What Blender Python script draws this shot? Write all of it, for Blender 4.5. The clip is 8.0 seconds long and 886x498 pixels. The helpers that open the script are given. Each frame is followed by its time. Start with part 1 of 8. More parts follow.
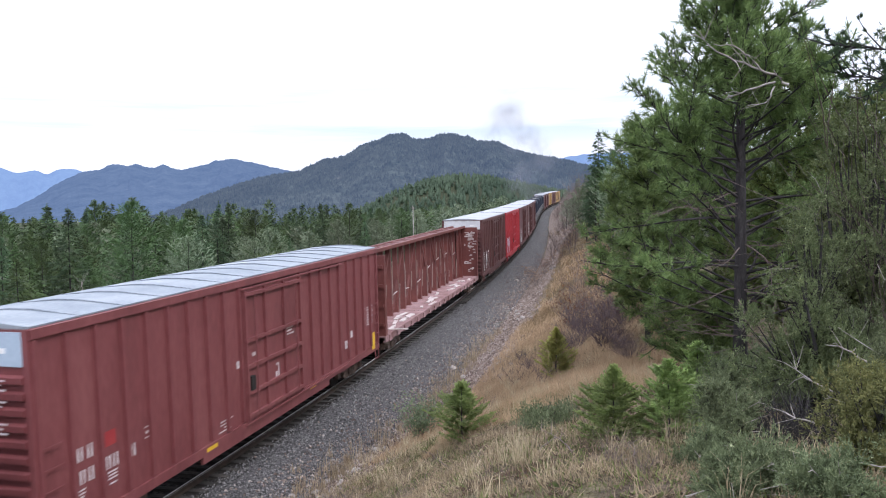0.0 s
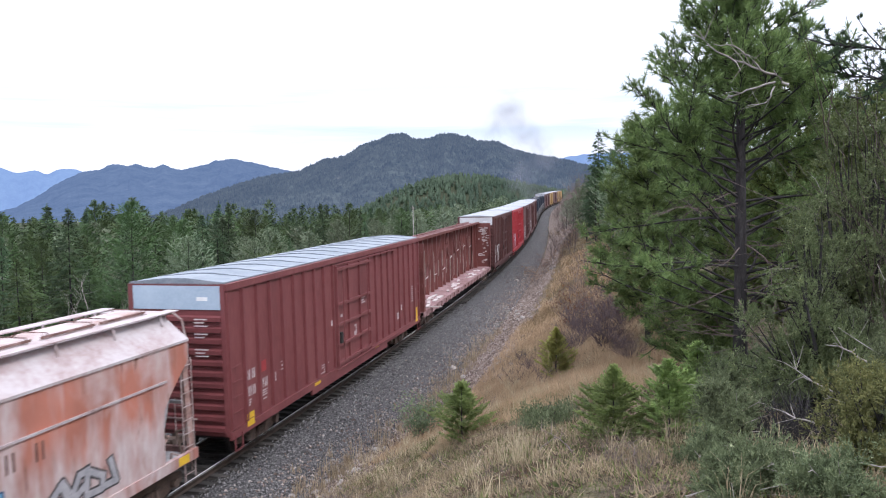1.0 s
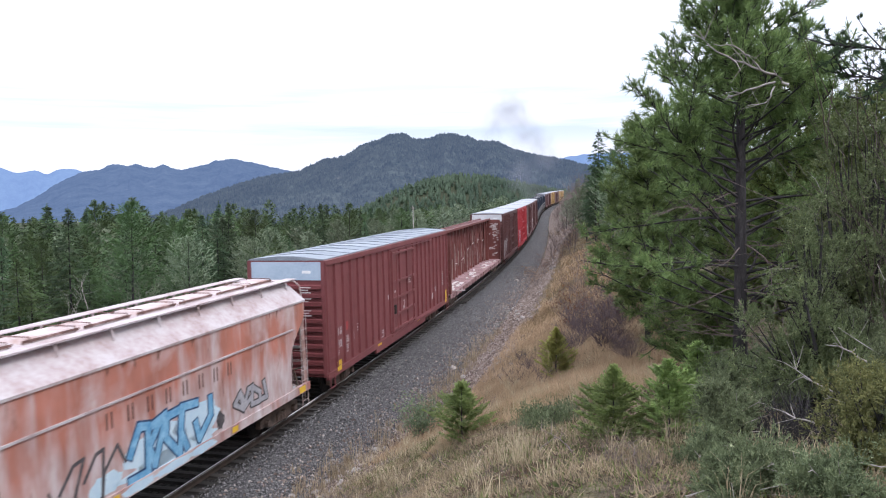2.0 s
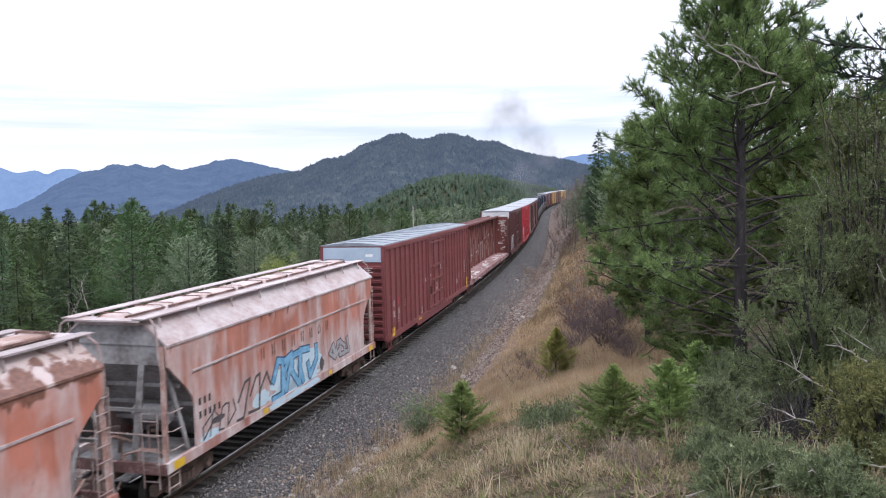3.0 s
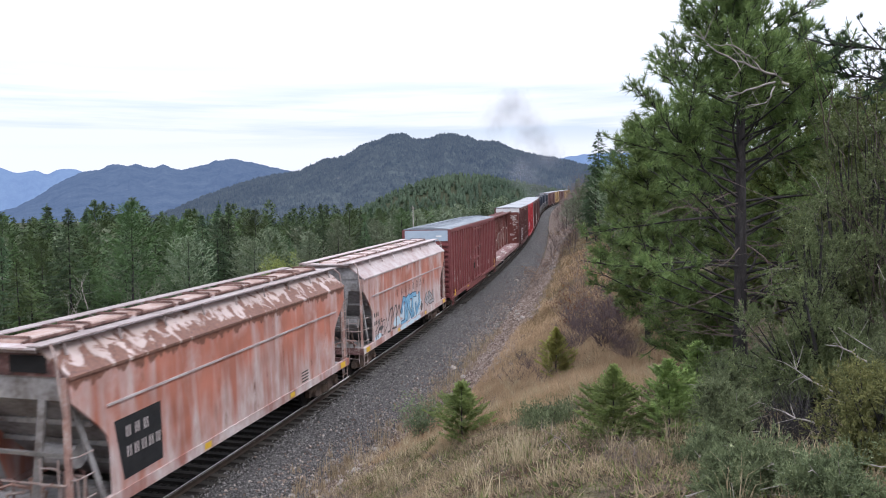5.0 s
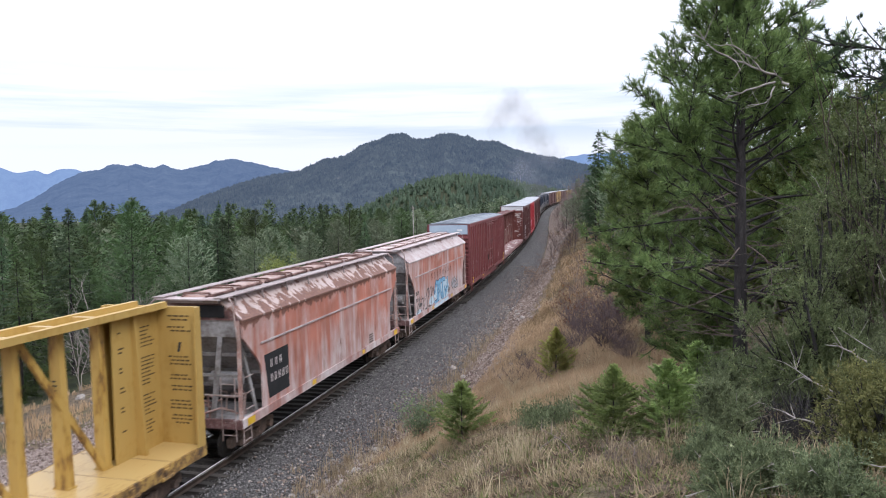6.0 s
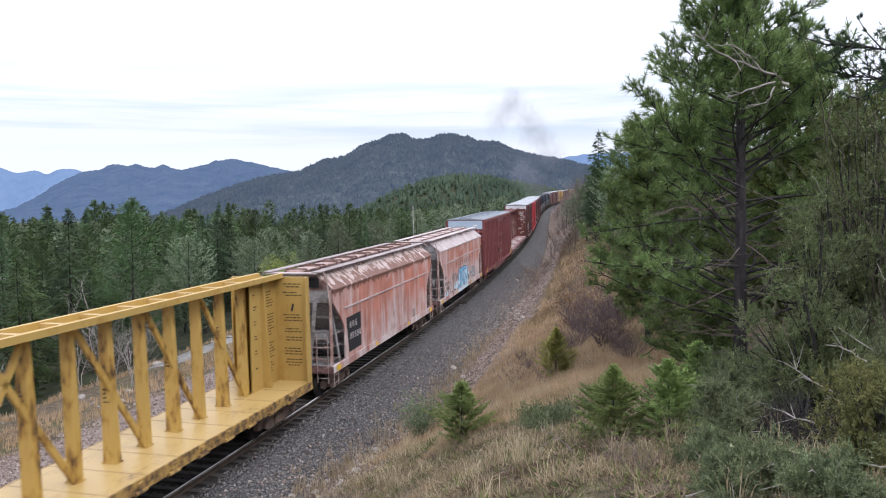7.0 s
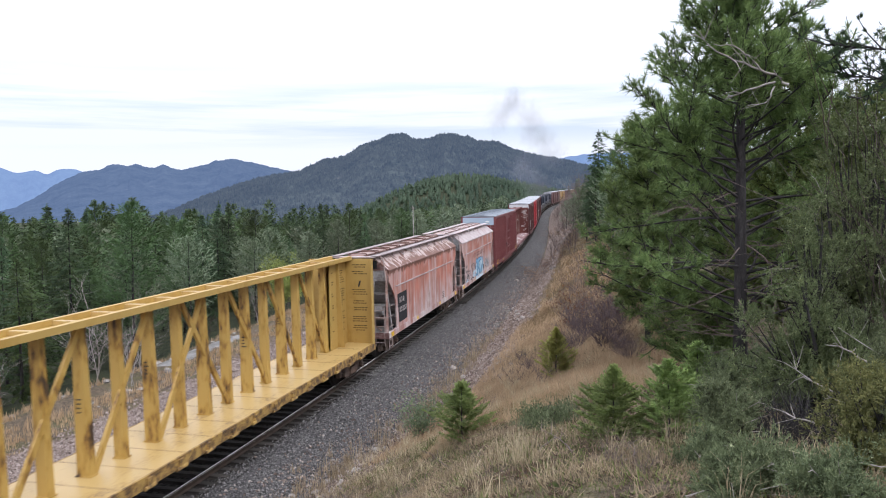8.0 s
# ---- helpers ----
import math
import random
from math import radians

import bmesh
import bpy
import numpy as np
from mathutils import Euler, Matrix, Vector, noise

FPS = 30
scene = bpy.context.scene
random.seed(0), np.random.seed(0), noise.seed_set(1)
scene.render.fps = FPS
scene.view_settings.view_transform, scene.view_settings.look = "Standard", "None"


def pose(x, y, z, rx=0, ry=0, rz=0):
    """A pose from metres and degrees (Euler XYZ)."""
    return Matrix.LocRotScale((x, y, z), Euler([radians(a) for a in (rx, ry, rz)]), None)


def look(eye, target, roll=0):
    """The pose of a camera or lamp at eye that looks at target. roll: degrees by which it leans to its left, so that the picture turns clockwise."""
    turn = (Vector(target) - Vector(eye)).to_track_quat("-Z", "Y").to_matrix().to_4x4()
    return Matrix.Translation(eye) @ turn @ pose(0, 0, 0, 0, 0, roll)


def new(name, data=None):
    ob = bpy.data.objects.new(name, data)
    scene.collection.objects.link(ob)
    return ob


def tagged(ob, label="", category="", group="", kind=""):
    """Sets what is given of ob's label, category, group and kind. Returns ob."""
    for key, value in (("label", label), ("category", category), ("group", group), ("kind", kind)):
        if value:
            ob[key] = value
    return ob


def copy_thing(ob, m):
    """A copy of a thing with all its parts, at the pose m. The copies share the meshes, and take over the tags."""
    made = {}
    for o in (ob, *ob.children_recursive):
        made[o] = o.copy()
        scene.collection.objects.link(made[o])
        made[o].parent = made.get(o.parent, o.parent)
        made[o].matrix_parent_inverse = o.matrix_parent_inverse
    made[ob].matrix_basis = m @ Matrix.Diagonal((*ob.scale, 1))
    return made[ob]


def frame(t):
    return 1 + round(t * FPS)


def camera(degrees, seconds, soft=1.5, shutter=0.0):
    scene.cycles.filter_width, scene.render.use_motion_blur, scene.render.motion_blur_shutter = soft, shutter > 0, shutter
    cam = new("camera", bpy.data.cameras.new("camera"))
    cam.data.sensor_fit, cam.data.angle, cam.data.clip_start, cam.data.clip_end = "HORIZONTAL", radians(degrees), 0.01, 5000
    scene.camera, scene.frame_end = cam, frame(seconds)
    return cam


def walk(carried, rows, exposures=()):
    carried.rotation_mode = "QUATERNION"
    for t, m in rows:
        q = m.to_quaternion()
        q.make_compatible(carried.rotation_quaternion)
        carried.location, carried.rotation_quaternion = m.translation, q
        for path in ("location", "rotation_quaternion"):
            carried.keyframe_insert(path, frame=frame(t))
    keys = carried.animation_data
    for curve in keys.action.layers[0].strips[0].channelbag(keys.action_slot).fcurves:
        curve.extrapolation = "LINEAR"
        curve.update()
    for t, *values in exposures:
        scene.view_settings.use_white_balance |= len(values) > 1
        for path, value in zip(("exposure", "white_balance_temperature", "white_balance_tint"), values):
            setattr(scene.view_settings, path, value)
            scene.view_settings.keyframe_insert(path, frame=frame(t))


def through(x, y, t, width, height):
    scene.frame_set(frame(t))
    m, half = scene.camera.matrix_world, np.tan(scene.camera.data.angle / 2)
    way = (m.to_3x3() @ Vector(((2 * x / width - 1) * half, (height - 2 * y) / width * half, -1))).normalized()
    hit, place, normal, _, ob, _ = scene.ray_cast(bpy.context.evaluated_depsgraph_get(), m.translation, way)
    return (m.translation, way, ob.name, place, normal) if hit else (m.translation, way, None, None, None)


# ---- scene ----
# ================= camera =================
EYE = (0.0, 0.0, 7.415)
cam = camera(61.08, 8.0, soft=1.0, shutter=0.4)


def view_pose():
    yaw, pitch = radians(16.673), radians(-3.078)
    way = Vector((-math.sin(yaw) * math.cos(pitch), math.cos(yaw) * math.cos(pitch), math.sin(pitch)))
    return look(EYE, Vector(EYE) + way * 10.0, -0.933)


walk(cam, [(0.0, view_pose()), (8.0, view_pose())], exposures=[(0.0, 0.2, 6250.0, 11.0), (1.6, 0.18, 6250.0, 11.0), (3.0, 0.06, 6350.0, 11.0), (4.5, 0.0, 6400.0, 10.0), (8.0, 0.0, 6400.0, 10.0)])

# ================= light =================
SUN_AZ, SUN_EL = radians(125.0), radians(48.0)   # bright overcast, brightest over the hill behind the camera
world = bpy.data.worlds.new("overcast_sky")
scene.world = world
world.use_nodes = True


def build_sky():
    nt = world.node_tree
    nt.nodes.clear()
    N, L = nt.nodes.new, nt.links.new
    out, bg = N("ShaderNodeOutputWorld"), N("ShaderNodeBackground")
    sky = N("ShaderNodeTexSky")
    sky.sky_type, sky.sun_disc = "NISHITA", False
    sky.sun_elevation, sky.sun_rotation = SUN_EL, SUN_AZ
    sky.air_density, sky.dust_density = 1.0, 2.0
    tc, sep = N("ShaderNodeTexCoord"), N("ShaderNodeSeparateXYZ")
    L(tc.outputs["Generated"], sep.inputs[0])
    # stretched cloud banks
    mp = N("ShaderNodeMapping")
    mp.inputs["Scale"].default_value = (1.1, 1.1, 19.0)
    L(tc.outputs["Generated"], mp.inputs[0])
    nz = N("ShaderNodeTexNoise")
    nz.inputs["Scale"].default_value, nz.inputs["Detail"].default_value = 2.6, 7.0
    nz.inputs["Roughness"].default_value = 0.55
    L(mp.outputs[0], nz.inputs["Vector"])
    ramp = N("ShaderNodeValToRGB")
    ramp.color_ramp.elements[0].position, ramp.color_ramp.elements[1].position = 0.36, 0.54
    L(nz.outputs["Fac"], ramp.inputs[0])
    # the cloud deck: white, with a belt of blue-grey streaks low over the hills
    lo, hi, belt, amt = N("ShaderNodeMapRange"), N("ShaderNodeMapRange"), N("ShaderNodeMath"), N("ShaderNodeMath")
    lo.interpolation_type = hi.interpolation_type = "SMOOTHSTEP"
    lo.inputs["From Min"].default_value, lo.inputs["From Max"].default_value = 0.07, 0.105
    hi.inputs["From Min"].default_value, hi.inputs["From Max"].default_value = 0.21, 0.125
    L(sep.outputs["Z"], lo.inputs["Value"])
    L(sep.outputs["Z"], hi.inputs["Value"])
    belt.operation = amt.operation = "MULTIPLY"
    L(lo.outputs[0], belt.inputs[0])
    L(hi.outputs[0], belt.inputs[1])
    inv = N("ShaderNodeMath")
    inv.operation = "SUBTRACT"
    inv.inputs[0].default_value = 1.0
    L(ramp.outputs["Color"], inv.inputs[1])
    L(belt.outputs[0], amt.inputs[0])
    L(inv.outputs[0], amt.inputs[1])
    cloud = N("ShaderNodeMixRGB")
    cloud.inputs["Color1"].default_value = (10.3, 10.7, 12.0, 1)
    cloud.inputs["Color2"].default_value = (7.9, 8.9, 10.7, 1)
    L(amt.outputs[0], cloud.inputs["Fac"])
    mix = N("ShaderNodeMixRGB")
    mix.inputs["Fac"].default_value = 0.9
    L(sky.outputs[0], mix.inputs["Color1"])
    L(cloud.outputs[0], mix.inputs["Color2"])
    bg.inputs["Strength"].default_value = 0.1
    # an overcast sky grows brighter towards the zenith
    up = N("ShaderNodeMapRange")
    up.inputs["From Min"].default_value, up.inputs["From Max"].default_value = 0.1, 0.8
    up.inputs["To Min"].default_value, up.inputs["To Max"].default_value = 1.0, 2.1
    L(sep.outputs["Z"], up.inputs["Value"])
    vm = N("ShaderNodeVectorMath")
    vm.operation = "SCALE"
    L(mix.outputs[0], vm.inputs[0])
    L(up.outputs[0], vm.inputs["Scale"])
    L(vm.outputs[0], bg.inputs["Color"])
    L(bg.outputs[0], out.inputs["Surface"])


build_sky()
sun = new("sun", bpy.data.lights.new("sun", "SUN"))
sun.data.energy, sun.data.angle, sun.data.color = 1.4, radians(14), (1.0, 0.98, 0.97)
sun.matrix_world = look((math.sin(SUN_AZ) * math.cos(SUN_EL) * 100, math.cos(SUN_AZ) * math.cos(SUN_EL) * 100, math.sin(SUN_EL) * 100), (0, 0, 0))

# ================= materials =================


def surface(name, stops, scale=3.0, fine=40.0, rough=0.7, metal=0.0, bump=0.2, stretch=(1, 1, 1), detail=6.0, per=0.0, fine_mix=0.35, spread=(0.35, 0.65), dist=0.02):
    """A grained two-scale surface: stops are two or three base colours."""
    m = bpy.data.materials.new(name)
    m.use_nodes = True
    nt = m.node_tree
    N, L = nt.nodes.new, nt.links.new
    bsdf = nt.nodes["Principled BSDF"]
    tc, mp = N("ShaderNodeTexCoord"), N("ShaderNodeMapping")
    mp.inputs["Scale"].default_value = stretch
    L(tc.outputs["Object"], mp.inputs[0])
    a, b = N("ShaderNodeTexNoise"), N("ShaderNodeTexNoise")
    a.inputs["Scale"].default_value, a.inputs["Detail"].default_value = scale, detail
    b.inputs["Scale"].default_value, b.inputs["Detail"].default_value = fine, 3.0
    L(mp.outputs[0], a.inputs["Vector"])
    L(mp.outputs[0], b.inputs["Vector"])
    mix = N("ShaderNodeMixRGB")
    mix.inputs["Fac"].default_value = fine_mix
    L(a.outputs["Fac"], mix.inputs["Color1"])
    L(b.outputs["Fac"], mix.inputs["Color2"])
    ramp = N("ShaderNodeValToRGB")
    cr = ramp.color_ramp
    cr.elements[0].position, cr.elements[1].position = spread
    cr.elements[0].color, cr.elements[1].color = (*stops[0], 1), (*stops[-1], 1)
    for i, c in enumerate(stops[1:-1]):
        e = cr.elements.new(spread[0] + (spread[1] - spread[0]) * (i + 1) / (len(stops) - 1))
        e.color = (*c, 1)
    L(mix.outputs[0], ramp.inputs[0])
    col = ramp.outputs[0]
    if per:
        info, hsv = N("ShaderNodeObjectInfo"), N("ShaderNodeHueSaturation")
        mr = N("ShaderNodeMapRange")
        mr.inputs["To Min"].default_value, mr.inputs["To Max"].default_value = 1 - per, 1 + per
        L(info.outputs["Random"], mr.inputs["Value"])
        L(mr.outputs[0], hsv.inputs["Value"])
        L(col, hsv.inputs["Color"])
        col = hsv.outputs[0]
    L(col, bsdf.inputs["Base Color"])
    bsdf.inputs["Roughness"].default_value, bsdf.inputs["Metallic"].default_value = rough, metal
    if bump:
        bp = N("ShaderNodeBump")
        bp.inputs["Strength"].default_value, bp.inputs["Distance"].default_value = bump, dist
        L(mix.outputs[0], bp.inputs["Height"])
        L(bp.outputs[0], bsdf.inputs["Normal"])
    return m


def leafy(name, dark, light, tip=None, rough=0.6, through=0.25, per=0.12, clump=4.0, share=0.5):
    """Foliage: varies clump by clump and tree by tree; a little light passes through."""
    m = bpy.data.materials.new(name)
    m.use_nodes = True
    nt = m.node_tree
    N, L = nt.nodes.new, nt.links.new
    bsdf, out = nt.nodes["Principled BSDF"], nt.nodes["Material Output"]
    geo, info = N("ShaderNodeNewGeometry"), N("ShaderNodeObjectInfo")
    ramp = N("ShaderNodeValToRGB")
    cr = ramp.color_ramp
    cr.elements[0].color, cr.elements[1].color = (*dark, 1), (*light, 1)
    if tip:
        cr.elements[1].position = 0.88
        cr.elements.new(1.0).color = (*tip, 1)
    # half of the variation leaf by leaf, half in soft clumps
    tc, nz, st, mf = N("ShaderNodeTexCoord"), N("ShaderNodeTexNoise"), N("ShaderNodeMapRange"), N("ShaderNodeMix")
    nz.inputs["Scale"].default_value, nz.inputs["Detail"].default_value = clump, 3.0
    L(tc.outputs["Object"], nz.inputs["Vector"])
    st.inputs["From Min"].default_value, st.inputs["From Max"].default_value = 0.32, 0.68
    L(nz.outputs["Fac"], st.inputs["Value"])
    mf.inputs["Factor"].default_value = share
    L(geo.outputs["Random Per Island"], mf.inputs["A"])
    L(st.outputs[0], mf.inputs["B"])
    L(mf.outputs["Result"], ramp.inputs[0])
    hsv, mr, mh = N("ShaderNodeHueSaturation"), N("ShaderNodeMapRange"), N("ShaderNodeMapRange")
    mr.inputs["To Min"].default_value, mr.inputs["To Max"].default_value = 1 - per * 2, 1 + per * 2
    mh.inputs["To Min"].default_value, mh.inputs["To Max"].default_value = 0.5 - per * 0.2, 0.5 + per * 0.12
    L(info.outputs["Random"], mr.inputs["Value"])
    L(info.outputs["Random"], mh.inputs["Value"])
    L(mr.outputs[0], hsv.inputs["Value"])
    L(mh.outputs[0], hsv.inputs["Hue"])
    L(ramp.outputs[0], hsv.inputs["Color"])
    L(hsv.outputs[0], bsdf.inputs["Base Color"])
    bsdf.inputs["Roughness"].default_value = rough
    bsdf.inputs["Specular IOR Level"].default_value = 0.15
    tr, mx = N("ShaderNodeBsdfTranslucent"), N("ShaderNodeMixShader")
    L(hsv.outputs[0], tr.inputs["Color"])
    mx.inputs[0].default_value = through
    L(bsdf.outputs[0], mx.inputs[1])
    L(tr.outputs[0], mx.inputs[2])
    L(mx.outputs[0], out.inputs["Surface"])
    return m


RAIL_STEEL = surface("rail_steel", [(0.035, 0.025, 0.02), (0.08, 0.055, 0.042)], rough=0.6, metal=0.3)
# near-white base colour carries the sky's glint on polished steel
RAIL_GLINT = surface("rail_head", [(0.85, 0.84, 0.83), (0.92, 0.91, 0.9)], rough=0.35, metal=0.25, bump=0.0)
PANEL_BLACK = surface("matt_black_panel", [(0.006, 0.006, 0.008), (0.016, 0.016, 0.018)], scale=3, fine=20, rough=0.95, bump=0)
TIE_WOOD = surface("tie_wood", [(0.014, 0.012, 0.011), (0.04, 0.034, 0.03), (0.08, 0.068, 0.06)], scale=4, fine=30, rough=0.9, bump=0.5, stretch=(0.25, 3, 3), per=0.3)
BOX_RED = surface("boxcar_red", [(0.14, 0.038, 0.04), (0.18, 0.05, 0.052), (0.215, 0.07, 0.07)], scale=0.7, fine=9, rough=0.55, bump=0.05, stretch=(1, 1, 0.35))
# the same red darkened for the end walls: their shade is in the colour
BOX_SHADED = surface("boxcar_shaded_red", [(0.12, 0.028, 0.03), (0.17, 0.042, 0.044)], scale=1.5, fine=14, rough=0.6, bump=0.05)
GALV = surface("galvanised_roof", [(0.156, 0.184, 0.221), (0.221, 0.25, 0.287), (0.295, 0.32, 0.353)], scale=0.8, fine=12, rough=0.5, metal=0.25, bump=0.04)
PALE_BLUE = surface("pale_blue_paint", [(0.3, 0.38, 0.48), (0.4, 0.48, 0.57)], scale=1.0, fine=15, rough=0.6, bump=0.03)
STENCIL = surface("worn_stencil_paint", [(0.42, 0.34, 0.34), (0.66, 0.6, 0.6)], scale=5, fine=20, rough=0.75, bump=0)
WHITE = surface("white_paint", [(0.6, 0.6, 0.6), (0.8, 0.8, 0.8)], scale=2, fine=20, rough=0.7, bump=0.03)
YELLOW_DECAL = surface("yellow_decal", [(0.62, 0.38, 0.02), (0.75, 0.48, 0.04)], scale=3, fine=20, rough=0.5, bump=0.0)
GREY_STEEL = surface("grey_steel", [(0.13, 0.125, 0.125), (0.24, 0.23, 0.23), (0.34, 0.31, 0.3)], scale=2, fine=16, rough=0.6, metal=0.2, bump=0.08)
BLACK_STEEL = surface("black_steel", [(0.012, 0.012, 0.012), (0.035, 0.03, 0.027)], scale=3, fine=20, rough=0.7, metal=0.2, bump=0.1)
RUST_STEEL = surface("rusty_steel", [(0.055, 0.04, 0.034), (0.17, 0.115, 0.09)], scale=3, fine=24, rough=0.85, bump=0.15)
CB_RED = surface("oxide_red_paint", [(0.11, 0.03, 0.026), (0.17, 0.05, 0.042)], scale=1.2, fine=12, rough=0.6, bump=0.05)
CB_YELLOW = surface("yellow_paint", [(0.15, 0.0792, 0.0308), (0.37, 0.224, 0.0546), (0.44, 0.29, 0.088)], scale=1.3, fine=10, rough=0.5, bump=0.05, spread=(0.24, 0.5), stretch=(1, 1, 0.5))
CB_YELLOW_WORN = surface("worn_yellow_paint", [(0.141, 0.088, 0.0528), (0.396, 0.255, 0.088), (0.466, 0.317, 0.123)], scale=1.3, fine=14, rough=0.38, bump=0.05, spread=(0.3, 0.47), stretch=(1, 0.5, 1))
CB_POST = surface("stained_yellow_paint", [(0.05, 0.03, 0.02), (0.25, 0.135, 0.035), (0.41, 0.25, 0.058), (0.47, 0.305, 0.085)], scale=2.8, fine=9, rough=0.5, bump=0.06, spread=(0.355, 0.52), stretch=(1, 1, 0.35))
DECK_JOINT = surface("brown_deck_joint", [(0.12, 0.075, 0.04), (0.3, 0.2, 0.09)], scale=3, fine=12, rough=0.7, bump=0)
DARK_INK = surface("dark_ink", [(0.02, 0.02, 0.022), (0.05, 0.045, 0.04)], scale=5, fine=20, rough=0.8, bump=0)
# ================= line of the track =================
K0, K1, GRADE, GRADE2, OFFSET = 0.001781, -1.1e-05, 0.0242, 2.9e-05, 12.4965
_S = np.arange(-120.0, 480.01, 0.5)
_KS = np.where(_S > 400, 0.0, K0 * np.clip(_S, -60, 400) + K1 * np.clip(_S, -60, 400) ** 2 / 2)
_TH = np.where(_S > 400, K0 * 400 + K1 * 400 ** 2 / 2, _KS)
_zero = int(round(120 / 0.5))


def _run(v):
    c = np.concatenate([[0.0], np.cumsum((v[1:] + v[:-1]) * 0.25)])
    return c - c[_zero]


_TX, _TY = -OFFSET + _run(-np.sin(_TH)), _run(np.cos(_TH))
_TZ = GRADE * _S + GRADE2 * _S * _S / 2


def on_track(s, w=0.0, z=0.0):
    """The place w metres right of the centre line and z above the rails, s metres along."""
    th = np.interp(s, _S, _TH)
    return Vector((np.interp(s, _S, _TX) + w * math.cos(th), np.interp(s, _S, _TY) + w * math.sin(th), np.interp(s, _S, _TZ) + z))


def smooth(a, b, x):
    t = np.clip((x - a) / (b - a), 0, 1)
    return t * t * (3 - 2 * t)


def fbm(x, y, f, seed=0.0, octaves=4):
    """Cheap layered waves for uneven ground, on arrays."""
    out, amp = 0.0, 1.0
    for i in range(octaves):
        a = seed + i * 1.7
        u, v = x * math.cos(a) + y * math.sin(a), -x * math.sin(a) + y * math.cos(a)
        out = out + amp * np.sin(u * f + 2.1 * np.sin(v * f * 0.7 + a) + a * 3) * np.cos(v * f * 1.1 + 1.3 * np.sin(u * f * 0.6) + a)
        f, amp = f * 2.03, amp * 0.5
    return out


def track_sw(x, y):
    """Distance along the track and sideways from it (right is positive)."""
    yc = np.clip(y, -110, 460)
    th = np.interp(yc, _TY, _TH)
    s = np.interp(yc, _TY, _S)
    w = (x - np.interp(yc, _TY, _TX)) * np.cos(th)
    return s, w


TOE_S, TOE_W = [-60, 10, 16, 20, 26, 60, 100, 150, 400], [4.2, 3.6, 3.6, 4.1, 4.7, 4.4, 3.9, 3.4, 3.4]
TOP_S, TOP_Z = [-60, 0, 6, 13, 20, 30, 45, 60, 100, 200, 400], [5.6, 5.6, 4.9, 3.6, 3.0, 2.9, 3.3, 3.6, 3.8, 5.0, 7.0]


def ground_z(x, y):
    x, y = np.asarray(x, float), np.asarray(y, float)
    s, w = track_sw(x, y)
    zt = np.interp(s, _S, _TZ)
    near = 1 - smooth(40, 260, np.abs(w))
    # ballast section, shallow ditch
    prof = np.interp(w, [-30, -16, -12.5, -9.5, -5.2, -2.6, -1.45, 1.45, 2.4, 3.6, 5.0], [-5.0, -2.4, -1.5, -1.25, -1.1, -0.6, -0.25, -0.25, -0.28, -0.5, -0.6])
    # bank on the uphill side
    toe, top = np.interp(s, TOE_S, TOE_W), np.interp(s, TOP_S, TOP_Z)
    f = np.clip((w - toe) / 8.0, 0, 1)
    bank = -0.5 + (top + 0.5) * (0.55 * f ** 0.75 + 0.45 * smooth(0, 1, f)) + np.maximum(w - toe - 8, 0) * 0.10
    right = smooth(-0.1, 0.25, w - toe)
    z = prof * (1 - right) + np.maximum(bank, prof) * right
    rough = smooth(0.3, 3, w - toe) + smooth(9, 14, -w)
    z = z + rough * (0.06 * fbm(x, y, 0.55, 0.3) + 0.03 * fbm(x, y, 3.1, 1.0, 3))
    z = z + 0.02 * fbm(x, y, 2.0, 2.0, 3) * (np.abs(w) > 1.5)
    z = z + zt * near
    # the valley floor and the wooded hill beyond it
    z = z - 5.0 * smooth(25, 160, -w) - (4.0 * smooth(14, 50, -w) + 9.0 * smooth(40, 160, -w)) * smooth(50, 130, y) * smooth(-40, -27, np.degrees(np.arctan2(x, np.maximum(y, 1.0)))) + 14.0 * smooth(30, 200, w)
    z = z + 45.0 * np.exp(-((x + 180) / 85) ** 2 - ((y - 600) / 130) ** 2)
    z = z + 1.6 * fbm(x, y, 0.02, 0.9, 3) * smooth(25, 120, np.abs(w))
    return z


# ================= mesh helpers =================


def mesh_object(name, verts, faces, material, parent=None, label="", smooth_faces=False):
    me = bpy.data.meshes.new(name)
    me.from_pydata(verts, [], faces)
    if material is not None:
        for mm in (material if isinstance(material, (list, tuple)) else [material]):
            me.materials.append(mm)
    if smooth_faces:
        me.polygons.foreach_set("use_smooth", [True] * len(me.polygons))
    me.update()
    ob = new(name, me)
    if parent is not None:
        ob.parent = parent
    if label:
        tagged(ob, label)
    return ob


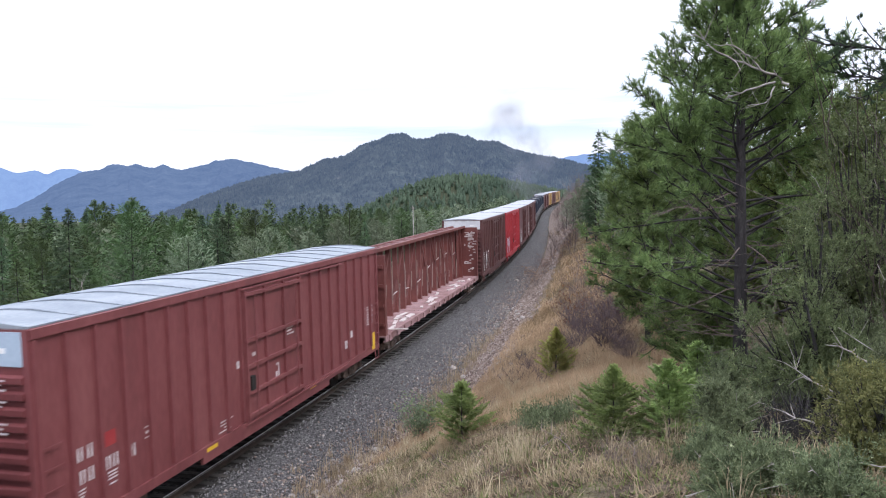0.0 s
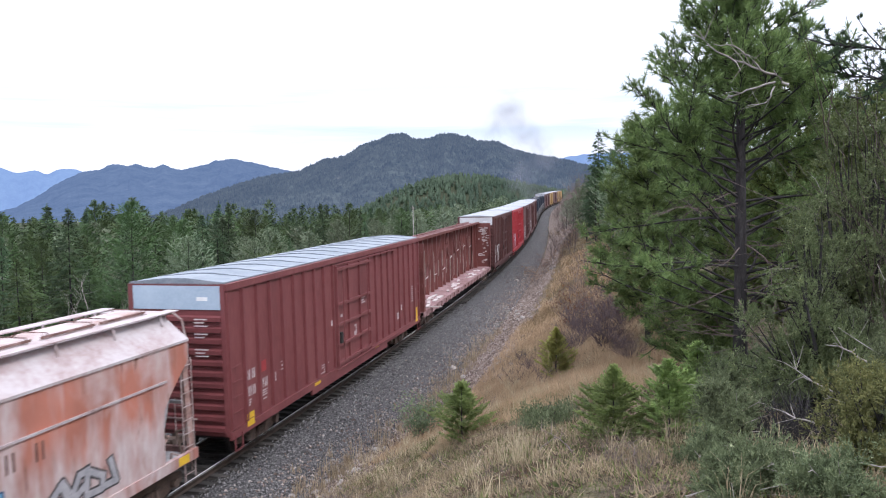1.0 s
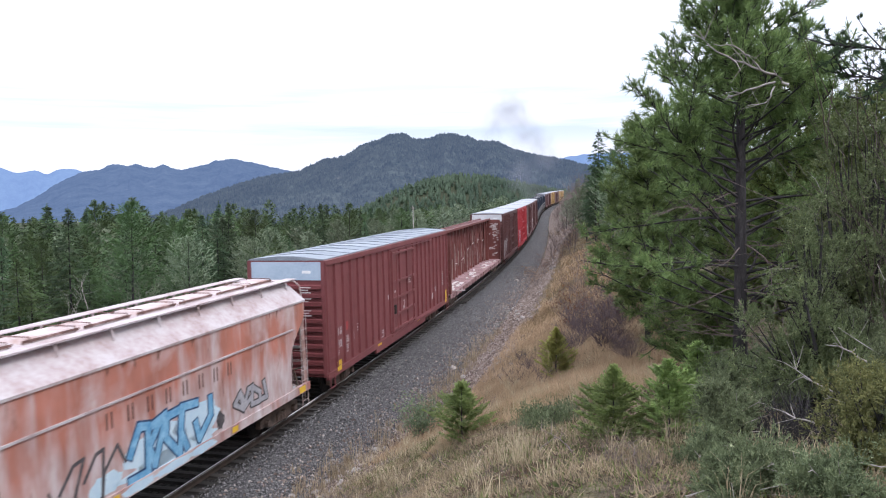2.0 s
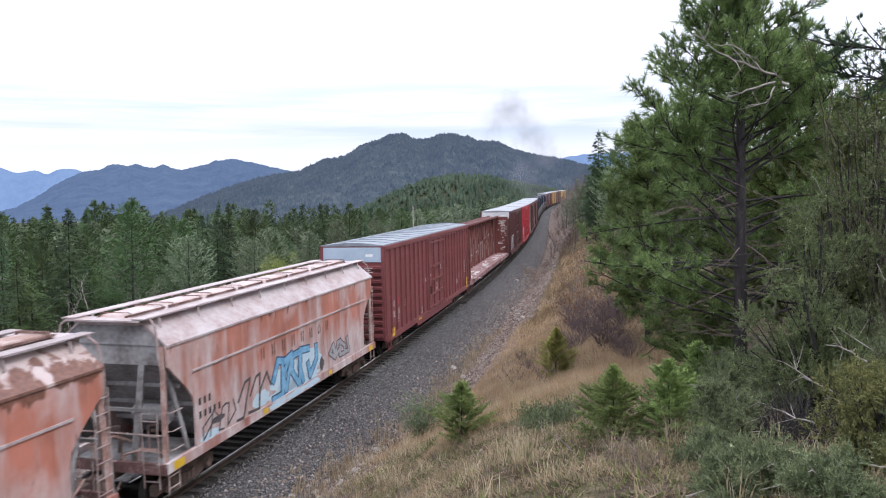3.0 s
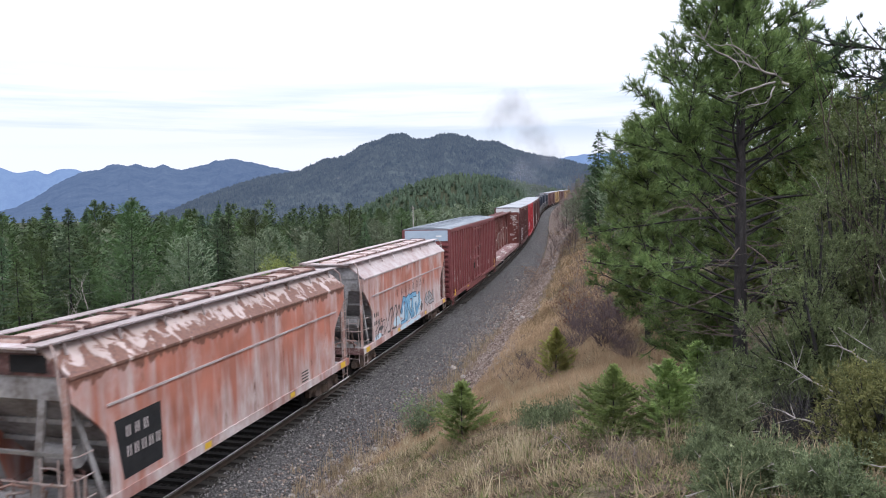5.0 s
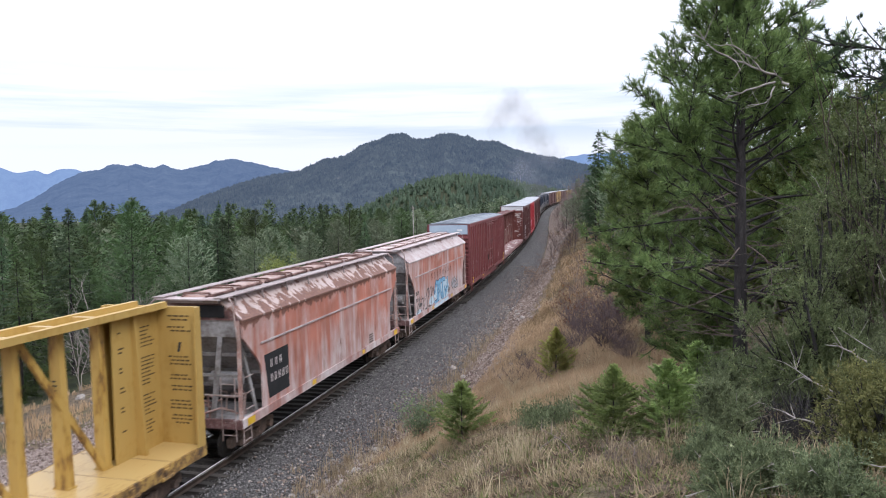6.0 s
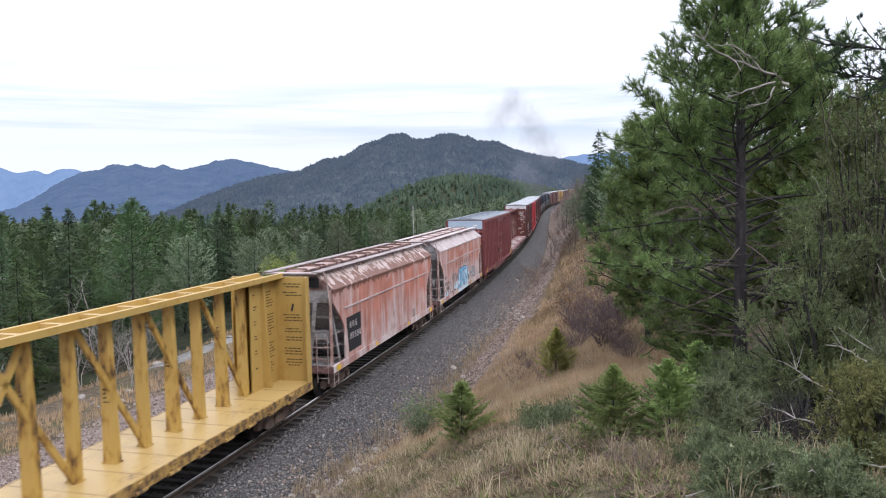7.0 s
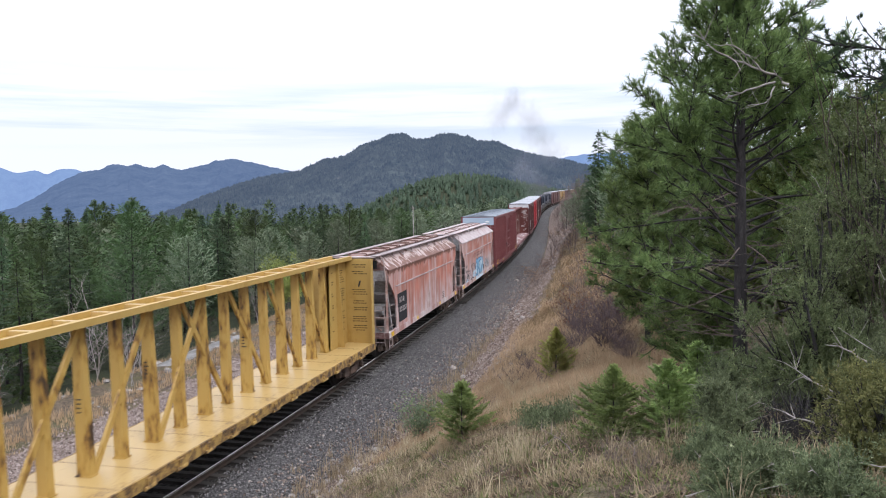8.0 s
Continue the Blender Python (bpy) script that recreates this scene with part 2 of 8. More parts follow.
class Build:
    """Collects boxes, bars, tubes and plates of one part."""

    def __init__(self):
        self.v, self.f = [], []

    def add(self, verts, faces):
        n = len(self.v)
        self.v.extend(tuple(p) for p in verts)
        self.f.extend(tuple(i + n for i in q) for q in faces)
        return self

    def box(self, x0, x1, y0, y1, z0, z1):
        return self.hexa([(x0, y0, z0), (x1, y0, z0), (x1, y1, z0), (x0, y1, z0), (x0, y0, z1), (x1, y0, z1), (x1, y1, z1), (x0, y1, z1)])

    def hexa(self, p):
        return self.add(p, [(0, 3, 2, 1), (4, 5, 6, 7), (0, 1, 5, 4), (1, 2, 6, 5), (2, 3, 7, 6), (3, 0, 4, 7)])

    def prism_y(self, poly, y0, y1):
        """A profile of (x, z) corners, drawn out along y."""
        n = len(poly)
        v = [(x, y0, z) for x, z in poly] + [(x, y1, z) for x, z in poly]
        f = [tuple(range(n)), tuple(range(2 * n - 1, n - 1, -1))] + [(i, n + i, n + (i + 1) % n, (i + 1) % n) for i in range(n)]
        return self.add(v, f)

    def prism_x(self, poly, x0, x1):
        n = len(poly)
        v = [(x0, y, z) for y, z in poly] + [(x1, y, z) for y, z in poly]
        f = [tuple(range(n - 1, -1, -1)), tuple(range(n, 2 * n))] + [(i, (i + 1) % n, n + (i + 1) % n, n + i) for i in range(n)]
        return self.add(v, f)

    def bar(self, a, b, wx, wz=None, up=(0, 0, 1)):
        """A straight bar of rectangular section from a to b."""
        a, b = Vector(a), Vector(b)
        d = (b - a).normalized()
        side = d.cross(Vector(up))
        if side.length < 1e-4:
            side = d.cross(Vector((1, 0, 0)))
        side.normalize()
        top = side.cross(d)
        side, top = side * wx / 2, top * (wz or wx) / 2
        return self.hexa([a - side - top, a + side - top, b + side - top, b - side - top, a - side + top, a + side + top, b + side + top, b - side + top])

    def tube(self, a, b, r0, r1=None, n=8, caps=True):
        a, b = Vector(a), Vector(b)
        r1 = r0 if r1 is None else r1
        d = (b - a).normalized()
        u = d.orthogonal().normalized()
        w = d.cross(u)
        ring = [u * math.cos(2 * math.pi * i / n) + w * math.sin(2 * math.pi * i / n) for i in range(n)]
        v = [a + q * r0 for q in ring] + [b + q * r1 for q in ring]
        f = [(i, (i + 1) % n, n + (i + 1) % n, n + i) for i in range(n)]
        if caps:
            f += [tuple(range(n - 1, -1, -1)), tuple(range(n, 2 * n))]
        return self.add(v, f)

    def rod(self, pts, r, n=5):
        for a, b in zip(pts[:-1], pts[1:]):
            self.tube(a, b, r, n=n)
        return self

    def lathe(self, prof, centre, n=20):
        """A profile of (radius, x), turned about an axle along x."""
        cx, cy, cz = centre
        m = len(prof)
        v, f = [], []
        for i in range(n):
            a = 2 * math.pi * i / n
            v += [(cx + x, cy + r * math.cos(a), cz + r * math.sin(a)) for r, x in prof]
        for i in range(n):
            j = (i + 1) % n
            f += [(i * m + k, i * m + k + 1, j * m + k + 1, j * m + k) for k in range(m - 1)]
        return self.add(v, f)

    def part(self, name, material, parent=None, label="", smooth_faces=False):
        return mesh_object(name, self.v, self.f, material, parent, label, smooth_faces)


def empty(name, label, category, group="", kind=""):
    return tagged(new(name), label, category, group, kind)


# ================= ground =================


def ground_material():
    m = bpy.data.materials.new("hillside_ground")
    m.use_nodes = True
    nt = m.node_tree
    N, L = nt.nodes.new, nt.links.new
    bsdf = nt.nodes["Principled BSDF"]
    tc = N("ShaderNodeTexCoord")

    def nz(scale, detail=6.0):
        n = N("ShaderNodeTexNoise")
        n.inputs["Scale"].default_value, n.inputs["Detail"].default_value = scale, detail
        L(tc.outputs["Object"], n.inputs["Vector"])
        return n.outputs["Fac"]

    def ramp(fac, *stops):
        r = N("ShaderNodeValToRGB")
        cr = r.color_ramp
        cr.elements[0].position, cr.elements[0].color = stops[0][0], (*stops[0][1], 1)
        cr.elements[1].position, cr.elements[1].color = stops[-1][0], (*stops[-1][1], 1)
        for p, c in stops[1:-1]:
            cr.elements.new(p).color = (*c, 1)
        L(fac, r.inputs[0])
        return r.outputs[0]

    def mix(fac, a, b):
        x = N("ShaderNodeMixRGB")
        L(fac, x.inputs["Fac"])
        L(a, x.inputs["Color1"])
        L(b, x.inputs["Color2"])
        return x.outputs[0]

    def mask(name, soft=True):
        a = N("ShaderNodeAttribute")
        a.attribute_name = name
        if not soft:
            return a.outputs["Fac"]
        ad, mr = N("ShaderNodeMath"), N("ShaderNodeMapRange")
        ad.operation = "MULTIPLY_ADD"
        L(nz(1.3, 8), ad.inputs[0])
        ad.inputs[1].default_value = 0.9
        L(a.outputs["Fac"], ad.inputs[2])
        mr.inputs["From Min"].default_value, mr.inputs["From Max"].default_value = 0.82, 1.08
        L(ad.outputs[0], mr.inputs["Value"])
        return mr.outputs[0]

    # dry grass and thatch over brown soil
    soil = ramp(nz(7.0, 12), (0.3, (0.05, 0.038, 0.028)), (0.5, (0.13, 0.098, 0.068)), (0.72, (0.25, 0.19, 0.13)))
    green = ramp(nz(4.0, 8), (0.35, (0.05, 0.055, 0.022)), (0.65, (0.15, 0.14, 0.06)))
    grass = mix(ramp(nz(0.5, 5), (0.5, (0, 0, 0)), (0.62, (0.6, 0.6, 0.6))), soil, green)
    # grey ballast, crushed stone by cells
    vor = N("ShaderNodeTexVoronoi")
    vor.inputs["Scale"].default_value = 20.0
    L(tc.outputs["Object"], vor.inputs["Vector"])
    sep = N("ShaderNodeSeparateColor")
    L(vor.outputs["Color"], sep.inputs[0])
    stone = ramp(sep.outputs[0], (0.0, (0.03, 0.028, 0.028)), (0.5, (0.087, 0.082, 0.082)), (0.92, (0.155, 0.146, 0.145)), (1.0, (0.28, 0.265, 0.26)))
    pinkstone = ramp(sep.outputs[1], (0.0, (0.11, 0.08, 0.068)), (0.5, (0.23, 0.175, 0.15)), (1.0, (0.36, 0.295, 0.265)))
    col = mix(mask("gravel"), grass, stone)
    # oil and brake dust between the rails, with the cars' shade painted in
    grime_shade = ramp(sep.outputs[2], (0.0, (0.014, 0.013, 0.012)), (0.7, (0.04, 0.036, 0.034)), (1.0, (0.1, 0.09, 0.085)))
    col = mix(mask("grime_shade"), col, grime_shade)
    col = mix(mask("pink"), col, pinkstone)
    # forest floor
    floor = ramp(nz(0.8, 8), (0.35, (0.02, 0.026, 0.013)), (0.65, (0.055, 0.06, 0.03)))
    col = mix(mask("forest"), col, floor)
    road = ramp(nz(1.2, 6), (0.3, (0.19, 0.18, 0.17)), (0.7, (0.36, 0.345, 0.33)))
    col = mix(mask("road"), col, road)
    scree = ramp(nz(2.6, 12), (0.35, (0.09, 0.064, 0.053)), (0.5, (0.2, 0.15, 0.125)), (0.68, (0.38, 0.31, 0.27)))
    col = mix(mask("scree"), col, scree)
    L(col, bsdf.inputs["Base Color"])
    bsdf.inputs["Roughness"].default_value = 0.95
    bsdf.inputs["Specular IOR Level"].default_value = 0.2
    bp, h = N("ShaderNodeBump"), N("ShaderNodeMath")
    h.operation = "ADD"
    L(vor.outputs["Distance"], h.inputs[0])
    L(nz(26.0, 8), h.inputs[1])
    bp.inputs["Strength"].default_value, bp.inputs["Distance"].default_value = 0.9, 0.06
    L(h.outputs[0], bp.inputs["Height"])
    L(bp.outputs[0], bsdf.inputs["Normal"])
    return m


def steps(*runs):
    out = []
    for a, b, d in runs:
        n = max(1, int(round((b - a) / d)))
        out += [a + (b - a) * i / n for i in range(n)]
    return out + [runs[-1][1]]


def build_ground():
    ys = np.array(steps((-400, -60, 40), (-60, 0, 4), (0, 40, 0.4), (40, 130, 1.2), (130, 420, 4), (420, 1000, 16), (1000, 4600, 180)))
    ws = np.array(steps((-4000, -1000, 200), (-1000, -300, 25), (-300, -60, 6), (-60, -16, 1.5), (-16, -5.5, 0.7), (-5.5, 16, 0.3), (16, 60, 1.5), (60, 300, 12), (300, 3000, 180)))
    yc = np.clip(ys, -110, 460)
    xt = np.interp(yc, _TY, _TX)
    X = xt[:, None] + ws[None, :]
    Y = np.repeat(ys[:, None], len(ws), 1)
    Z = ground_z(X, Y)
    s, w = track_sw(X, Y)
    nc = len(ws)
    idx = np.arange(len(ys) * nc).reshape(len(ys), nc)
    faces = np.stack([idx[:-1, :-1], idx[:-1, 1:], idx[1:, 1:], idx[1:, :-1]], -1).reshape(-1, 4)
    ob = mesh_object("ground", np.stack([X, Y, Z], -1).reshape(-1, 3).tolist(), faces.tolist(), ground_material(), smooth_faces=True)
    toe = np.interp(s, TOE_S, TOE_W)
    wob = 0.25 * fbm(X, Y, 1.1, 0.5, 3)
    masks = {
        "gravel": smooth(-5.0, -4.2, w + wob) * (1 - smooth(-0.2, 0.5, w - toe + wob)),
        "grime_shade": 1 - smooth(0.9, 1.75, np.abs(w)),
        "pink": smooth(-8.6, -7.8, w + wob) * (1 - smooth(-4.8, -4.0, w + wob)) * (Y < 150),
        "forest": np.maximum(smooth(-15.5, -13, -(-w)) * 0 + smooth(13.5, 17, -w + 2 * wob), smooth(13, 20, w + wob)),
        "road": smooth(11.2, 11.7, -w) * (1 - smooth(13.0, 13.6, -w)) * smooth(33, 34, s) * (1 - smooth(41, 43, s)),
        "scree": smooth(0.0, 0.5, w - toe) * (1 - smooth(1.0, 2.2, w - toe + 2 * wob - 0.7 * smooth(20, 32, s))) * (0.75 + 0.25 * smooth(30, 60, s)) + smooth(0.3, 2, w - toe) * (1 - smooth(5, 8, w - toe)) * smooth(75, 110, s) * 0.9,
    }
    for k, v in masks.items():
        a = ob.data.attributes.new(k, "FLOAT", "POINT")
        a.data.foreach_set("value", np.clip(v, 0, 1).astype(np.float32).ravel())
    return tagged(ob, "hillside and valley floor of dry grass, gravel and forest soil", "ground", kind="structure")


build_ground()


def build_track():
    track = empty("railway_track", "single railway track with steel rails on dark wooden ties", "track", kind="structure")
    for side in (-0.755, 0.755):
        prof = [(-0.07, -0.17), (0.07, -0.17), (0.07, -0.155), (0.015, -0.13), (0.015, -0.045), (0.037, -0.035), (0.037, -0.008), (0.028, 0.0), (-0.028, 0.0), (-0.037, -0.008), (-0.037, -0.035), (-0.015, -0.045), (-0.015, -0.13), (-0.07, -0.155)]
        ss = np.arange(-30, 400, 4.0)
        v, f, n = [], [], len(prof)
        for s in ss:
            v += [on_track(s, side + a, b) for a, b in prof]
        for i in range(len(ss) - 1):
            for k in range(n):
                f.append((i * n + k, i * n + (k + 1) % n, (i + 1) * n + (k + 1) % n, (i + 1) * n + k))
        ob = mesh_object("rail", v, f, RAIL_STEEL, track, "worn steel rail with a bright head")
        # thin strip along the head for the painted glint
        v, f = [], []
        for s in ss:
            v += [on_track(s, side - 0.024, 0.003), on_track(s, side + 0.008, 0.003), on_track(s, side + 0.041, -0.02)]
        for i in range(len(ss) - 1):
            f += [(i * 3, i * 3 + 1, i * 3 + 4, i * 3 + 3), (i * 3 + 1, i * 3 + 2, i * 3 + 5, i * 3 + 4)]
        mesh_object("rail_head", v, f, RAIL_GLINT, ob, "polished running surface with its sky glint painted near-white")
    rnd = random.Random(3)
    b = Build()
    b.hexa([(-1.3, -0.115, -0.33), (1.3, -0.115, -0.33), (1.3, 0.115, -0.33), (-1.3, 0.115, -0.33), (-1.29, -0.105, -0.165), (1.29, -0.105, -0.165), (1.29, 0.105, -0.165), (-1.29, 0.105, -0.165)])
    first = b.part("tie", TIE_WOOD, track)
    rest = Build()
    for i in range(700):
        s = 6.0 + i * 0.52
        m = Matrix.Translation(on_track(s, rnd.uniform(-0.05, 0.05), rnd.uniform(-0.012, 0.01))) @ pose(0, 0, 0, 0, 0, math.degrees(float(np.interp(s, _S, _TH))) + rnd.uniform(-1.5, 1.5))
        if i == 0:
            first.matrix_basis = m
        elif i < 300:
            t = new("tie", first.data)
            t.parent, t.matrix_basis = track, m
        else:
            rest.add([m @ Vector(p) for p in b.v], b.f)
    tagged(rest.part("far_ties", TIE_WOOD, track), kind="stuff")
    return track


build_track()

# ---- crushed stone of the track bed ----


def scatter_stones(name, count, s_range, w_range, size, material, label, seed, lift=0.0, power=1.0, from_toe=False):
    rng = np.random.default_rng(seed)
    s = s_range[0] + (s_range[1] - s_range[0]) * rng.random(count) ** power
    w = rng.uniform(*w_range, count)
    if from_toe:
        w = np.interp(s, TOE_S, TOE_W) + rng.normal(*w_range, count)
    th = np.interp(s, _S, _TH)
    x, y = np.interp(s, _S, _TX) + w * np.cos(th), np.interp(s, _S, _TY) + w * np.sin(th)
    toe = np.interp(s, TOE_S, TOE_W) + rng.normal(0, 0.25, count) + (3.0 if from_toe else 0.0)
    keep = (w < toe) & (np.abs(np.abs(w) - 0.755) > 0.12) & ((np.abs(w) > 1.05 + 0.35 * rng.random(count)) | (np.abs((s - 6.0) / 0.52 % 1.0 - 0.5) < 0.2))
    x, y = x[keep], y[keep]
    n = len(x)
    z = ground_z(x, y) + lift + np.where((w[keep] < 1.6) & (w[keep] > 0.9), 0.07, 0.0)
    octa = np.array([(1, 0, 0), (0, 1, 0), (-1, 0, 0), (0, -1, 0), (0, 0, 1), (0, 0, -1)], float)
    tri = np.array([(0, 1, 4), (1, 2, 4), (2, 3, 4), (3, 0, 4), (1, 0, 5), (2, 1, 5), (3, 2, 5), (0, 3, 5)])
    r = rng.uniform(0.6, 1.25, (n, 6, 1)) * (size * rng.uniform(0.6, 1.3, n))[:, None, None]
    a = rng.uniform(0, 6.28, n)
    v = octa[None] * r
    tilt = rng.normal(0, 0.5, (n, 2))
    v[:, :, 2] += v[:, :, 0] * tilt[:, :1] + v[:, :, 1] * tilt[:, 1:]
    c, q = np.cos(a)[:, None], np.sin(a)[:, None]
    vx, vy = v[:, :, 0] * c - v[:, :, 1] * q, v[:, :, 0] * q + v[:, :, 1] * c
    P = np.stack([vx + x[:, None], vy + y[:, None], v[:, :, 2] * 0.8 + z[:, None] + size * 0.25], -1).reshape(-1, 3)
    F = (tri[None] + (np.arange(n) * 6)[:, None, None]).reshape(-1, 3)
    ob = mesh_object(name, P.tolist(), F.tolist(), material)
    return tagged(ob, label, "gravel", kind="stuff")


def island_stone(name, stops):
    m = bpy.data.materials.new(name)
    m.use_nodes = True
    nt = m.node_tree
    N, L = nt.nodes.new, nt.links.new
    geo, ramp = N("ShaderNodeNewGeometry"), N("ShaderNodeValToRGB")
    cr = ramp.color_ramp
    cr.elements[0].color, cr.elements[1].color = (*stops[0], 1), (*stops[-1], 1)
    for i, c in enumerate(stops[1:-1]):
        cr.elements.new((i + 1) / (len(stops) - 1)).color = (*c, 1)
    tc, nz, mx = N("ShaderNodeTexCoord"), N("ShaderNodeTexNoise"), N("ShaderNodeMixRGB")
    nz.inputs["Scale"].default_value, nz.inputs["Detail"].default_value = 60.0, 4.0
    L(tc.outputs["Object"], nz.inputs["Vector"])
    mx.blend_type, mx.inputs["Fac"].default_value = "OVERLAY", 0.5
    L(geo.outputs["Random Per Island"], ramp.inputs[0])
    L(ramp.outputs[0], mx.inputs["Color1"])
    L(nz.outputs["Fac"], mx.inputs["Color2"])
    L(mx.outputs[0], nt.nodes["Principled BSDF"].inputs["Base Color"])
    nt.nodes["Principled BSDF"].inputs["Roughness"].default_value = 0.9
    return m


BALLAST = island_stone("crushed_stone", [(0.036, 0.034, 0.034), (0.092, 0.087, 0.087), (0.14, 0.132, 0.131), (0.28, 0.265, 0.26)])
PINK_STONE = island_stone("pink_crushed_stone", [(0.11, 0.08, 0.068), (0.23, 0.175, 0.15), (0.37, 0.305, 0.275)])
scatter_stones("ballast", 38000, (11, 48), (1.1, 5.0), 0.028, BALLAST, "grey crushed stone ballast beside the ties", 11, power=1.4)
scatter_stones("pale_gravel", 6000, (14, 46), (-9.0, -4.0), 0.06, PINK_STONE, "pinkish crushed stone of the old bed behind the track", 12, power=1.2)

DIRT_STONE = island_stone("brown_rubble", [(0.075, 0.05, 0.04), (0.15, 0.105, 0.086), (0.22, 0.165, 0.14), (0.4, 0.34, 0.3)])
scatter_stones("brown_rubble", 15000, (9, 75), (0.25, 0.95), 0.045, DIRT_STONE, "brown stones and dirt washed down from the bank", 13, power=1.3, from_toe=True)

# ================= far mountains =================


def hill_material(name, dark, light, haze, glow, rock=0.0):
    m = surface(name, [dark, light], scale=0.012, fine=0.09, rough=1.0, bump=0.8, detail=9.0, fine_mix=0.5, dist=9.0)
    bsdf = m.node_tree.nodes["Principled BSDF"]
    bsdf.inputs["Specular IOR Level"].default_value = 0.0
    # distance haze is added as an even bluish glow of the surface
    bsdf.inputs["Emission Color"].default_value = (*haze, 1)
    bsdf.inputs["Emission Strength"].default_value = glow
    if rock:
        # bare pale outcrops between the trees
        nt = m.node_tree
        N, L = nt.nodes.new, nt.links.new
        tc, nz, rp, mx = N("ShaderNodeTexCoord"), N("ShaderNodeTexNoise"), N("ShaderNodeValToRGB"), N("ShaderNodeMixRGB")
        nz.inputs["Scale"].default_value, nz.inputs["Detail"].default_value, nz.inputs["Roughness"].default_value = 0.009, 10.0, 0.68
        L(tc.outputs["Object"], nz.inputs["Vector"])
        rp.color_ramp.elements[0].position, rp.color_ramp.elements[1].position = 0.66, 0.72
        rp.color_ramp.elements[1].color = (rock, rock, rock, 1)
        L(nz.outputs["Fac"], rp.inputs[0])
        L(rp.outputs[0], mx.inputs["Fac"])
        old = bsdf.inputs["Base Color"].links[0].from_socket
        L(old, mx.inputs["Color1"])
        mx.inputs["Color2"].default_value = (0.3, 0.28, 0.26, 1)
        L(mx.outputs[0], bsdf.inputs["Base Color"])
    return m


def mountain(name, label, az0, az1, near, crest, far, height, material, seed, base=-12.0, da=0.12):
    """A range seen over an arc of bearings (degrees): height(az) is the skyline in metres."""
    az = np.arange(az0, az1 + da / 2, da)
    rr = np.concatenate([np.linspace(near, crest, 40), np.linspace(crest, far, 8)[1:]])
    A, Rr = np.meshgrid(az, rr)
    t = np.where(Rr <= crest, (Rr - near) / (crest - near), 1 - (Rr - crest) / (far - crest))
    h = height(A)
    x, y = Rr * np.sin(np.radians(A)), Rr * np.cos(np.radians(A))
    across = A * math.pi / 180 * crest
    lump = fbm(across + 0.25 * Rr * np.sin(A * 0.4), Rr * 0.3, 11.0 / (crest - near), seed, 5)
    z = base + (h - base) * np.clip(t, 0, 1) ** 0.85 + lump * h * 0.10 * np.clip(t, 0, 1) * (1 - np.clip(t, 0, 1)) * 2.6
    z = z + fbm(across, Rr * 0.6, 34.0 / (crest - near), seed + 2, 3) * h * 0.007 * np.clip(t * 3, 0, 1)
    nc = len(az)
    idx = np.arange(len(rr) * nc).reshape(len(rr), nc)
    F = np.stack([idx[:-1, :-1], idx[:-1, 1:], idx[1:, 1:], idx[1:, :-1]], -1).reshape(-1, 4)
    ob = mesh_object(name, np.stack([x, y, z], -1).reshape(-1, 3).tolist(), F.tolist(), material, smooth_faces=True)
    tagged(ob, label, "mountain", kind="structure")
    return np.stack([x, y, z], -1)


def skyline(az, first, step, wide, floor, heights):
    """A crest line as a row of rounded shoulders, evenly spaced in bearing."""
    return floor + sum(h * np.exp(-((az - first - i * step) / wide) ** 2) for i, h in enumerate(heights))


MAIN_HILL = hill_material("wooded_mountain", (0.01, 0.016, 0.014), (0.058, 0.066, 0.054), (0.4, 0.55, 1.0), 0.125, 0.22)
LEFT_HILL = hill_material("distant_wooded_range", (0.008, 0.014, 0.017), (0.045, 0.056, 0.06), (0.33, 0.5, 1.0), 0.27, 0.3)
# farthest ridges: most of their blue is the emitted haze
HAZED_HILL = hill_material("hazed_far_range", (0.03, 0.04, 0.05), (0.06, 0.08, 0.09), (0.32, 0.5, 1.0), 0.52)


LEFT_ROW = (-47.13, 0.6, 0.55, 20, [10, 14, 23, 40, 51, 73, 90, 100, 115, 124, 120, 138, 146, 129, 149, 133, 126, 149, 126, 124, 131, 139, 140, 158, 152, 164, 154, 151, 144, 137, 131, 125, 120, 114, 108, 105, 91, 78, 74])
MAIN_ROW = (-36.61, 1.0, 0.85, 0, [11, 23, 35, 45, 56, 64, 74, 82, 85, 88, 100, 116, 116, 126, 151, 152, 168, 172, 153, 157, 172, 166, 163, 146, 153, 135, 126, 119, 113, 109, 99, 91, 86, 80, 74, 70, 60])


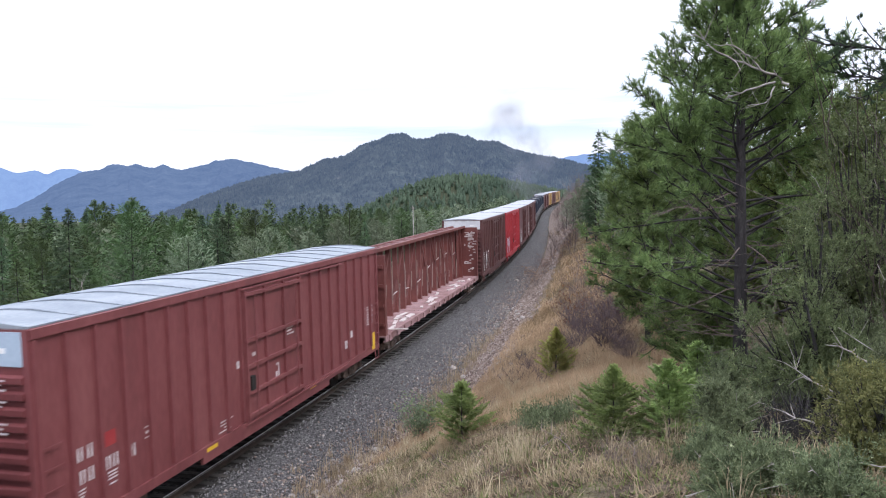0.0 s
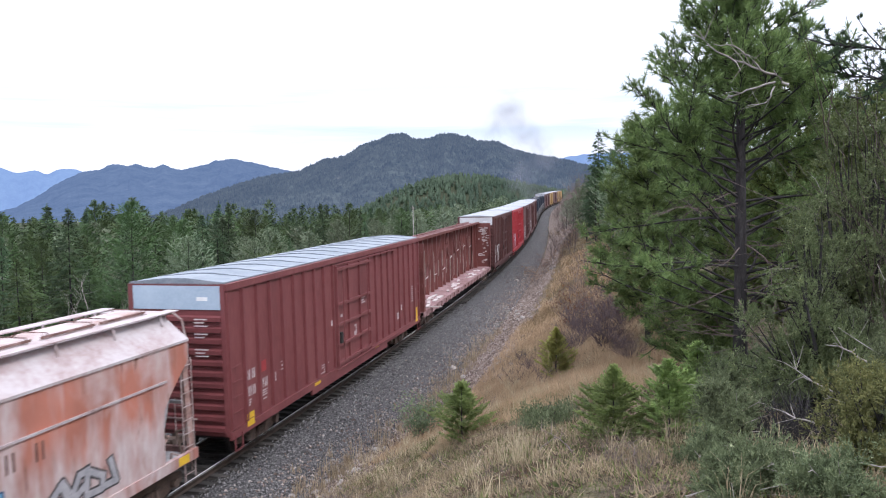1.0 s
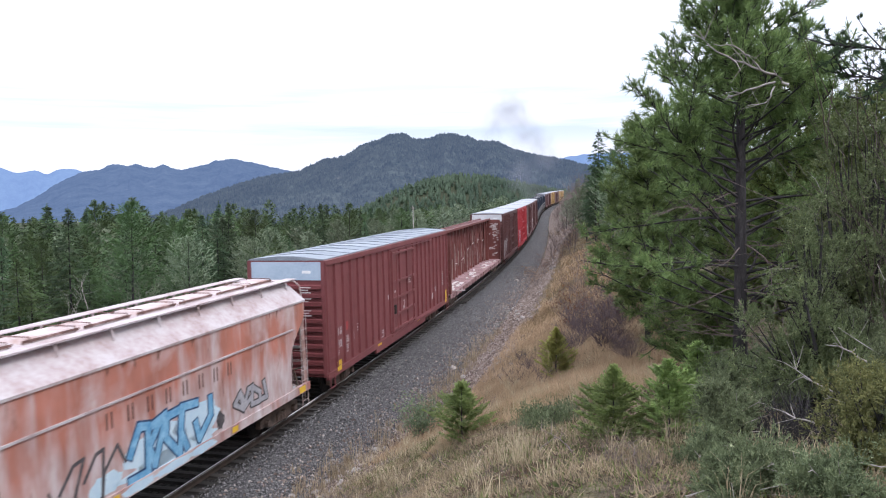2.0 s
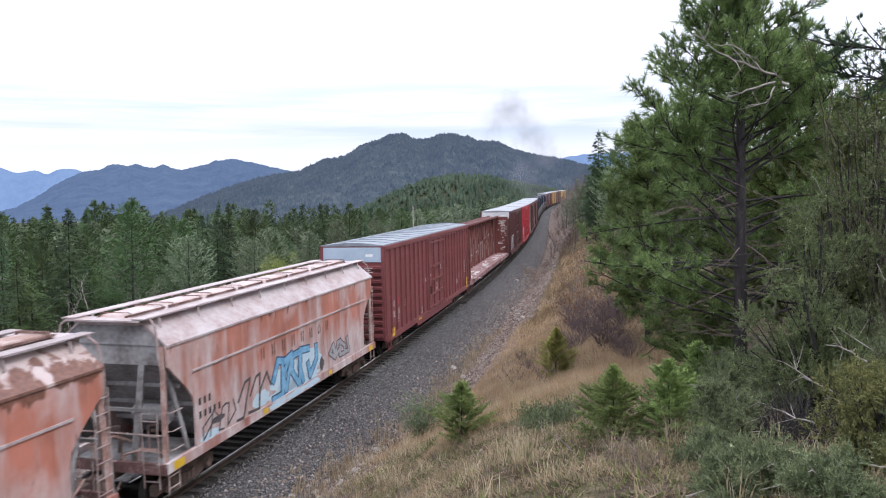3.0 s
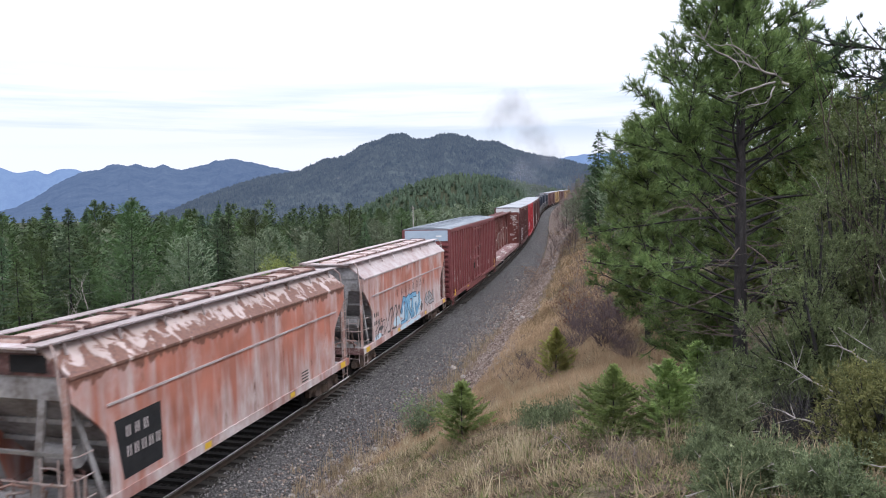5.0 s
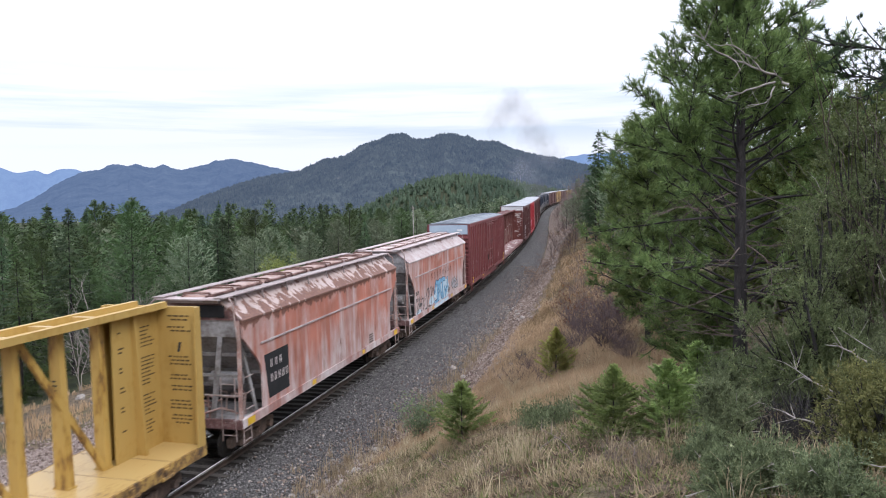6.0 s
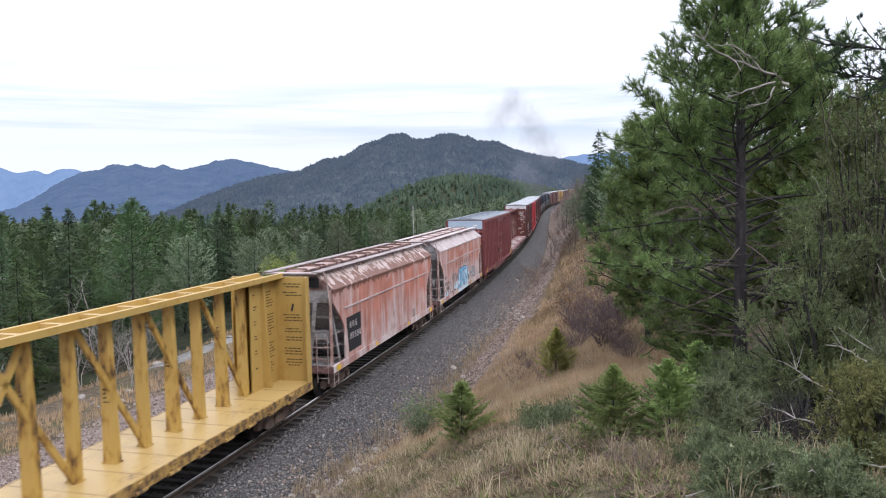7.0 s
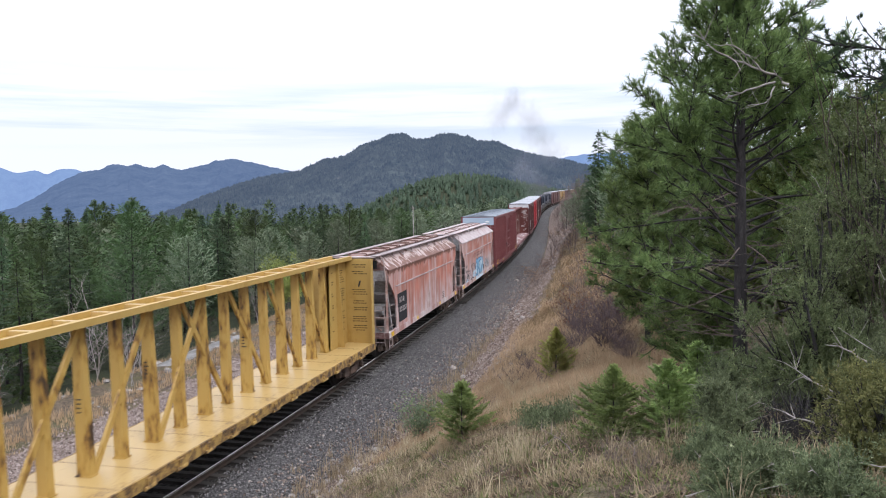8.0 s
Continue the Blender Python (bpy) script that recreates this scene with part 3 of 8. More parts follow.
def build_mountains():
    main = lambda a: skyline(a, *MAIN_ROW) + 1.0 * np.sin(a * 5.1) + 1.0 * np.sin(a * 13.7 + 1)
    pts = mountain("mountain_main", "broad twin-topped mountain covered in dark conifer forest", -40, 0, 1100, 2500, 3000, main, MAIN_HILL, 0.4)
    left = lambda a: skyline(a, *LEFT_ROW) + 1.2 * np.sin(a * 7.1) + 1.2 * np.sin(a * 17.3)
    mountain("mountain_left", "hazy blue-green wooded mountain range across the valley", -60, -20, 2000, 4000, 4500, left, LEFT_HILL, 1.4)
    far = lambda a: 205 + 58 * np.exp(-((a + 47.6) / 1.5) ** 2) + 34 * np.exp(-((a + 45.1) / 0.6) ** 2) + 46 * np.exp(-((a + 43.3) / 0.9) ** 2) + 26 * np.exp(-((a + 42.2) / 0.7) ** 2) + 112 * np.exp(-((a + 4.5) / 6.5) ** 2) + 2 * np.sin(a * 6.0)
    mountain("mountain_far", "haze-blue mountain ridges at the horizon", -60, 8, 3600, 4500, 4700, far, HAZED_HILL, 2.2, da=0.25)
    return pts


MOUNTAIN = build_mountains()
# ================= the train =================
# Each car's own space: x to the camera's side, y forward along the train, z up from the rail heads.


def rail_s(t):
    return 10.8496 + 6.5596 * t - 0.01194 * t * t


MOVING = []     # (thing, centre along the train, half distance of the trucks)
WHEELS = []


def running_gear(car, half, truck_at):
    """Two trucks with side frames and springs, four wheelsets, couplers, all under one car."""
    for sgn in (-1, 1):
        yc = truck_at * sgn
        b = Build()
        for side in (-1, 1):
            x0, x1 = sorted((side * 0.92, side * 1.08))
            b.prism_x([(yc - 1.25, 0.36), (yc - 1.25, 0.6), (yc - 0.75, 0.68), (yc - 0.45, 0.82), (yc + 0.45, 0.82), (yc + 0.75, 0.68), (yc + 1.25, 0.6), (yc + 1.25, 0.36), (yc + 1.0, 0.36), (yc + 0.5, 0.22), (yc - 0.5, 0.22), (yc - 1.0, 0.36)], x0, x1)
            for k in (-0.18, 0.0, 0.18):
                b.tube((side * 1.12, yc + k, 0.3), (side * 1.12, yc + k, 0.56), 0.07, n=8)
            for k in (-0.89, 0.89):
                b.tube((side * 1.02, yc + k, 0.44), (side * 1.2, yc + k, 0.44), 0.11, n=10)
        b.box(-1.0, 1.0, yc - 0.18, yc + 0.18, 0.45, 0.75)
        b.part("truck", RUST_STEEL, car, "rusty freight truck frame with coil springs")
        for k in (-0.89, 0.89):
            w = Build()
            for side in (-1, 1):
                prof = [(0.05, side * 0.66), (0.42, side * 0.66), (0.455, side * 0.685), (0.455, side * 0.70), (0.425, side * 0.71), (0.42, side * 0.80), (0.36, side * 0.81), (0.34, side * 0.77), (0.14, side * 0.76), (0.12, side * 0.83), (0.0, side * 0.83)]
                w.lathe(prof, (0, 0, 0))
            w.tube((-0.95, 0, 0), (0.95, 0, 0), 0.075, n=8)
            ob = w.part("wheelset", BLACK_STEEL, car, "dark steel wheelset")
            ob.matrix_basis = pose(0, yc + k, 0.425)
            WHEELS.append((ob, yc + k))
        c = Build()
        ye, yo = half * sgn, (half + 0.75) * sgn
        c.bar((0, ye - 0.3 * sgn, 0.86), (0, yo - 0.2 * sgn, 0.86), 0.16, 0.2)
        c.box(-0.16, 0.16, *sorted((yo - 0.3 * sgn, yo)), 0.72, 1.02)
        c.rod([(0.25, ye, 0.75), (0.3, ye + 0.35 * sgn, 0.5), (0.12, yo, 0.45)], 0.03)
        c.part("coupler", RUST_STEEL, car, "rusty coupler with an air hose")


def ladder(b, x, y, z0, z1, width, along="y", rungs=8, r=0.018):
    d = (0, width / 2, 0) if along == "y" else (width / 2, 0, 0)
    for sg in (-1, 1):
        b.tube((x + sg * d[0], y + sg * d[1], z0), (x + sg * d[0], y + sg * d[1], z1), r * 1.3, n=5)
    for i in range(rungs):
        z = z0 + (z1 - z0) * (i + 0.5) / rungs
        b.tube((x - d[0], y - d[1], z), (x + d[0], y + d[1], z), r, n=5)


def plates(parent, name, material, spots, x, label=""):
    """Flat marks on a side wall: each (y, z, length, height), 3 mm thick."""
    for y, z, l, h in spots:
        b = Build()
        b.box(x, x + 0.003, y - l / 2, y + l / 2, z - h / 2, z + h / 2)
        b.part(name, material, parent, label)


SEAM_GREY = surface("dark_roof_seam", [(0.14, 0.16, 0.19), (0.25, 0.275, 0.31)], scale=2, fine=16, rough=0.6, metal=0.1, bump=0.05)


def boxcar(length, width, eave, label, paint, roof, end_top=None, ribs=18, door=True, group="boxcars of the train", end_shade=None, seams=True, fine=True):
    car = empty("boxcar", label, "freight car", group)
    hl, hw, z0 = length / 2, width / 2, 0.93
    # body walls as a hollow shell with a floor
    for sg in (-1, 1):
        Build().box(*sorted((sg * hw, sg * (hw - 0.08))), -hl, hl, z0, eave).part("side_wall", paint, car)
    Build().box(-hw + 0.08, hw - 0.08, -hl + 0.08, hl - 0.08, z0 + 0.1, z0 + 0.2).part("floor_plate", BLACK_STEEL, car)
    # ribs
    dl, rib = 1.8, None
    n = ribs // 2
    for sg, half, i in ((sg, half, i) for sg in (-1, 1) for half in (-1, 1) for i in range(n + 1)):
        if not fine:
            break
        y = half * (dl + 0.12 + (hl - dl - 0.2) * i / n)
        if rib is None:
            r = Build()
            r.hexa([(-0.085, -0.065, z0 + 0.18), (0.085, -0.045, z0 + 0.18), (0.085, 0.045, z0 + 0.18), (-0.085, 0.065, z0 + 0.18), (-0.085, -0.065, eave - 0.22), (0.085, -0.045, eave - 0.22), (0.085, 0.045, eave - 0.22), (-0.085, 0.065, eave - 0.22)])
            rib = ob = r.part("wall_rib", paint, car)
        else:
            ob = new("wall_rib", rib.data)
            ob.parent = car
        ob.matrix_basis = pose(sg * hw, y, 0)
    s = Build()
    for sg in (-1, 1):
        s.box(*sorted((sg * (hw - 0.02), sg * (hw + 0.07))), -hl, hl, z0 - 0.1, z0 + 0.12)
        s.box(*sorted((sg * (hw - 0.02), sg * (hw + 0.05))), -dl - 2.2, dl + 2.2, z0 - 0.3, z0 - 0.1)
    s.part("side_sill", paint, car)
    t = Build()
    for sg in (-1, 1):
        t.prism_y([(sg * (hw - 0.06), eave - 0.2), (sg * (hw + 0.07), eave - 0.2), (sg * (hw + 0.07), eave - 0.02), (sg * (hw - 0.06), eave)][::sg], -hl, hl)
    t.part("top_chord", paint, car, "red steel edge rail along the roof")
    # roof: shallow ridge with raised seams
    k = Build()
    k.prism_y([(-hw, eave - 0.02), (hw, eave - 0.02), (hw, eave + 0.03), (0.3, eave + 0.11), (-0.3, eave + 0.11), (-hw, eave + 0.03)], -hl, hl)
    k.part("roof", roof, car, "weathered galvanised roof sheets")
    if fine and seams:
        seam = Build()
        n = int(length / 1.25)
        for i in range(n + 1):
            y = -hl + 0.04 + (length - 0.08) * i / n
            seam.hexa([(-hw, y - 0.035, eave + 0.04), (hw, y - 0.035, eave + 0.04), (hw, y + 0.035, eave + 0.04), (-hw, y + 0.035, eave + 0.04), (-0.3, y - 0.03, eave + 0.145), (0.3, y - 0.03, eave + 0.145), (0.3, y + 0.03, eave + 0.145), (-0.3, y + 0.03, eave + 0.145)])
        seam.part("roof_seams", SEAM_GREY, car, "raised grey roof seams")
    # corrugated ends
    for sg in (-1, 1):
        e = Build()
        top = eave - 0.75 if end_top else eave - 0.15
        n = 11
        prof = [(sg * (hl - 0.06), eave), (sg * (hl - 0.06), z0), (sg * hl, z0)]
        for i in range(n):
            za, h = z0 + 0.1 + (top - z0 - 0.1) * i / n, (top - z0) / n * 0.62
            yy = sg * (hl + 0.085)
            prof += [(sg * hl, za), (yy, za + h * 0.2), (yy, za + h * 0.8), (sg * hl, za + h)]
        prof.append((sg * hl, eave))
        e.prism_x(prof[::-sg], -hw + 0.1, hw - 0.1)
        e.part("end_wall", end_shade or paint, car, "corrugated steel end wall")
        for sx in (-1, 1):
            Build().box(*sorted((sx * (hw - 0.1), sx * (hw + 0.03))), *sorted((sg * (hl - 0.1), sg * (hl + 0.04))), z0, eave - 0.01).part("corner_post", paint, car)
        if end_top:
            p = Build()
            p.box(-hw + 0.07, hw - 0.07, *sorted((sg * (hl + 0.004), sg * (hl + 0.03))), eave - 0.7, eave - 0.06)
            p.part("end_panel", end_top, car, "pale panel at the top of the end wall")
            p = Build()
            p.box(0.62, 0.95, *sorted((sg * (hl + 0.03), sg * (hl + 0.034))), eave - 0.46, eave - 0.36)
            if fine:
                p.part("end_mark", WHITE, car)
        for sx in (-1, 1):
            xs = sx * (hw + 0.09)
            for q in range(5 if fine else 0):
                Build().tube((xs, sg * (hl - 0.12), z0 + 0.2 + q * 0.42), (xs, sg * (hl - 0.6), z0 + 0.2 + q * 0.42), 0.014, n=4).part("grab_iron", paint, car)
            g = Build()
            ya, yb = sg * (hl - 0.12), sg * (hl - 0.55)
            g.prism_x([(ya, z0), (ya, 0.48), (yb, 0.48), (yb, z0), (yb + sg * 0.04, z0), (yb + sg * 0.04, 0.52), (ya - sg * 0.04, 0.52), (ya - sg * 0.04, z0)][::-sg], *sorted((xs, xs - sx * 0.03)))
            g.part("stirrup_step", paint, car)
    if door:
        for sg in (-1, 1):
            xa, xb = sg * (hw + 0.02), sg * (hw + 0.08)
            d = Build().box(*sorted((xa, xb)), -dl, dl, z0 + 0.12, eave - 0.3).part("sliding_door", paint, car, "ribbed red sliding door with locking bars")
            for yy in (-dl + 0.06, -0.6, 0.6, dl - 0.06):
                Build().box(*sorted((xb, sg * (hw + 0.155))), yy - 0.05, yy + 0.05, z0 + 0.15, eave - 0.32).part("door_stile", paint, d)
            for q in (0.04, 0.22, 0.42, 0.62, 0.97):
                zz = z0 + 0.12 + (eave - z0 - 0.45) * q
                Build().box(*sorted((xb, sg * (hw + 0.17))), -dl, dl, zz - 0.05, zz + 0.05).part("door_rail", paint, d)
            for yy in (-dl + 0.5, dl - 0.5):
                Build().tube((sg * (hw + 0.19), yy, z0 + 0.3), (sg * (hw + 0.19), yy, eave - 0.5), 0.024, n=5).part("locking_bar", paint, d)
        Build().box(hw + 0.1, hw + 0.2, -dl + 0.15, -dl + 0.35, z0 + 1.0, z0 + 1.4).part("latch_box", BLACK_STEEL, car)
        q = Build()
        q.box(hw + 0.06, hw + 0.12, -dl - 0.1, dl + 4.0, z0 + 0.02, z0 + 0.07)
        q.box(hw + 0.06, hw + 0.12, -dl - 0.1, dl + 3.6, eave - 0.3, eave - 0.25)
        q.part("door_track", paint, car)
    running_gear(car, hl, hl - 2.3)
    return car, hw, hl, z0


PATCH_RED = surface("repainted_red_patch", [(0.3, 0.03, 0.035), (0.36, 0.05, 0.05)], scale=3, fine=16, rough=0.5, bump=0)


def strokes(parent, name, material, x, y, z, w, h, thick):
    """Two plain upright bars of a letter's size."""
    b = Build()
    b.box(x, x + 0.003, y - w / 2, y - w / 2 + thick, z - h / 2, z + h / 2)
    b.box(x, x + 0.003, y + w / 2 - thick, y + w / 2, z - h / 2, z + h / 2)
    return b.part(name, material, parent)


def tr_boxcar():
    car, hw, hl, z0 = boxcar(18.55, 2.86, 5.09, "dark red ribbed high-cube boxcar with a galvanised roof", BOX_RED, GALV, PALE_BLUE, ribs=18, end_shade=BOX_SHADED)
    x = hw + 0.004
    # reporting marks near the rear end as plain bars, notices by the door
    for yy, zz in ((-8.16, 2.36), (-7.88, 2.36), (-8.12, 1.89), (-7.88, 1.89), (-7.37, 1.92), (-7.14, 1.92), (-6.58, 1.92)):
        strokes(car, "reporting_mark", STENCIL, x, yy, zz, 0.16, 0.28, 0.055)
    plates(car, "red_patch", PATCH_RED, [(-7.28, 2.42, 0.36, 0.32)], x)
    lines = [(-8.2, 1.64, 0.3, 0.035), (-8.2, 1.57, 0.26, 0.035), (-8.2, 1.5, 0.18, 0.035), (-7.25, 1.7, 0.3, 0.035), (-7.25, 1.63, 0.26, 0.035), (-7.25, 1.56, 0.3, 0.035), (-7.25, 1.45, 0.24, 0.035), (-hl + 2.25, 0.98, 0.4, 0.05)]
    lines += [(hl - 1.55 + 0.42 * c, 2.75 - 0.1 * i, 0.3 - 0.1 * ((i + c) % 2), 0.045) for i in range(8) for c in range(3)]
    lines += [(-2.75 - 0.1 * (i % 2), 1.42 - 0.085 * i, 0.62 - 0.16 * (i % 3), 0.035) for i in range(4)] + [(5.9, 1.7, 0.5, 0.3), (6.35, 2.0, 0.2, 0.25), (-2.05, 2.75, 0.16, 0.2)]
    plates(car, "stencil_line", STENCIL, lines, x)
    plates(car, "yellow_plate", YELLOW_DECAL, [(-8.25, 1.24, 0.4, 0.17), (-8.25, 1.04, 0.4, 0.19), (hl - 0.7, 1.3, 0.35, 0.7), (-3.6, 0.95, 0.5, 0.1), (2.6, 0.95, 0.5, 0.1)], x + 0.07)
    plates(car, "door_notice", STENCIL, [(0.98 - 0.05 * (i % 2), 3.06 + 0.1 * i, 0.56 - 0.16 * (i % 2), 0.05) for i in range(4)] + [(0.1, 2.3, 0.2, 0.06), (0.16, 2.1, 0.06, 0.36), (0.02, 1.98, 0.12, 0.2), (-1.3, 2.9, 0.2, 0.1)], hw + 0.084)
    for zz, rows in ((4.12, 3), (3.72, 2), (3.3, 3)):
        for i in range(rows):
            Build().box(0.55, 0.95 - 0.1 * (i % 2), -hl - 0.091, -hl - 0.088, zz - 0.09 * i, zz - 0.09 * i + 0.035).part("stencil_line", STENCIL, car)
    plates(car, "routing_frame", STENCIL, [(-6.03, 2.28, 0.26, 0.025), (-6.03, 2.04, 0.26, 0.025), (-6.03, 2.16, 0.2, 0.06)], x)
    return car


MOVING.append((tr_boxcar(), 9.28, 6.9))


FADED_BLACK = surface("faded_stencil", [(0.05, 0.035, 0.02), (0.16, 0.1, 0.03)], scale=6, fine=24, rough=0.8, bump=0)


def centerbeam(length, label, paint, deck_paint, beam_z=4.72, sill_paint=None, marks=True, group="centerbeam flat cars of the train"):
    car = empty("centerbeam_car", label, "freight car", group)
    hl, hw, zd = length / 2, 1.4, 1.12
    sill_paint = sill_paint or deck_paint
    d = Build()
    d.box(-hw + 0.06, hw - 0.06, -hl, hl, zd - 0.06, zd)
    d.part("deck", deck_paint, car, "worn painted steel deck")
    for i in range(int(length / 1.216)):      # plate joints across the deck
        y = -hl + 0.9 + i * 1.216
        Build().box(-hw + 0.08, hw - 0.08, y - 0.012, y + 0.012, zd - 0.002, zd + 0.003).part("deck_joint", DECK_JOINT if marks else RUST_STEEL, car)
    e = Build()
    for sg in (-1, 1):
        e.prism_y([(sg * (hw - 0.06), zd), (sg * hw, zd), (sg * hw, zd - 0.28), (sg * (hw - 0.14), zd - 0.28), (sg * (hw - 0.14), zd - 0.24), (sg * (hw - 0.06), zd - 0.24)][::sg], -hl, hl)
        for i in range(int(length / 1.216)):
            y = -hl + 0.6 + i * 1.216
            e.box(*sorted((sg * hw, sg * (hw + 0.05))), y - 0.09, y + 0.09, zd - 0.24, zd - 0.05)
            e.tube((sg * (hw + 0.03), y - 0.2, zd - 0.26), (sg * (hw + 0.03), y + 0.2, zd - 0.26), 0.05, n=6)
    e.part("side_sill", sill_paint, car, "side sill with tie-down winches")
    u = Build()
    u.box(-0.35, 0.35, -hl + 0.4, hl - 0.4, 0.55, zd - 0.06)
    for i in range(18):
        y = -hl + 0.7 + i * (length - 1.4) / 17
        u.prism_y([(-hw + 0.1, zd - 0.1), (-0.35, 0.75), (0.35, 0.75), (hw - 0.1, zd - 0.1)], y - 0.04, y + 0.04)
    u.part("centre_sill", BLACK_STEEL, car)
    # top beam: two chords with cross pieces, like a ladder laid flat
    t = Build()
    for sg in (-1, 1):
        t.box(*sorted((sg * 0.36, sg * 0.5)), -hl + 0.1, hl - 0.1, beam_z - 0.1, beam_z + 0.06)
    t.part("top_beam", paint, car)
    n, pitch, ys = 17, 1.2075, []
    y0 = -9.91
    for i in range(n):
        Build().box(-0.36, 0.36, y0 + i * pitch - 0.07 - 0.3, y0 + i * pitch + 0.07 - 0.3, beam_z - 0.08, beam_z + 0.03).part("cross_piece", deck_paint, car)
    b = Build()
    b.box(-0.36, 0.36, -hl + 0.1, hl - 0.1, beam_z - 0.1, beam_z - 0.085)
    b.part("beam_plate", paint, car)
    for i in range(n):
        y = y0 + i * pitch
        ys.append(y)
        p = Build()
        wide = i % 2
        wb, wt = (0.18, 0.12) if wide else (0.14, 0.12)
        # open channel section: two flanges and a web
        p.hexa([(-wb, y - 0.1, zd), (wb, y - 0.1, zd), (wb, y - 0.08, zd), (-wb, y - 0.08, zd), (-wt, y - 0.09, beam_z - 0.1), (wt, y - 0.09, beam_z - 0.1), (wt, y - 0.07, beam_z - 0.1), (-wt, y - 0.07, beam_z - 0.1)])
        for sg in (-1, 1):
            q = [(sg * wb, y - 0.078, zd), (sg * (wb - 0.025), y - 0.078, zd), (sg * (wb - 0.025), y + 0.1, zd), (sg * wb, y + 0.1, zd), (sg * wt, y - 0.068, beam_z - 0.1), (sg * (wt - 0.025), y - 0.068, beam_z - 0.1), (sg * (wt - 0.025), y + 0.09, beam_z - 0.1), (sg * wt, y + 0.09, beam_z - 0.1)]
            p.hexa(q)
        p.box(-wb - 0.03, wb + 0.03, y - 0.13, y + 0.13, zd + 0.002, zd + 0.03)
        p.part("post", CB_POST if marks else paint, car)
    # braces rise towards the middle of the car from both ends
    for low, high in [(1, 3), (3, 5), (5, 7), (7, 9), (10, 8), (12, 10), (14, 12), (16, 14)]:
        d = Build()
        k = 0.1 if high > low else -0.1
        d.bar((0.1, ys[low] + k, zd), (0.1, ys[high] - k, beam_z - 0.15), 0.09, 0.14)
        d.part("diagonal_brace", CB_POST if marks else paint, car)
    # end bulkheads
    for sg in (-1, 1):
        yo = sg * (hl - 0.02)
        bulk = Build().box(-hw, hw, *sorted((sg * (hl - 0.1), yo)), zd, beam_z - 0.06).part("bulkhead", paint, car, "full-height end bulkhead")
        for sx in (-1, 1):
            k = Build()
            k.prism_x([(sg * (hl - 0.1), zd), (sg * (hl - 0.32), zd), (sg * (hl - 0.24), beam_z - 0.06), (sg * (hl - 0.1), beam_z - 0.06)][::sg], *sorted((sx * (hw - 0.05), sx * hw)))
            k.part("side_flange", paint, bulk)
            k = Build()
            k.prism_x([(sg * (hl - 0.1), zd), (sg * (hl - 1.86), zd), (sg * (hl - 1.78), beam_z - 0.1), (sg * (hl - 0.1), beam_z - 0.1)][::sg], *sorted((sx * 0.17, sx * 0.2)))
            k.part("gusset", paint, bulk, "long gusset plate with notices")
            k, ya, yb = Build(), sg * (hl - 1.02), sg * (hl - 1.12)
            k.hexa([(sx * 0.2, ya, zd), (sx * 0.46, ya, zd), (sx * 0.46, yb, zd), (sx * 0.2, yb, zd), (sx * 0.2, ya, beam_z - 0.1), (sx * 0.3, ya, beam_z - 0.1), (sx * 0.3, yb, beam_z - 0.1), (sx * 0.2, yb, beam_z - 0.1)])
            k.part("gusset_fin", paint, bulk)
        for q in range(4):
            zz = zd + 0.5 + q * 0.85
            Build().box(-hw + 0.05, hw - 0.05, *sorted((yo, sg * (hl + 0.05))), zz - 0.08, zz + 0.08).part("stiffener", paint, bulk)
        if marks and sg == 1:
            rnd = random.Random(5)
            for i in range(30):        # notices too fine to read, word by word
                zz = beam_z - 0.32 - i * 0.095
                if i not in (2, 5, 6, 7, 8, 9, 10, 14, 15, 18, 21, 22, 26):
                    e, end = 0.8 - rnd.uniform(0.2, 0.36), 0.8 + rnd.uniform(0.2, 0.36)
                    while e < end - 0.06:
                        l = min(rnd.uniform(0.06, 0.16), end - e)
                        Build().box(e, e + l, hl - 0.105, hl - 0.101, zz, zz + 0.04).part("stencil_line", FADED_BLACK, bulk)
                        e += l + 0.03
                if i not in (0, 7, 8, 17, 18, 25):
                    if i % 5 < 2:
                        l = rnd.uniform(0.1, 0.2)
                        Build().box(0.201, 0.205, hl - 1.6, hl - 1.6 + l, zz - 0.1, zz - 0.06).part("stencil_line", FADED_BLACK, bulk)
                    e, end = hl - 0.8, hl - 0.8 + rnd.uniform(0.3, 0.56)
                    while e < end - 0.06:
                        l = min(rnd.uniform(0.06, 0.15), end - e)
                        Build().box(0.201, 0.205, e, e + l, zz - 0.1, zz - 0.065).part("stencil_line", FADED_BLACK, bulk)
                        e += l + 0.03
            m = Build()
            m.hexa([(0.74, hl - 0.105, 3.5), (0.81, hl - 0.105, 3.5), (0.81, hl - 0.101, 3.5), (0.74, hl - 0.101, 3.5), (0.8, hl - 0.105, 3.75), (0.88, hl - 0.105, 3.75), (0.88, hl - 0.101, 3.75), (0.8, hl - 0.101, 3.75)])
            m.part("warning_mark", DARK_INK, car)
    if marks:
        rnd = random.Random(8)
        for j, y in enumerate(ys):
            if j % 2:
                for i in range(4):
                    zz = 3.5 - i * 0.1 - (j % 3) * 0.3
                    m = Build()
                    m.box(-0.08, -0.08 + rnd.uniform(0.08, 0.16), y - 0.108, y - 0.104, zz, zz + 0.03)
                    m.part("stencil_line", DARK_INK, car)
    running_gear(car, hl, hl - 1.9)
    return car, ys, zd, hl


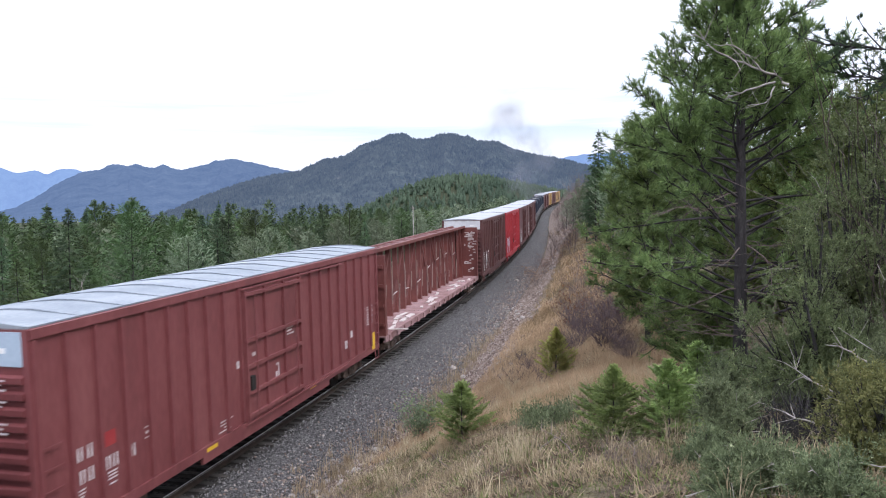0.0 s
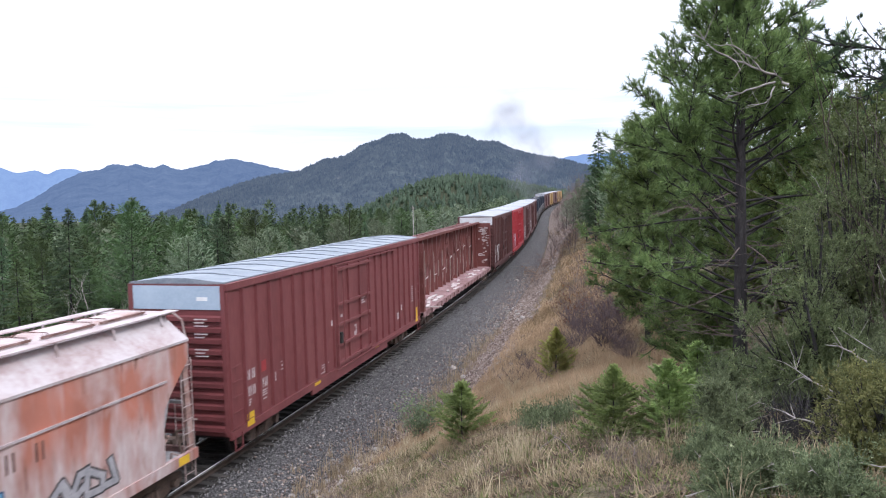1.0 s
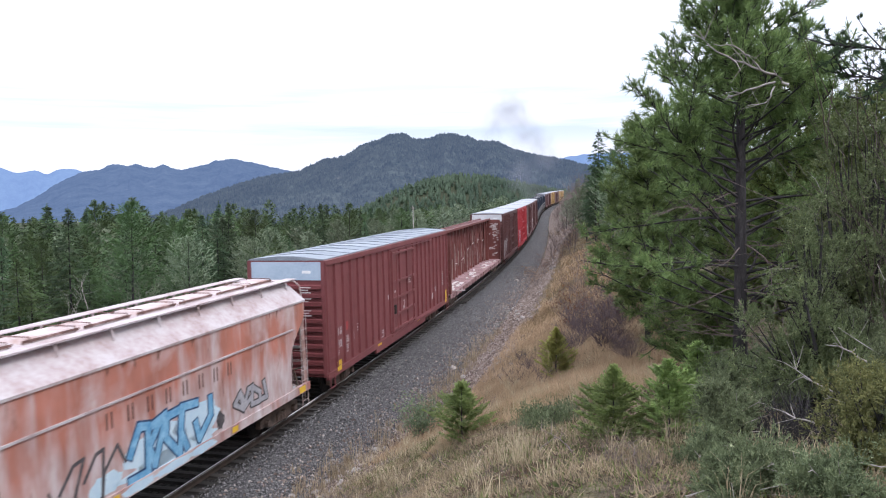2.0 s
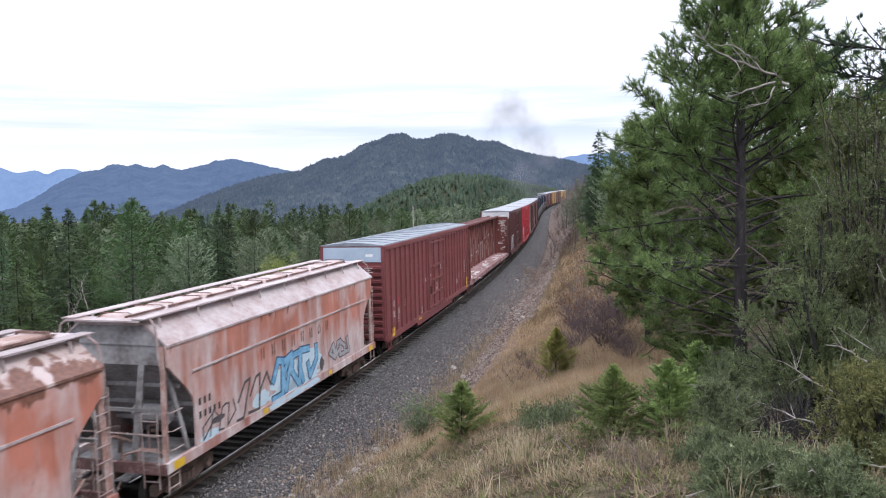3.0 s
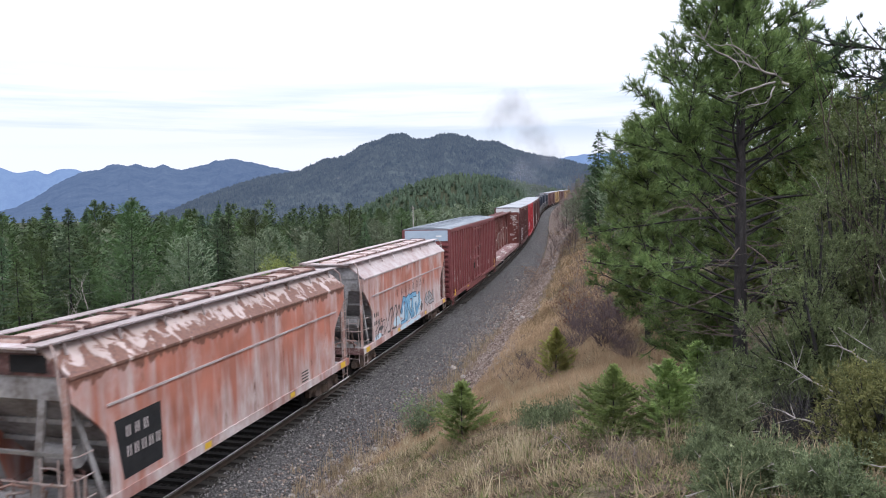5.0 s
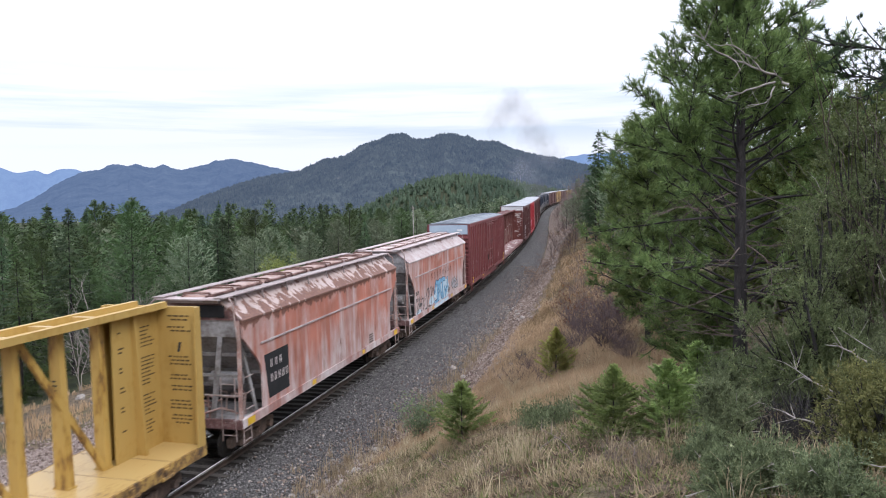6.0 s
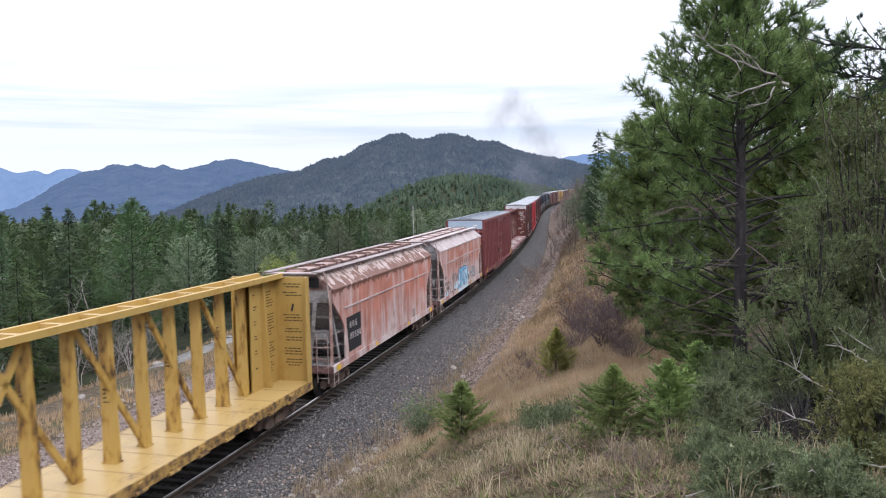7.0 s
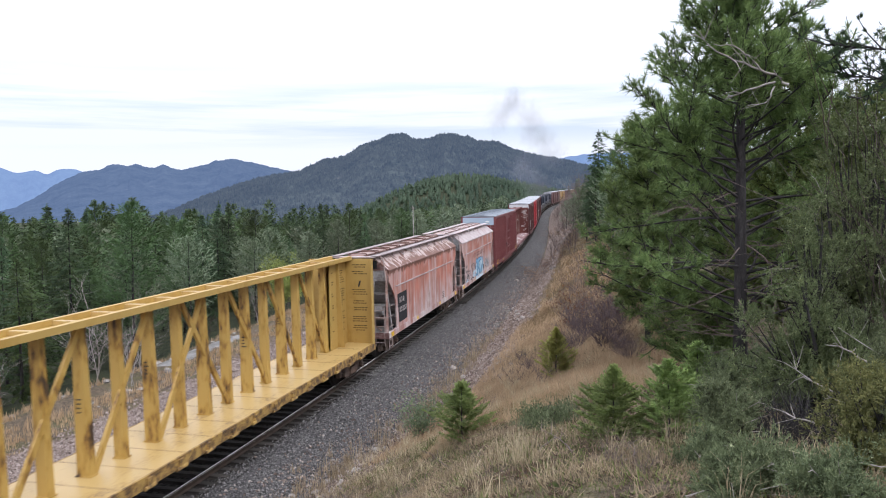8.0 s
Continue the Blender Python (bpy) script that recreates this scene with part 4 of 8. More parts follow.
def blob(parent, name, material, x, spots, seed):
    """Soft-edged sprayed patches: each (y, z, half length, half height)."""
    rnd = random.Random(seed)
    for y, z, a, h in spots:
        n = 18
        pts = [(y + a * math.cos(6.2832 * k / n) * rnd.uniform(0.8, 1.12), z + h * math.sin(6.2832 * k / n) * rnd.uniform(0.72, 1.15)) for k in range(n)]
        b = Build()
        b.add([(x, p, q) for p, q in pts] + [(x - 0.002, p, q) for p, q in pts], [tuple(range(n)), tuple(range(2 * n - 1, n - 1, -1))] + [(k, n + k, n + (k + 1) % n, (k + 1) % n) for k in range(n)])
        b.part(name, material, parent)


def graffiti(parent, x, y0, z0, widths, height, material, name, seed):
    """Sprayed block strokes, a few millimetres thick."""
    rnd = random.Random(seed)
    y = y0
    for w in widths:
        b = Build()
        n = rnd.randint(3, 4)
        pts = [(y + rnd.uniform(0, w), z0 + height * rnd.uniform(0, 1)) for _ in range(n)]
        pts[0], pts[1] = (y, z0 + rnd.uniform(0, .1)), (y + w * 0.2, z0 + height)
        for (ya, za), (yb, zb) in zip(pts[:-1], pts[1:]):
            b.bar((x, ya, za), (x, yb, zb), 0.14, 0.004, up=(1, 0, 0))
        b.part(name, material, parent)
        y += w * 1.1


def tag_strokes(parent, x, y0, z0, length, height, letters, ink, fill, name, seed):
    """Sprayed angular shapes that spell nothing: thick strokes, with a dark rim under a paler filling."""
    rnd = random.Random(seed)
    w = length / letters
    for i in range(letters):
        cy = y0 + (i + 0.5) * w
        lean = rnd.uniform(0.05, 0.25)
        grid = [(-0.42, -0.5), (-0.42, 0.0), (-0.42, 0.5), (0.0, 0.5), (0.42, 0.5), (0.42, 0.0), (0.42, -0.5), (0.0, -0.5)]
        k, way = rnd.randrange(8), rnd.choice((-1, 1))
        pts = []
        for j in range(rnd.randint(4, 5)):
            u, v = grid[k % 8]
            pts.append((cy + (u + rnd.gauss(0, 0.05)) * w * 1.15 + lean * v * height, z0 + height * (0.5 + v * rnd.uniform(0.85, 1.1))))
            k += way * rnd.choice((1, 2, 2, 3))
        wide = 0.3 * w if fill else 0.13 * w
        layers = [(ink, wide + 0.09, 0.0), (fill, wide, 0.006)] if fill else [(ink, wide, 0.0)]
        for mat, t, up in layers:
            b = Build()
            for j, ((ya, za), (yb, zb)) in enumerate(zip(pts[:-1], pts[1:])):
                d = Vector((0, yb - ya, zb - za)).normalized() * t * 0.35
                xx = x + up + 0.0009 * j + 0.0002 * (i % 3)
                b.bar((xx, ya - d.y, za - d.z), (xx, yb + d.y, zb + d.z), t, 0.002, up=(1, 0, 0))
            b.part(name, mat, parent)


YC, _, _, _ = centerbeam(22.9, "yellow empty centerbeam flat car with worn deck", CB_YELLOW, CB_YELLOW_WORN, sill_paint=surface("chipped_yellow_sill", [(0.08, 0.05, 0.032), (0.25, 0.145, 0.05), (0.44, 0.28, 0.085)], scale=4.5, fine=22, rough=0.7, bump=0.1, spread=(0.4, 0.58)))
MOVING.append((YC, -33.42 - 11.45, 8.6))


OLD_WOOD = surface("old_packing_wood", [(0.2, 0.14, 0.12), (0.36, 0.28, 0.25)], scale=2.5, fine=14, rough=0.85, bump=0.05)
DUNNAGE = surface("dusty_packing_wood", [(0.32, 0.24, 0.22), (0.5, 0.43, 0.41), (0.62, 0.57, 0.56)], scale=2.5, fine=14, rough=0.85, bump=0.05)


def red_centerbeam():
    car, ys, zd, hl = centerbeam(22.9, "dark red empty centerbeam flat car with white chalk marks", CB_RED, surface("dusty_red_deck", [(0.17, 0.075, 0.07), (0.32, 0.2, 0.2)], scale=1.2, fine=8, rough=0.8), beam_z=4.74, marks=False)
    rnd = random.Random(21)
    for k in range(26):          # loose pale wood and snow-white dunnage scraps on the deck
        b = Build()
        y, x = rnd.uniform(-hl + 0.5, hl - 0.8), rnd.uniform(0.55, 1.25)
        l, a = rnd.uniform(0.2, 0.6), rnd.uniform(-0.6, 0.6)
        b.bar((x - l * math.sin(a) / 2, y - l * math.cos(a), zd + 0.03), (x + l * math.sin(a) / 2, y + l * math.cos(a), zd + 0.03), 0.16, 0.05)
        b.part("dunnage_strip", DUNNAGE, car, "pale strip of packing wood")
    Build().bar((0.9, -hl + 1.3, zd + 0.05), (1.95, -hl + 1.75, zd + 0.02), 0.14, 0.05).part("dunnage_strip", DUNNAGE, car, "pale board sticking out over the deck edge")
    for k, y in enumerate(ys):          # pale packing strips left standing against the posts, and cross slats
        for j in range(1 + k % 2):
            z = zd + rnd.uniform(0.1, 1.0) + 1.1 * j
            Build().bar((0.24, y - 0.14, z), (0.24 + rnd.uniform(-0.03, 0.06), y - 0.14 + rnd.uniform(-0.06, 0.1), z + rnd.uniform(0.4, 1.6)), 0.032, 0.03).part("packing_strip", OLD_WOOD, car, "pale strip of packing wood")
        if k % 2:
            z = rnd.uniform(2.2, 3.8)
            Build().bar((0.26, y - 0.2, z), (0.26, y + rnd.uniform(0.3, 0.7), z + rnd.uniform(-0.06, 0.1)), 0.04, 0.04).part("packing_strip", DUNNAGE, car, "pale strip of packing wood")
    for k in range(46):          # chalky scuffs on the end bulkhead
        z, l, h = rnd.uniform(1.4, 4.4), rnd.uniform(0.06, 0.34), rnd.uniform(0.04, 0.13)
        e = 0.85 + rnd.gauss(0, 0.2)
        Build().box(e - l / 2, e + l / 2, hl - 0.106, hl - 0.1 + 0.00005 * k, z, z + h).part("chalk_scuff", DUNNAGE, car)
    return car


MOVING.append((red_centerbeam(), 19.65 + 11.45, 8.6))


def hopper_paint(name, base, patch, patch2, amount, chalk=0.0, rust=0.0, rust_at=(3.62, 3.97)):
    """Faded orange-brown paint with pale bare patches and drip streaks."""
    m = bpy.data.materials.new(name)
    m.use_nodes = True
    nt = m.node_tree
    N, L = nt.nodes.new, nt.links.new
    bsdf = nt.nodes["Principled BSDF"]
    tc = N("ShaderNodeTexCoord")

    def nz(scale, stretch, detail=7.0, d=0.0):
        mp, n = N("ShaderNodeMapping"), N("ShaderNodeTexNoise")
        mp.inputs["Scale"].default_value = stretch
        L(tc.outputs["Object"], mp.inputs[0])
        L(mp.outputs[0], n.inputs["Vector"])
        n.inputs["Scale"].default_value, n.inputs["Detail"].default_value, n.inputs["Distortion"].default_value = scale, detail, d
        return n.outputs["Fac"]

    def ramp(fac, a, b, ca, cb):
        r = N("ShaderNodeValToRGB")
        r.color_ramp.elements[0].position, r.color_ramp.elements[1].position = a, b
        r.color_ramp.elements[0].color, r.color_ramp.elements[1].color = (*ca, 1), (*cb, 1)
        L(fac, r.inputs[0])
        return r.outputs[0]

    def mix(fac, a, b):
        x = N("ShaderNodeMixRGB")
        L(fac, x.inputs["Fac"])
        L(a, x.inputs["Color1"])
        L(b, x.inputs["Color2"])
        return x.outputs[0]

    k = (0, 0, 0)
    col = ramp(nz(0.9, (1, 1, 1)), 0.3, 0.7, tuple(c * 0.75 for c in base), tuple(min(1, c * 1.2) for c in base))
    col = mix(ramp(nz(0.8, (1, 1, 0.7), 9, 0.4), 0.52 - amount, 0.72 - amount, k, (0.85,) * 3), col, ramp(nz(6, (1, 1, 1)), 0.3, 0.7, patch, patch2))
    col = mix(ramp(nz(2.6, (1, 1, 0.12), 6), 0.52, 0.74, k, (0.22,) * 3), col, ramp(nz(8, (1, 1, 0.3)), 0.3, 0.7, (0.42, 0.3, 0.27), (0.56, 0.5, 0.5)))
    col = mix(ramp(nz(3.4, (1, 1, 0.2), 8), 0.6, 0.72, k, (0.6,) * 3), col, ramp(nz(12, (1, 1, 1)), 0.3, 0.7, (0.13, 0.05, 0.03), (0.25, 0.1, 0.06)))
    sep = N("ShaderNodeSeparateXYZ")
    L(tc.outputs["Object"], sep.inputs[0])

    def band(z0, z1, fac, share):
        """Worn band between two heights, broken up by drips."""
        mr, ad = N("ShaderNodeMapRange"), N("ShaderNodeMath")
        mr.inputs["From Min"].default_value, mr.inputs["From Max"].default_value = z0, z1
        L(sep.outputs["Z"], mr.inputs["Value"])
        ad.operation = "MULTIPLY_ADD"
        L(mr.outputs[0], ad.inputs[0])
        ad.inputs[1].default_value = share
        L(fac, ad.inputs[2])
        return ad.outputs[0]

    if chalk:
        col = mix(ramp(band(3.3, 1.3, nz(2.2, (1, 1, 0.16), 7, 0.3), 0.22 * chalk), 0.52, 0.78, k, (0.8,) * 3), col, ramp(nz(5, (1, 1, 0.4)), 0.3, 0.7, (0.42, 0.31, 0.29), (0.6, 0.55, 0.56)))
    if rust:
        col = mix(ramp(band(*rust_at, nz(3.2, (1, 1, 0.35), 8, 0.5), 0.3 * rust), 0.66, 0.74, k, (0.9,) * 3), col, ramp(nz(12, (1, 1, 1)), 0.3, 0.7, (0.09, 0.036, 0.024), (0.2, 0.08, 0.05)))
    L(col, bsdf.inputs["Base Color"])
    bsdf.inputs["Roughness"].default_value = 0.75
    bp = N("ShaderNodeBump")
    bp.inputs["Strength"].default_value, bp.inputs["Distance"].default_value = 0.1, 0.02
    L(nz(5, (1, 1, 0.5)), bp.inputs["Height"])
    L(bp.outputs[0], bsdf.inputs["Normal"])
    return m


HOPPER_SIDE = hopper_paint("faded_orange_paint", (0.42, 0.155, 0.108), (0.51, 0.28, 0.24), (0.57, 0.45, 0.44), 0.02, 0.95, 1.4)
HOPPER_PALE = hopper_paint("chalky_pink_paint", (0.4, 0.15, 0.105), (0.5, 0.34, 0.32), (0.56, 0.47, 0.46), 0.04, 1.7, 0.35)
END_GREY = surface("pale_grey_end_paint", [(0.1, 0.078, 0.072), (0.25, 0.24, 0.245), (0.4, 0.39, 0.4)], scale=1.2, fine=9, rough=0.75, bump=0.06, spread=(0.3, 0.65))
HOPPER_SILL = hopper_paint("scuffed_sill_paint", (0.36, 0.15, 0.12), (0.56, 0.5, 0.5), (0.7, 0.68, 0.69), 0.06, 0.6)
MAROON = surface("grimy_maroon_paint", [(0.06, 0.035, 0.035), (0.16, 0.08, 0.075), (0.34, 0.27, 0.27)], scale=3, fine=14, rough=0.8, bump=0.1, spread=(0.35, 0.68))
HOPPER_ROOF = surface("chalky_white_roof", [(0.26, 0.17, 0.155), (0.39, 0.31, 0.305), (0.47, 0.42, 0.425)], scale=1.2, fine=8, rough=0.75, bump=0.06, spread=(0.3, 0.6))
HOPPER_PEEL = hopper_paint("peeling_roof_edge", (0.46, 0.36, 0.335), (0.46, 0.36, 0.345), (0.52, 0.44, 0.43), 0.08, rust=1.05, rust_at=(4.72, 4.02))
HATCH_RUST = surface("rusty_hatch", [(0.07, 0.038, 0.034), (0.15, 0.08, 0.066), (0.3, 0.2, 0.18)], scale=2.0, fine=9, rough=0.85, bump=0.1)
HATCH_PINK = surface("faded_hatch", [(0.26, 0.15, 0.12), (0.36, 0.25, 0.22), (0.44, 0.36, 0.34)], scale=1.5, fine=9, rough=0.8, bump=0.06)
LADDER_GREY = surface("worn_ladder_paint", [(0.22, 0.13, 0.11), (0.42, 0.36, 0.35)], scale=3, fine=14, rough=0.7, bump=0)
WALK_GREY = surface("mauve_walkway", [(0.2, 0.155, 0.15), (0.3, 0.245, 0.24), (0.37, 0.32, 0.32)], scale=1.2, fine=12, rough=0.75, metal=0.05, bump=0.05)
HATCH_PALE = surface("chalky_hatch", [(0.4, 0.27, 0.24), (0.5, 0.4, 0.385), (0.56, 0.49, 0.49)], scale=1.5, fine=9, rough=0.8, bump=0.06)
PINK_POST = surface("faded_pink_post", [(0.22, 0.13, 0.115), (0.36, 0.22, 0.19), (0.45, 0.36, 0.34)], scale=2, fine=12, rough=0.75, bump=0.05)
SPRAY_BLUE = surface("blue_spray_paint", [(0.08, 0.26, 0.46), (0.26, 0.48, 0.64)], scale=4, fine=20, rough=0.7, bump=0)
SPRAY_NAVY = surface("navy_spray_paint", [(0.015, 0.04, 0.1), (0.05, 0.1, 0.2)], scale=4, fine=20, rough=0.7, bump=0)
SPRAY_GREY = surface("grey_spray_paint", [(0.26, 0.26, 0.28), (0.42, 0.4, 0.42)], scale=4, fine=20, rough=0.7, bump=0)
SPRAY_PALE = surface("pale_blue_spray_paint", [(0.4, 0.55, 0.66), (0.55, 0.66, 0.72)], scale=3, fine=20, rough=0.7, bump=0)
FADED_INK = surface("faded_brown_lettering", [(0.07, 0.035, 0.03), (0.16, 0.08, 0.065)], scale=5, fine=20, rough=0.8, bump=0)
SPRAY_BLACK = surface("black_spray_paint", [(0.03, 0.03, 0.035), (0.12, 0.1, 0.1)], scale=4, fine=20, rough=0.8, bump=0)


def hopper(label, side_paint, hip_paint, kind):
    """A covered hopper: sloped ends, hips up to a flat roof with hatches and walkway."""
    car = empty("covered_hopper", label, "freight car", "covered hoppers of the train")
    hl, hw = 7.15, 1.5
    z_sill, z_side, z_roof = 1.02, 3.98, 4.52
    hr = 0.86
    b = Build()
    for sg in (-1, 1):
        out, inn = sg * hw, sg * (hw - 0.06)
        poly = [(-hl + 0.2, z_side), (-hl + 0.24, 3.45), (-hl + 0.95, 2.78), (-hl + 1.18, 2.5), (-hl + 1.25, 2.2), (-hl + 1.25, z_sill), (hl - 1.25, z_sill), (hl - 1.25, 2.2), (hl - 1.18, 2.5), (hl - 0.95, 2.78), (hl - 0.24, 3.45), (hl - 0.2, z_side)]
        # the sheet leans a little and bows out in the middle of its height
        b.prism_x(poly[::-1], *sorted((out, inn)))
    b.part("side_sheet", side_paint, car, "faded orange side sheet with chalky patches")
    # hips and roof
    h = Build()
    for sg in (-1, 1):
        h.prism_y([(sg * (hw + 0.03), z_side - 0.06), (sg * (hw + 0.03), z_side), (sg * hr, z_roof), (sg * hr, z_roof - 0.07)][::sg], -hl + 0.2, hl - 0.2)
    h.part("roof_hip", hip_paint, car, "sloped roof edge with worn white paint")
    r = Build()
    r.prism_y([(-hr, z_roof - 0.07), (hr, z_roof - 0.07), (hr, z_roof), (0, z_roof + 0.06), (-hr, z_roof)], -hl + 0.1, hl - 0.1)
    r.part("roof", HOPPER_ROOF if kind == 1 else WALK_GREY, car, "chalky flat roof")
    # running board along both roof edges, on brackets
    w = Build()
    for sg in (-1, 1):
        xa, xb = sorted((sg * 0.78, sg * 1.12))
        w.box(xa, xb, -hl - 0.05, hl + 0.05, z_roof + 0.09, z_roof + 0.115)
        for i in range(9):
            y = -hl + 0.6 + i * (2 * hl - 1.2) / 8
            w.bar((sg * 1.05, y, z_roof + 0.09), (sg * 1.12, y, z_roof - 0.2), 0.05, 0.03)
            w.bar((sg * 0.8, y, z_roof + 0.09), (sg * 0.8, y, z_roof - 0.02), 0.05, 0.03)
    w.part("running_board", HOPPER_ROOF if kind == 1 else WALK_GREY, car, "roof walkway grating")
    # loading hatches
    for i in range(4):
        y = -hl + 1.9 + i * (2 * hl - 3.8) / 3
        for k in (-0.85, 0.85):
            q = Build()
            q.hexa([(-0.36, y + k - 0.76, z_roof + 0.04), (0.36, y + k - 0.76, z_roof + 0.04), (0.36, y + k + 0.76, z_roof + 0.04), (-0.36, y + k + 0.76, z_roof + 0.04), (-0.3, y + k - 0.7, z_roof + 0.13), (0.3, y + k - 0.7, z_roof + 0.13), (0.3, y + k + 0.7, z_roof + 0.13), (-0.3, y + k + 0.7, z_roof + 0.13)])
            q = q.part("roof_hatch", HATCH_PALE if kind == 1 else HATCH_PINK, car, "faded roof hatch cover")
            for e in (-0.62, 0.62):
                Build().rod([(-0.45, y + k + e, z_roof + 0.06), (-0.4, y + k + e, z_roof + 0.17), (0.4, y + k + e, z_roof + 0.17), (0.45, y + k + e, z_roof + 0.06)], 0.014 + 0.02 * (kind - 1), 4).part("hatch_bar", HATCH_RUST, q)
            for sx in (-0.38, 0.38):
                Build().bar((sx, y + k - 0.78, z_roof + 0.09), (sx, y + k + 0.78, z_roof + 0.09), 0.02 + 0.05 * (kind - 1), 0.05).part("hatch_rim", HATCH_RUST, q)
    # a raised weld line along the side
    s = Build()
    s.box(hw, hw + 0.035, -hl + 1.2, hl - 1.1, 3.12, 3.17)
    s.box(-hw - 0.035, -hw, -hl + 1.2, hl - 1.1, 3.12, 3.17)
    s.part("side_rib", HOPPER_ROOF, car, "pale raised rib along the side")
    # side sill
    k = Build()
    for sg in (-1, 1):
        k.box(*sorted((sg * (hw - 0.08), sg * (hw + 0.03))), -hl + 0.02, hl - 0.02, z_sill - 0.05, z_sill + 0.2)
    k.part("side_sill", HOPPER_SILL, car, "scuffed pale side sill")
    # end platforms, slope sheets, end posts
    for sg in (-1, 1):
        e = Build()
        e.box(-hw + 0.08, hw - 0.08, *sorted((sg * (hl - 2.2), sg * hl)), z_sill + 0.0, z_sill + 0.05)
        e.part("end_platform", END_GREY, car)
        Build().hexa([(-hw + 0.07, sg * (hl - 0.28), z_side - 0.5), (hw - 0.07, sg * (hl - 0.28), z_side - 0.5), (hw - 0.07, sg * (hl - 0.34), z_side - 0.5), (-hw + 0.07, sg * (hl - 0.34), z_side - 0.5), (-hw + 0.07, sg * (hl - 0.28), z_side), (hw - 0.07, sg * (hl - 0.28), z_side), (hw - 0.07, sg * (hl - 0.34), z_side), (-hw + 0.07, sg * (hl - 0.34), z_side)]).part("end_sheet", END_GREY, car, "grey sloped end sheet")
        Build().hexa([(-hw + 0.07, sg * (hl - 2.7), z_sill), (hw - 0.07, sg * (hl - 2.7), z_sill), (hw - 0.07, sg * (hl - 2.76), z_sill), (-hw + 0.07, sg * (hl - 2.76), z_sill), (-hw + 0.07, sg * (hl - 0.28), z_side - 0.5), (hw - 0.07, sg * (hl - 0.28), z_side - 0.5), (hw - 0.07, sg * (hl - 0.34), z_side - 0.5), (-hw + 0.07, sg * (hl - 0.34), z_side - 0.5)]).part("slope_sheet", END_GREY, car, "grey sloped end sheet")
        Build().hexa([(-hw, sg * (hl - 0.24), z_side - 0.02), (hw, sg * (hl - 0.24), z_side - 0.02), (hw, sg * (hl - 0.3), z_side - 0.02), (-hw, sg * (hl - 0.3), z_side - 0.02), (-hr, sg * (hl - 0.24), z_roof - 0.02), (hr, sg * (hl - 0.24), z_roof - 0.02), (hr, sg * (hl - 0.3), z_roof - 0.02), (-hr, sg * (hl - 0.3), z_roof - 0.02)]).part("hip_end", MAROON if kind == 2 else END_GREY, car, "grimy upper end sheet")
        for q in (0.25, 0.5, 0.75):
            yq, zq = sg * (hl - 2.66 + 2.42 * q), z_sill + (z_side - 0.5 - z_sill) * q
            Build().bar((-hw + 0.1, yq, zq), (hw - 0.1, yq, zq), 0.14, 0.1).part("slope_rib", END_GREY, car)
        Build().box(-1.0, 1.0, *sorted((sg * (hl - 0.4), sg * (hl + 0.06))), z_roof + 0.03, z_roof + 0.07).part("roof_overhang", HOPPER_ROOF, car, "flat end walkway of the roof")
        for sx in (-1, 1):
            Build().bar((sx * (hw - 0.1), sg * (hl - 0.12), z_sill - 0.1), (sx * (hw - 0.14), sg * (hl - 0.24), z_side - 0.02), 0.1, 0.14).part("corner_post", PINK_POST, car, "faded pink corner post")
            Build().bar((sx * 0.45, sg * (hl - 0.2), z_sill - 0.1), (sx * 0.75, sg * (hl - 0.3), z_side - 0.5), 0.1, 0.14).part("end_post", END_GREY, car)
            Build().bar((sx * (hw - 0.25), sg * (hl - 1.3), z_sill), (sx * (hw - 0.25), sg * (hl - 0.5), z_side - 0.6), 0.05, 0.12).part("end_brace", END_GREY, car)
        Build().bar((-hw + 0.2, sg * (hl - 0.22), 2.4), (hw - 0.2, sg * (hl - 0.22), 2.4), 0.06, 0.08).part("cross_tie", GREY_STEEL, car)
        Build().tube((0.05, sg * (hl - 0.95), 2.1), (0.95, sg * (hl - 0.95), 2.1), 0.24, n=14).part("brake_reservoir", END_GREY, car, "pale grey brake reservoir tank")
        rnd = random.Random(50 + sg + kind)
        for _ in range(11):
            # pipes, levers and brackets on the end platform
            px, py, pz = rnd.uniform(-1.2, 1.2), hl - rnd.uniform(0.1, 1.1), z_sill + 0.05
            top = pz + rnd.uniform(0.15, 0.7)
            Build().rod([(px, sg * py, pz), (px + rnd.gauss(0, 0.06), sg * py, top), (px + rnd.choice((-1, 1)) * rnd.uniform(0.2, 0.5), sg * (py - rnd.uniform(-0.15, 0.2)), top + rnd.uniform(-0.15, 0.1))], rnd.uniform(0.018, 0.04)).part("brake_rigging", rnd.choice((PINK_POST, RUST_STEEL, LADDER_GREY, MAROON)), car)
        for px, pz in ((0.3, 1.35), (-0.5, 1.6)):
            Build().rod([(px, sg * (hl - 0.05), z_sill), (px, sg * (hl - 0.05), pz), (px + 0.5, sg * (hl - 0.15), pz + 0.15), (px + 0.6, sg * (hl - 0.8), pz - 0.2)], 0.03).part("brake_pipe", PINK_POST, car)
        Build().tube((-0.75, sg * (hl - 0.16), 1.95), (-0.75, sg * (hl - 0.06), 1.95), 0.26, n=14).part("brake_wheel", BLACK_STEEL, car, "dark round brake wheel")
        Build().bar((-hw, sg * (hl - 0.02), z_sill + 0.06), (hw, sg * (hl - 0.02), z_sill + 0.06), 0.1, 0.26).part("end_sill", MAROON, car, "grimy maroon end sill")
        l = Build()
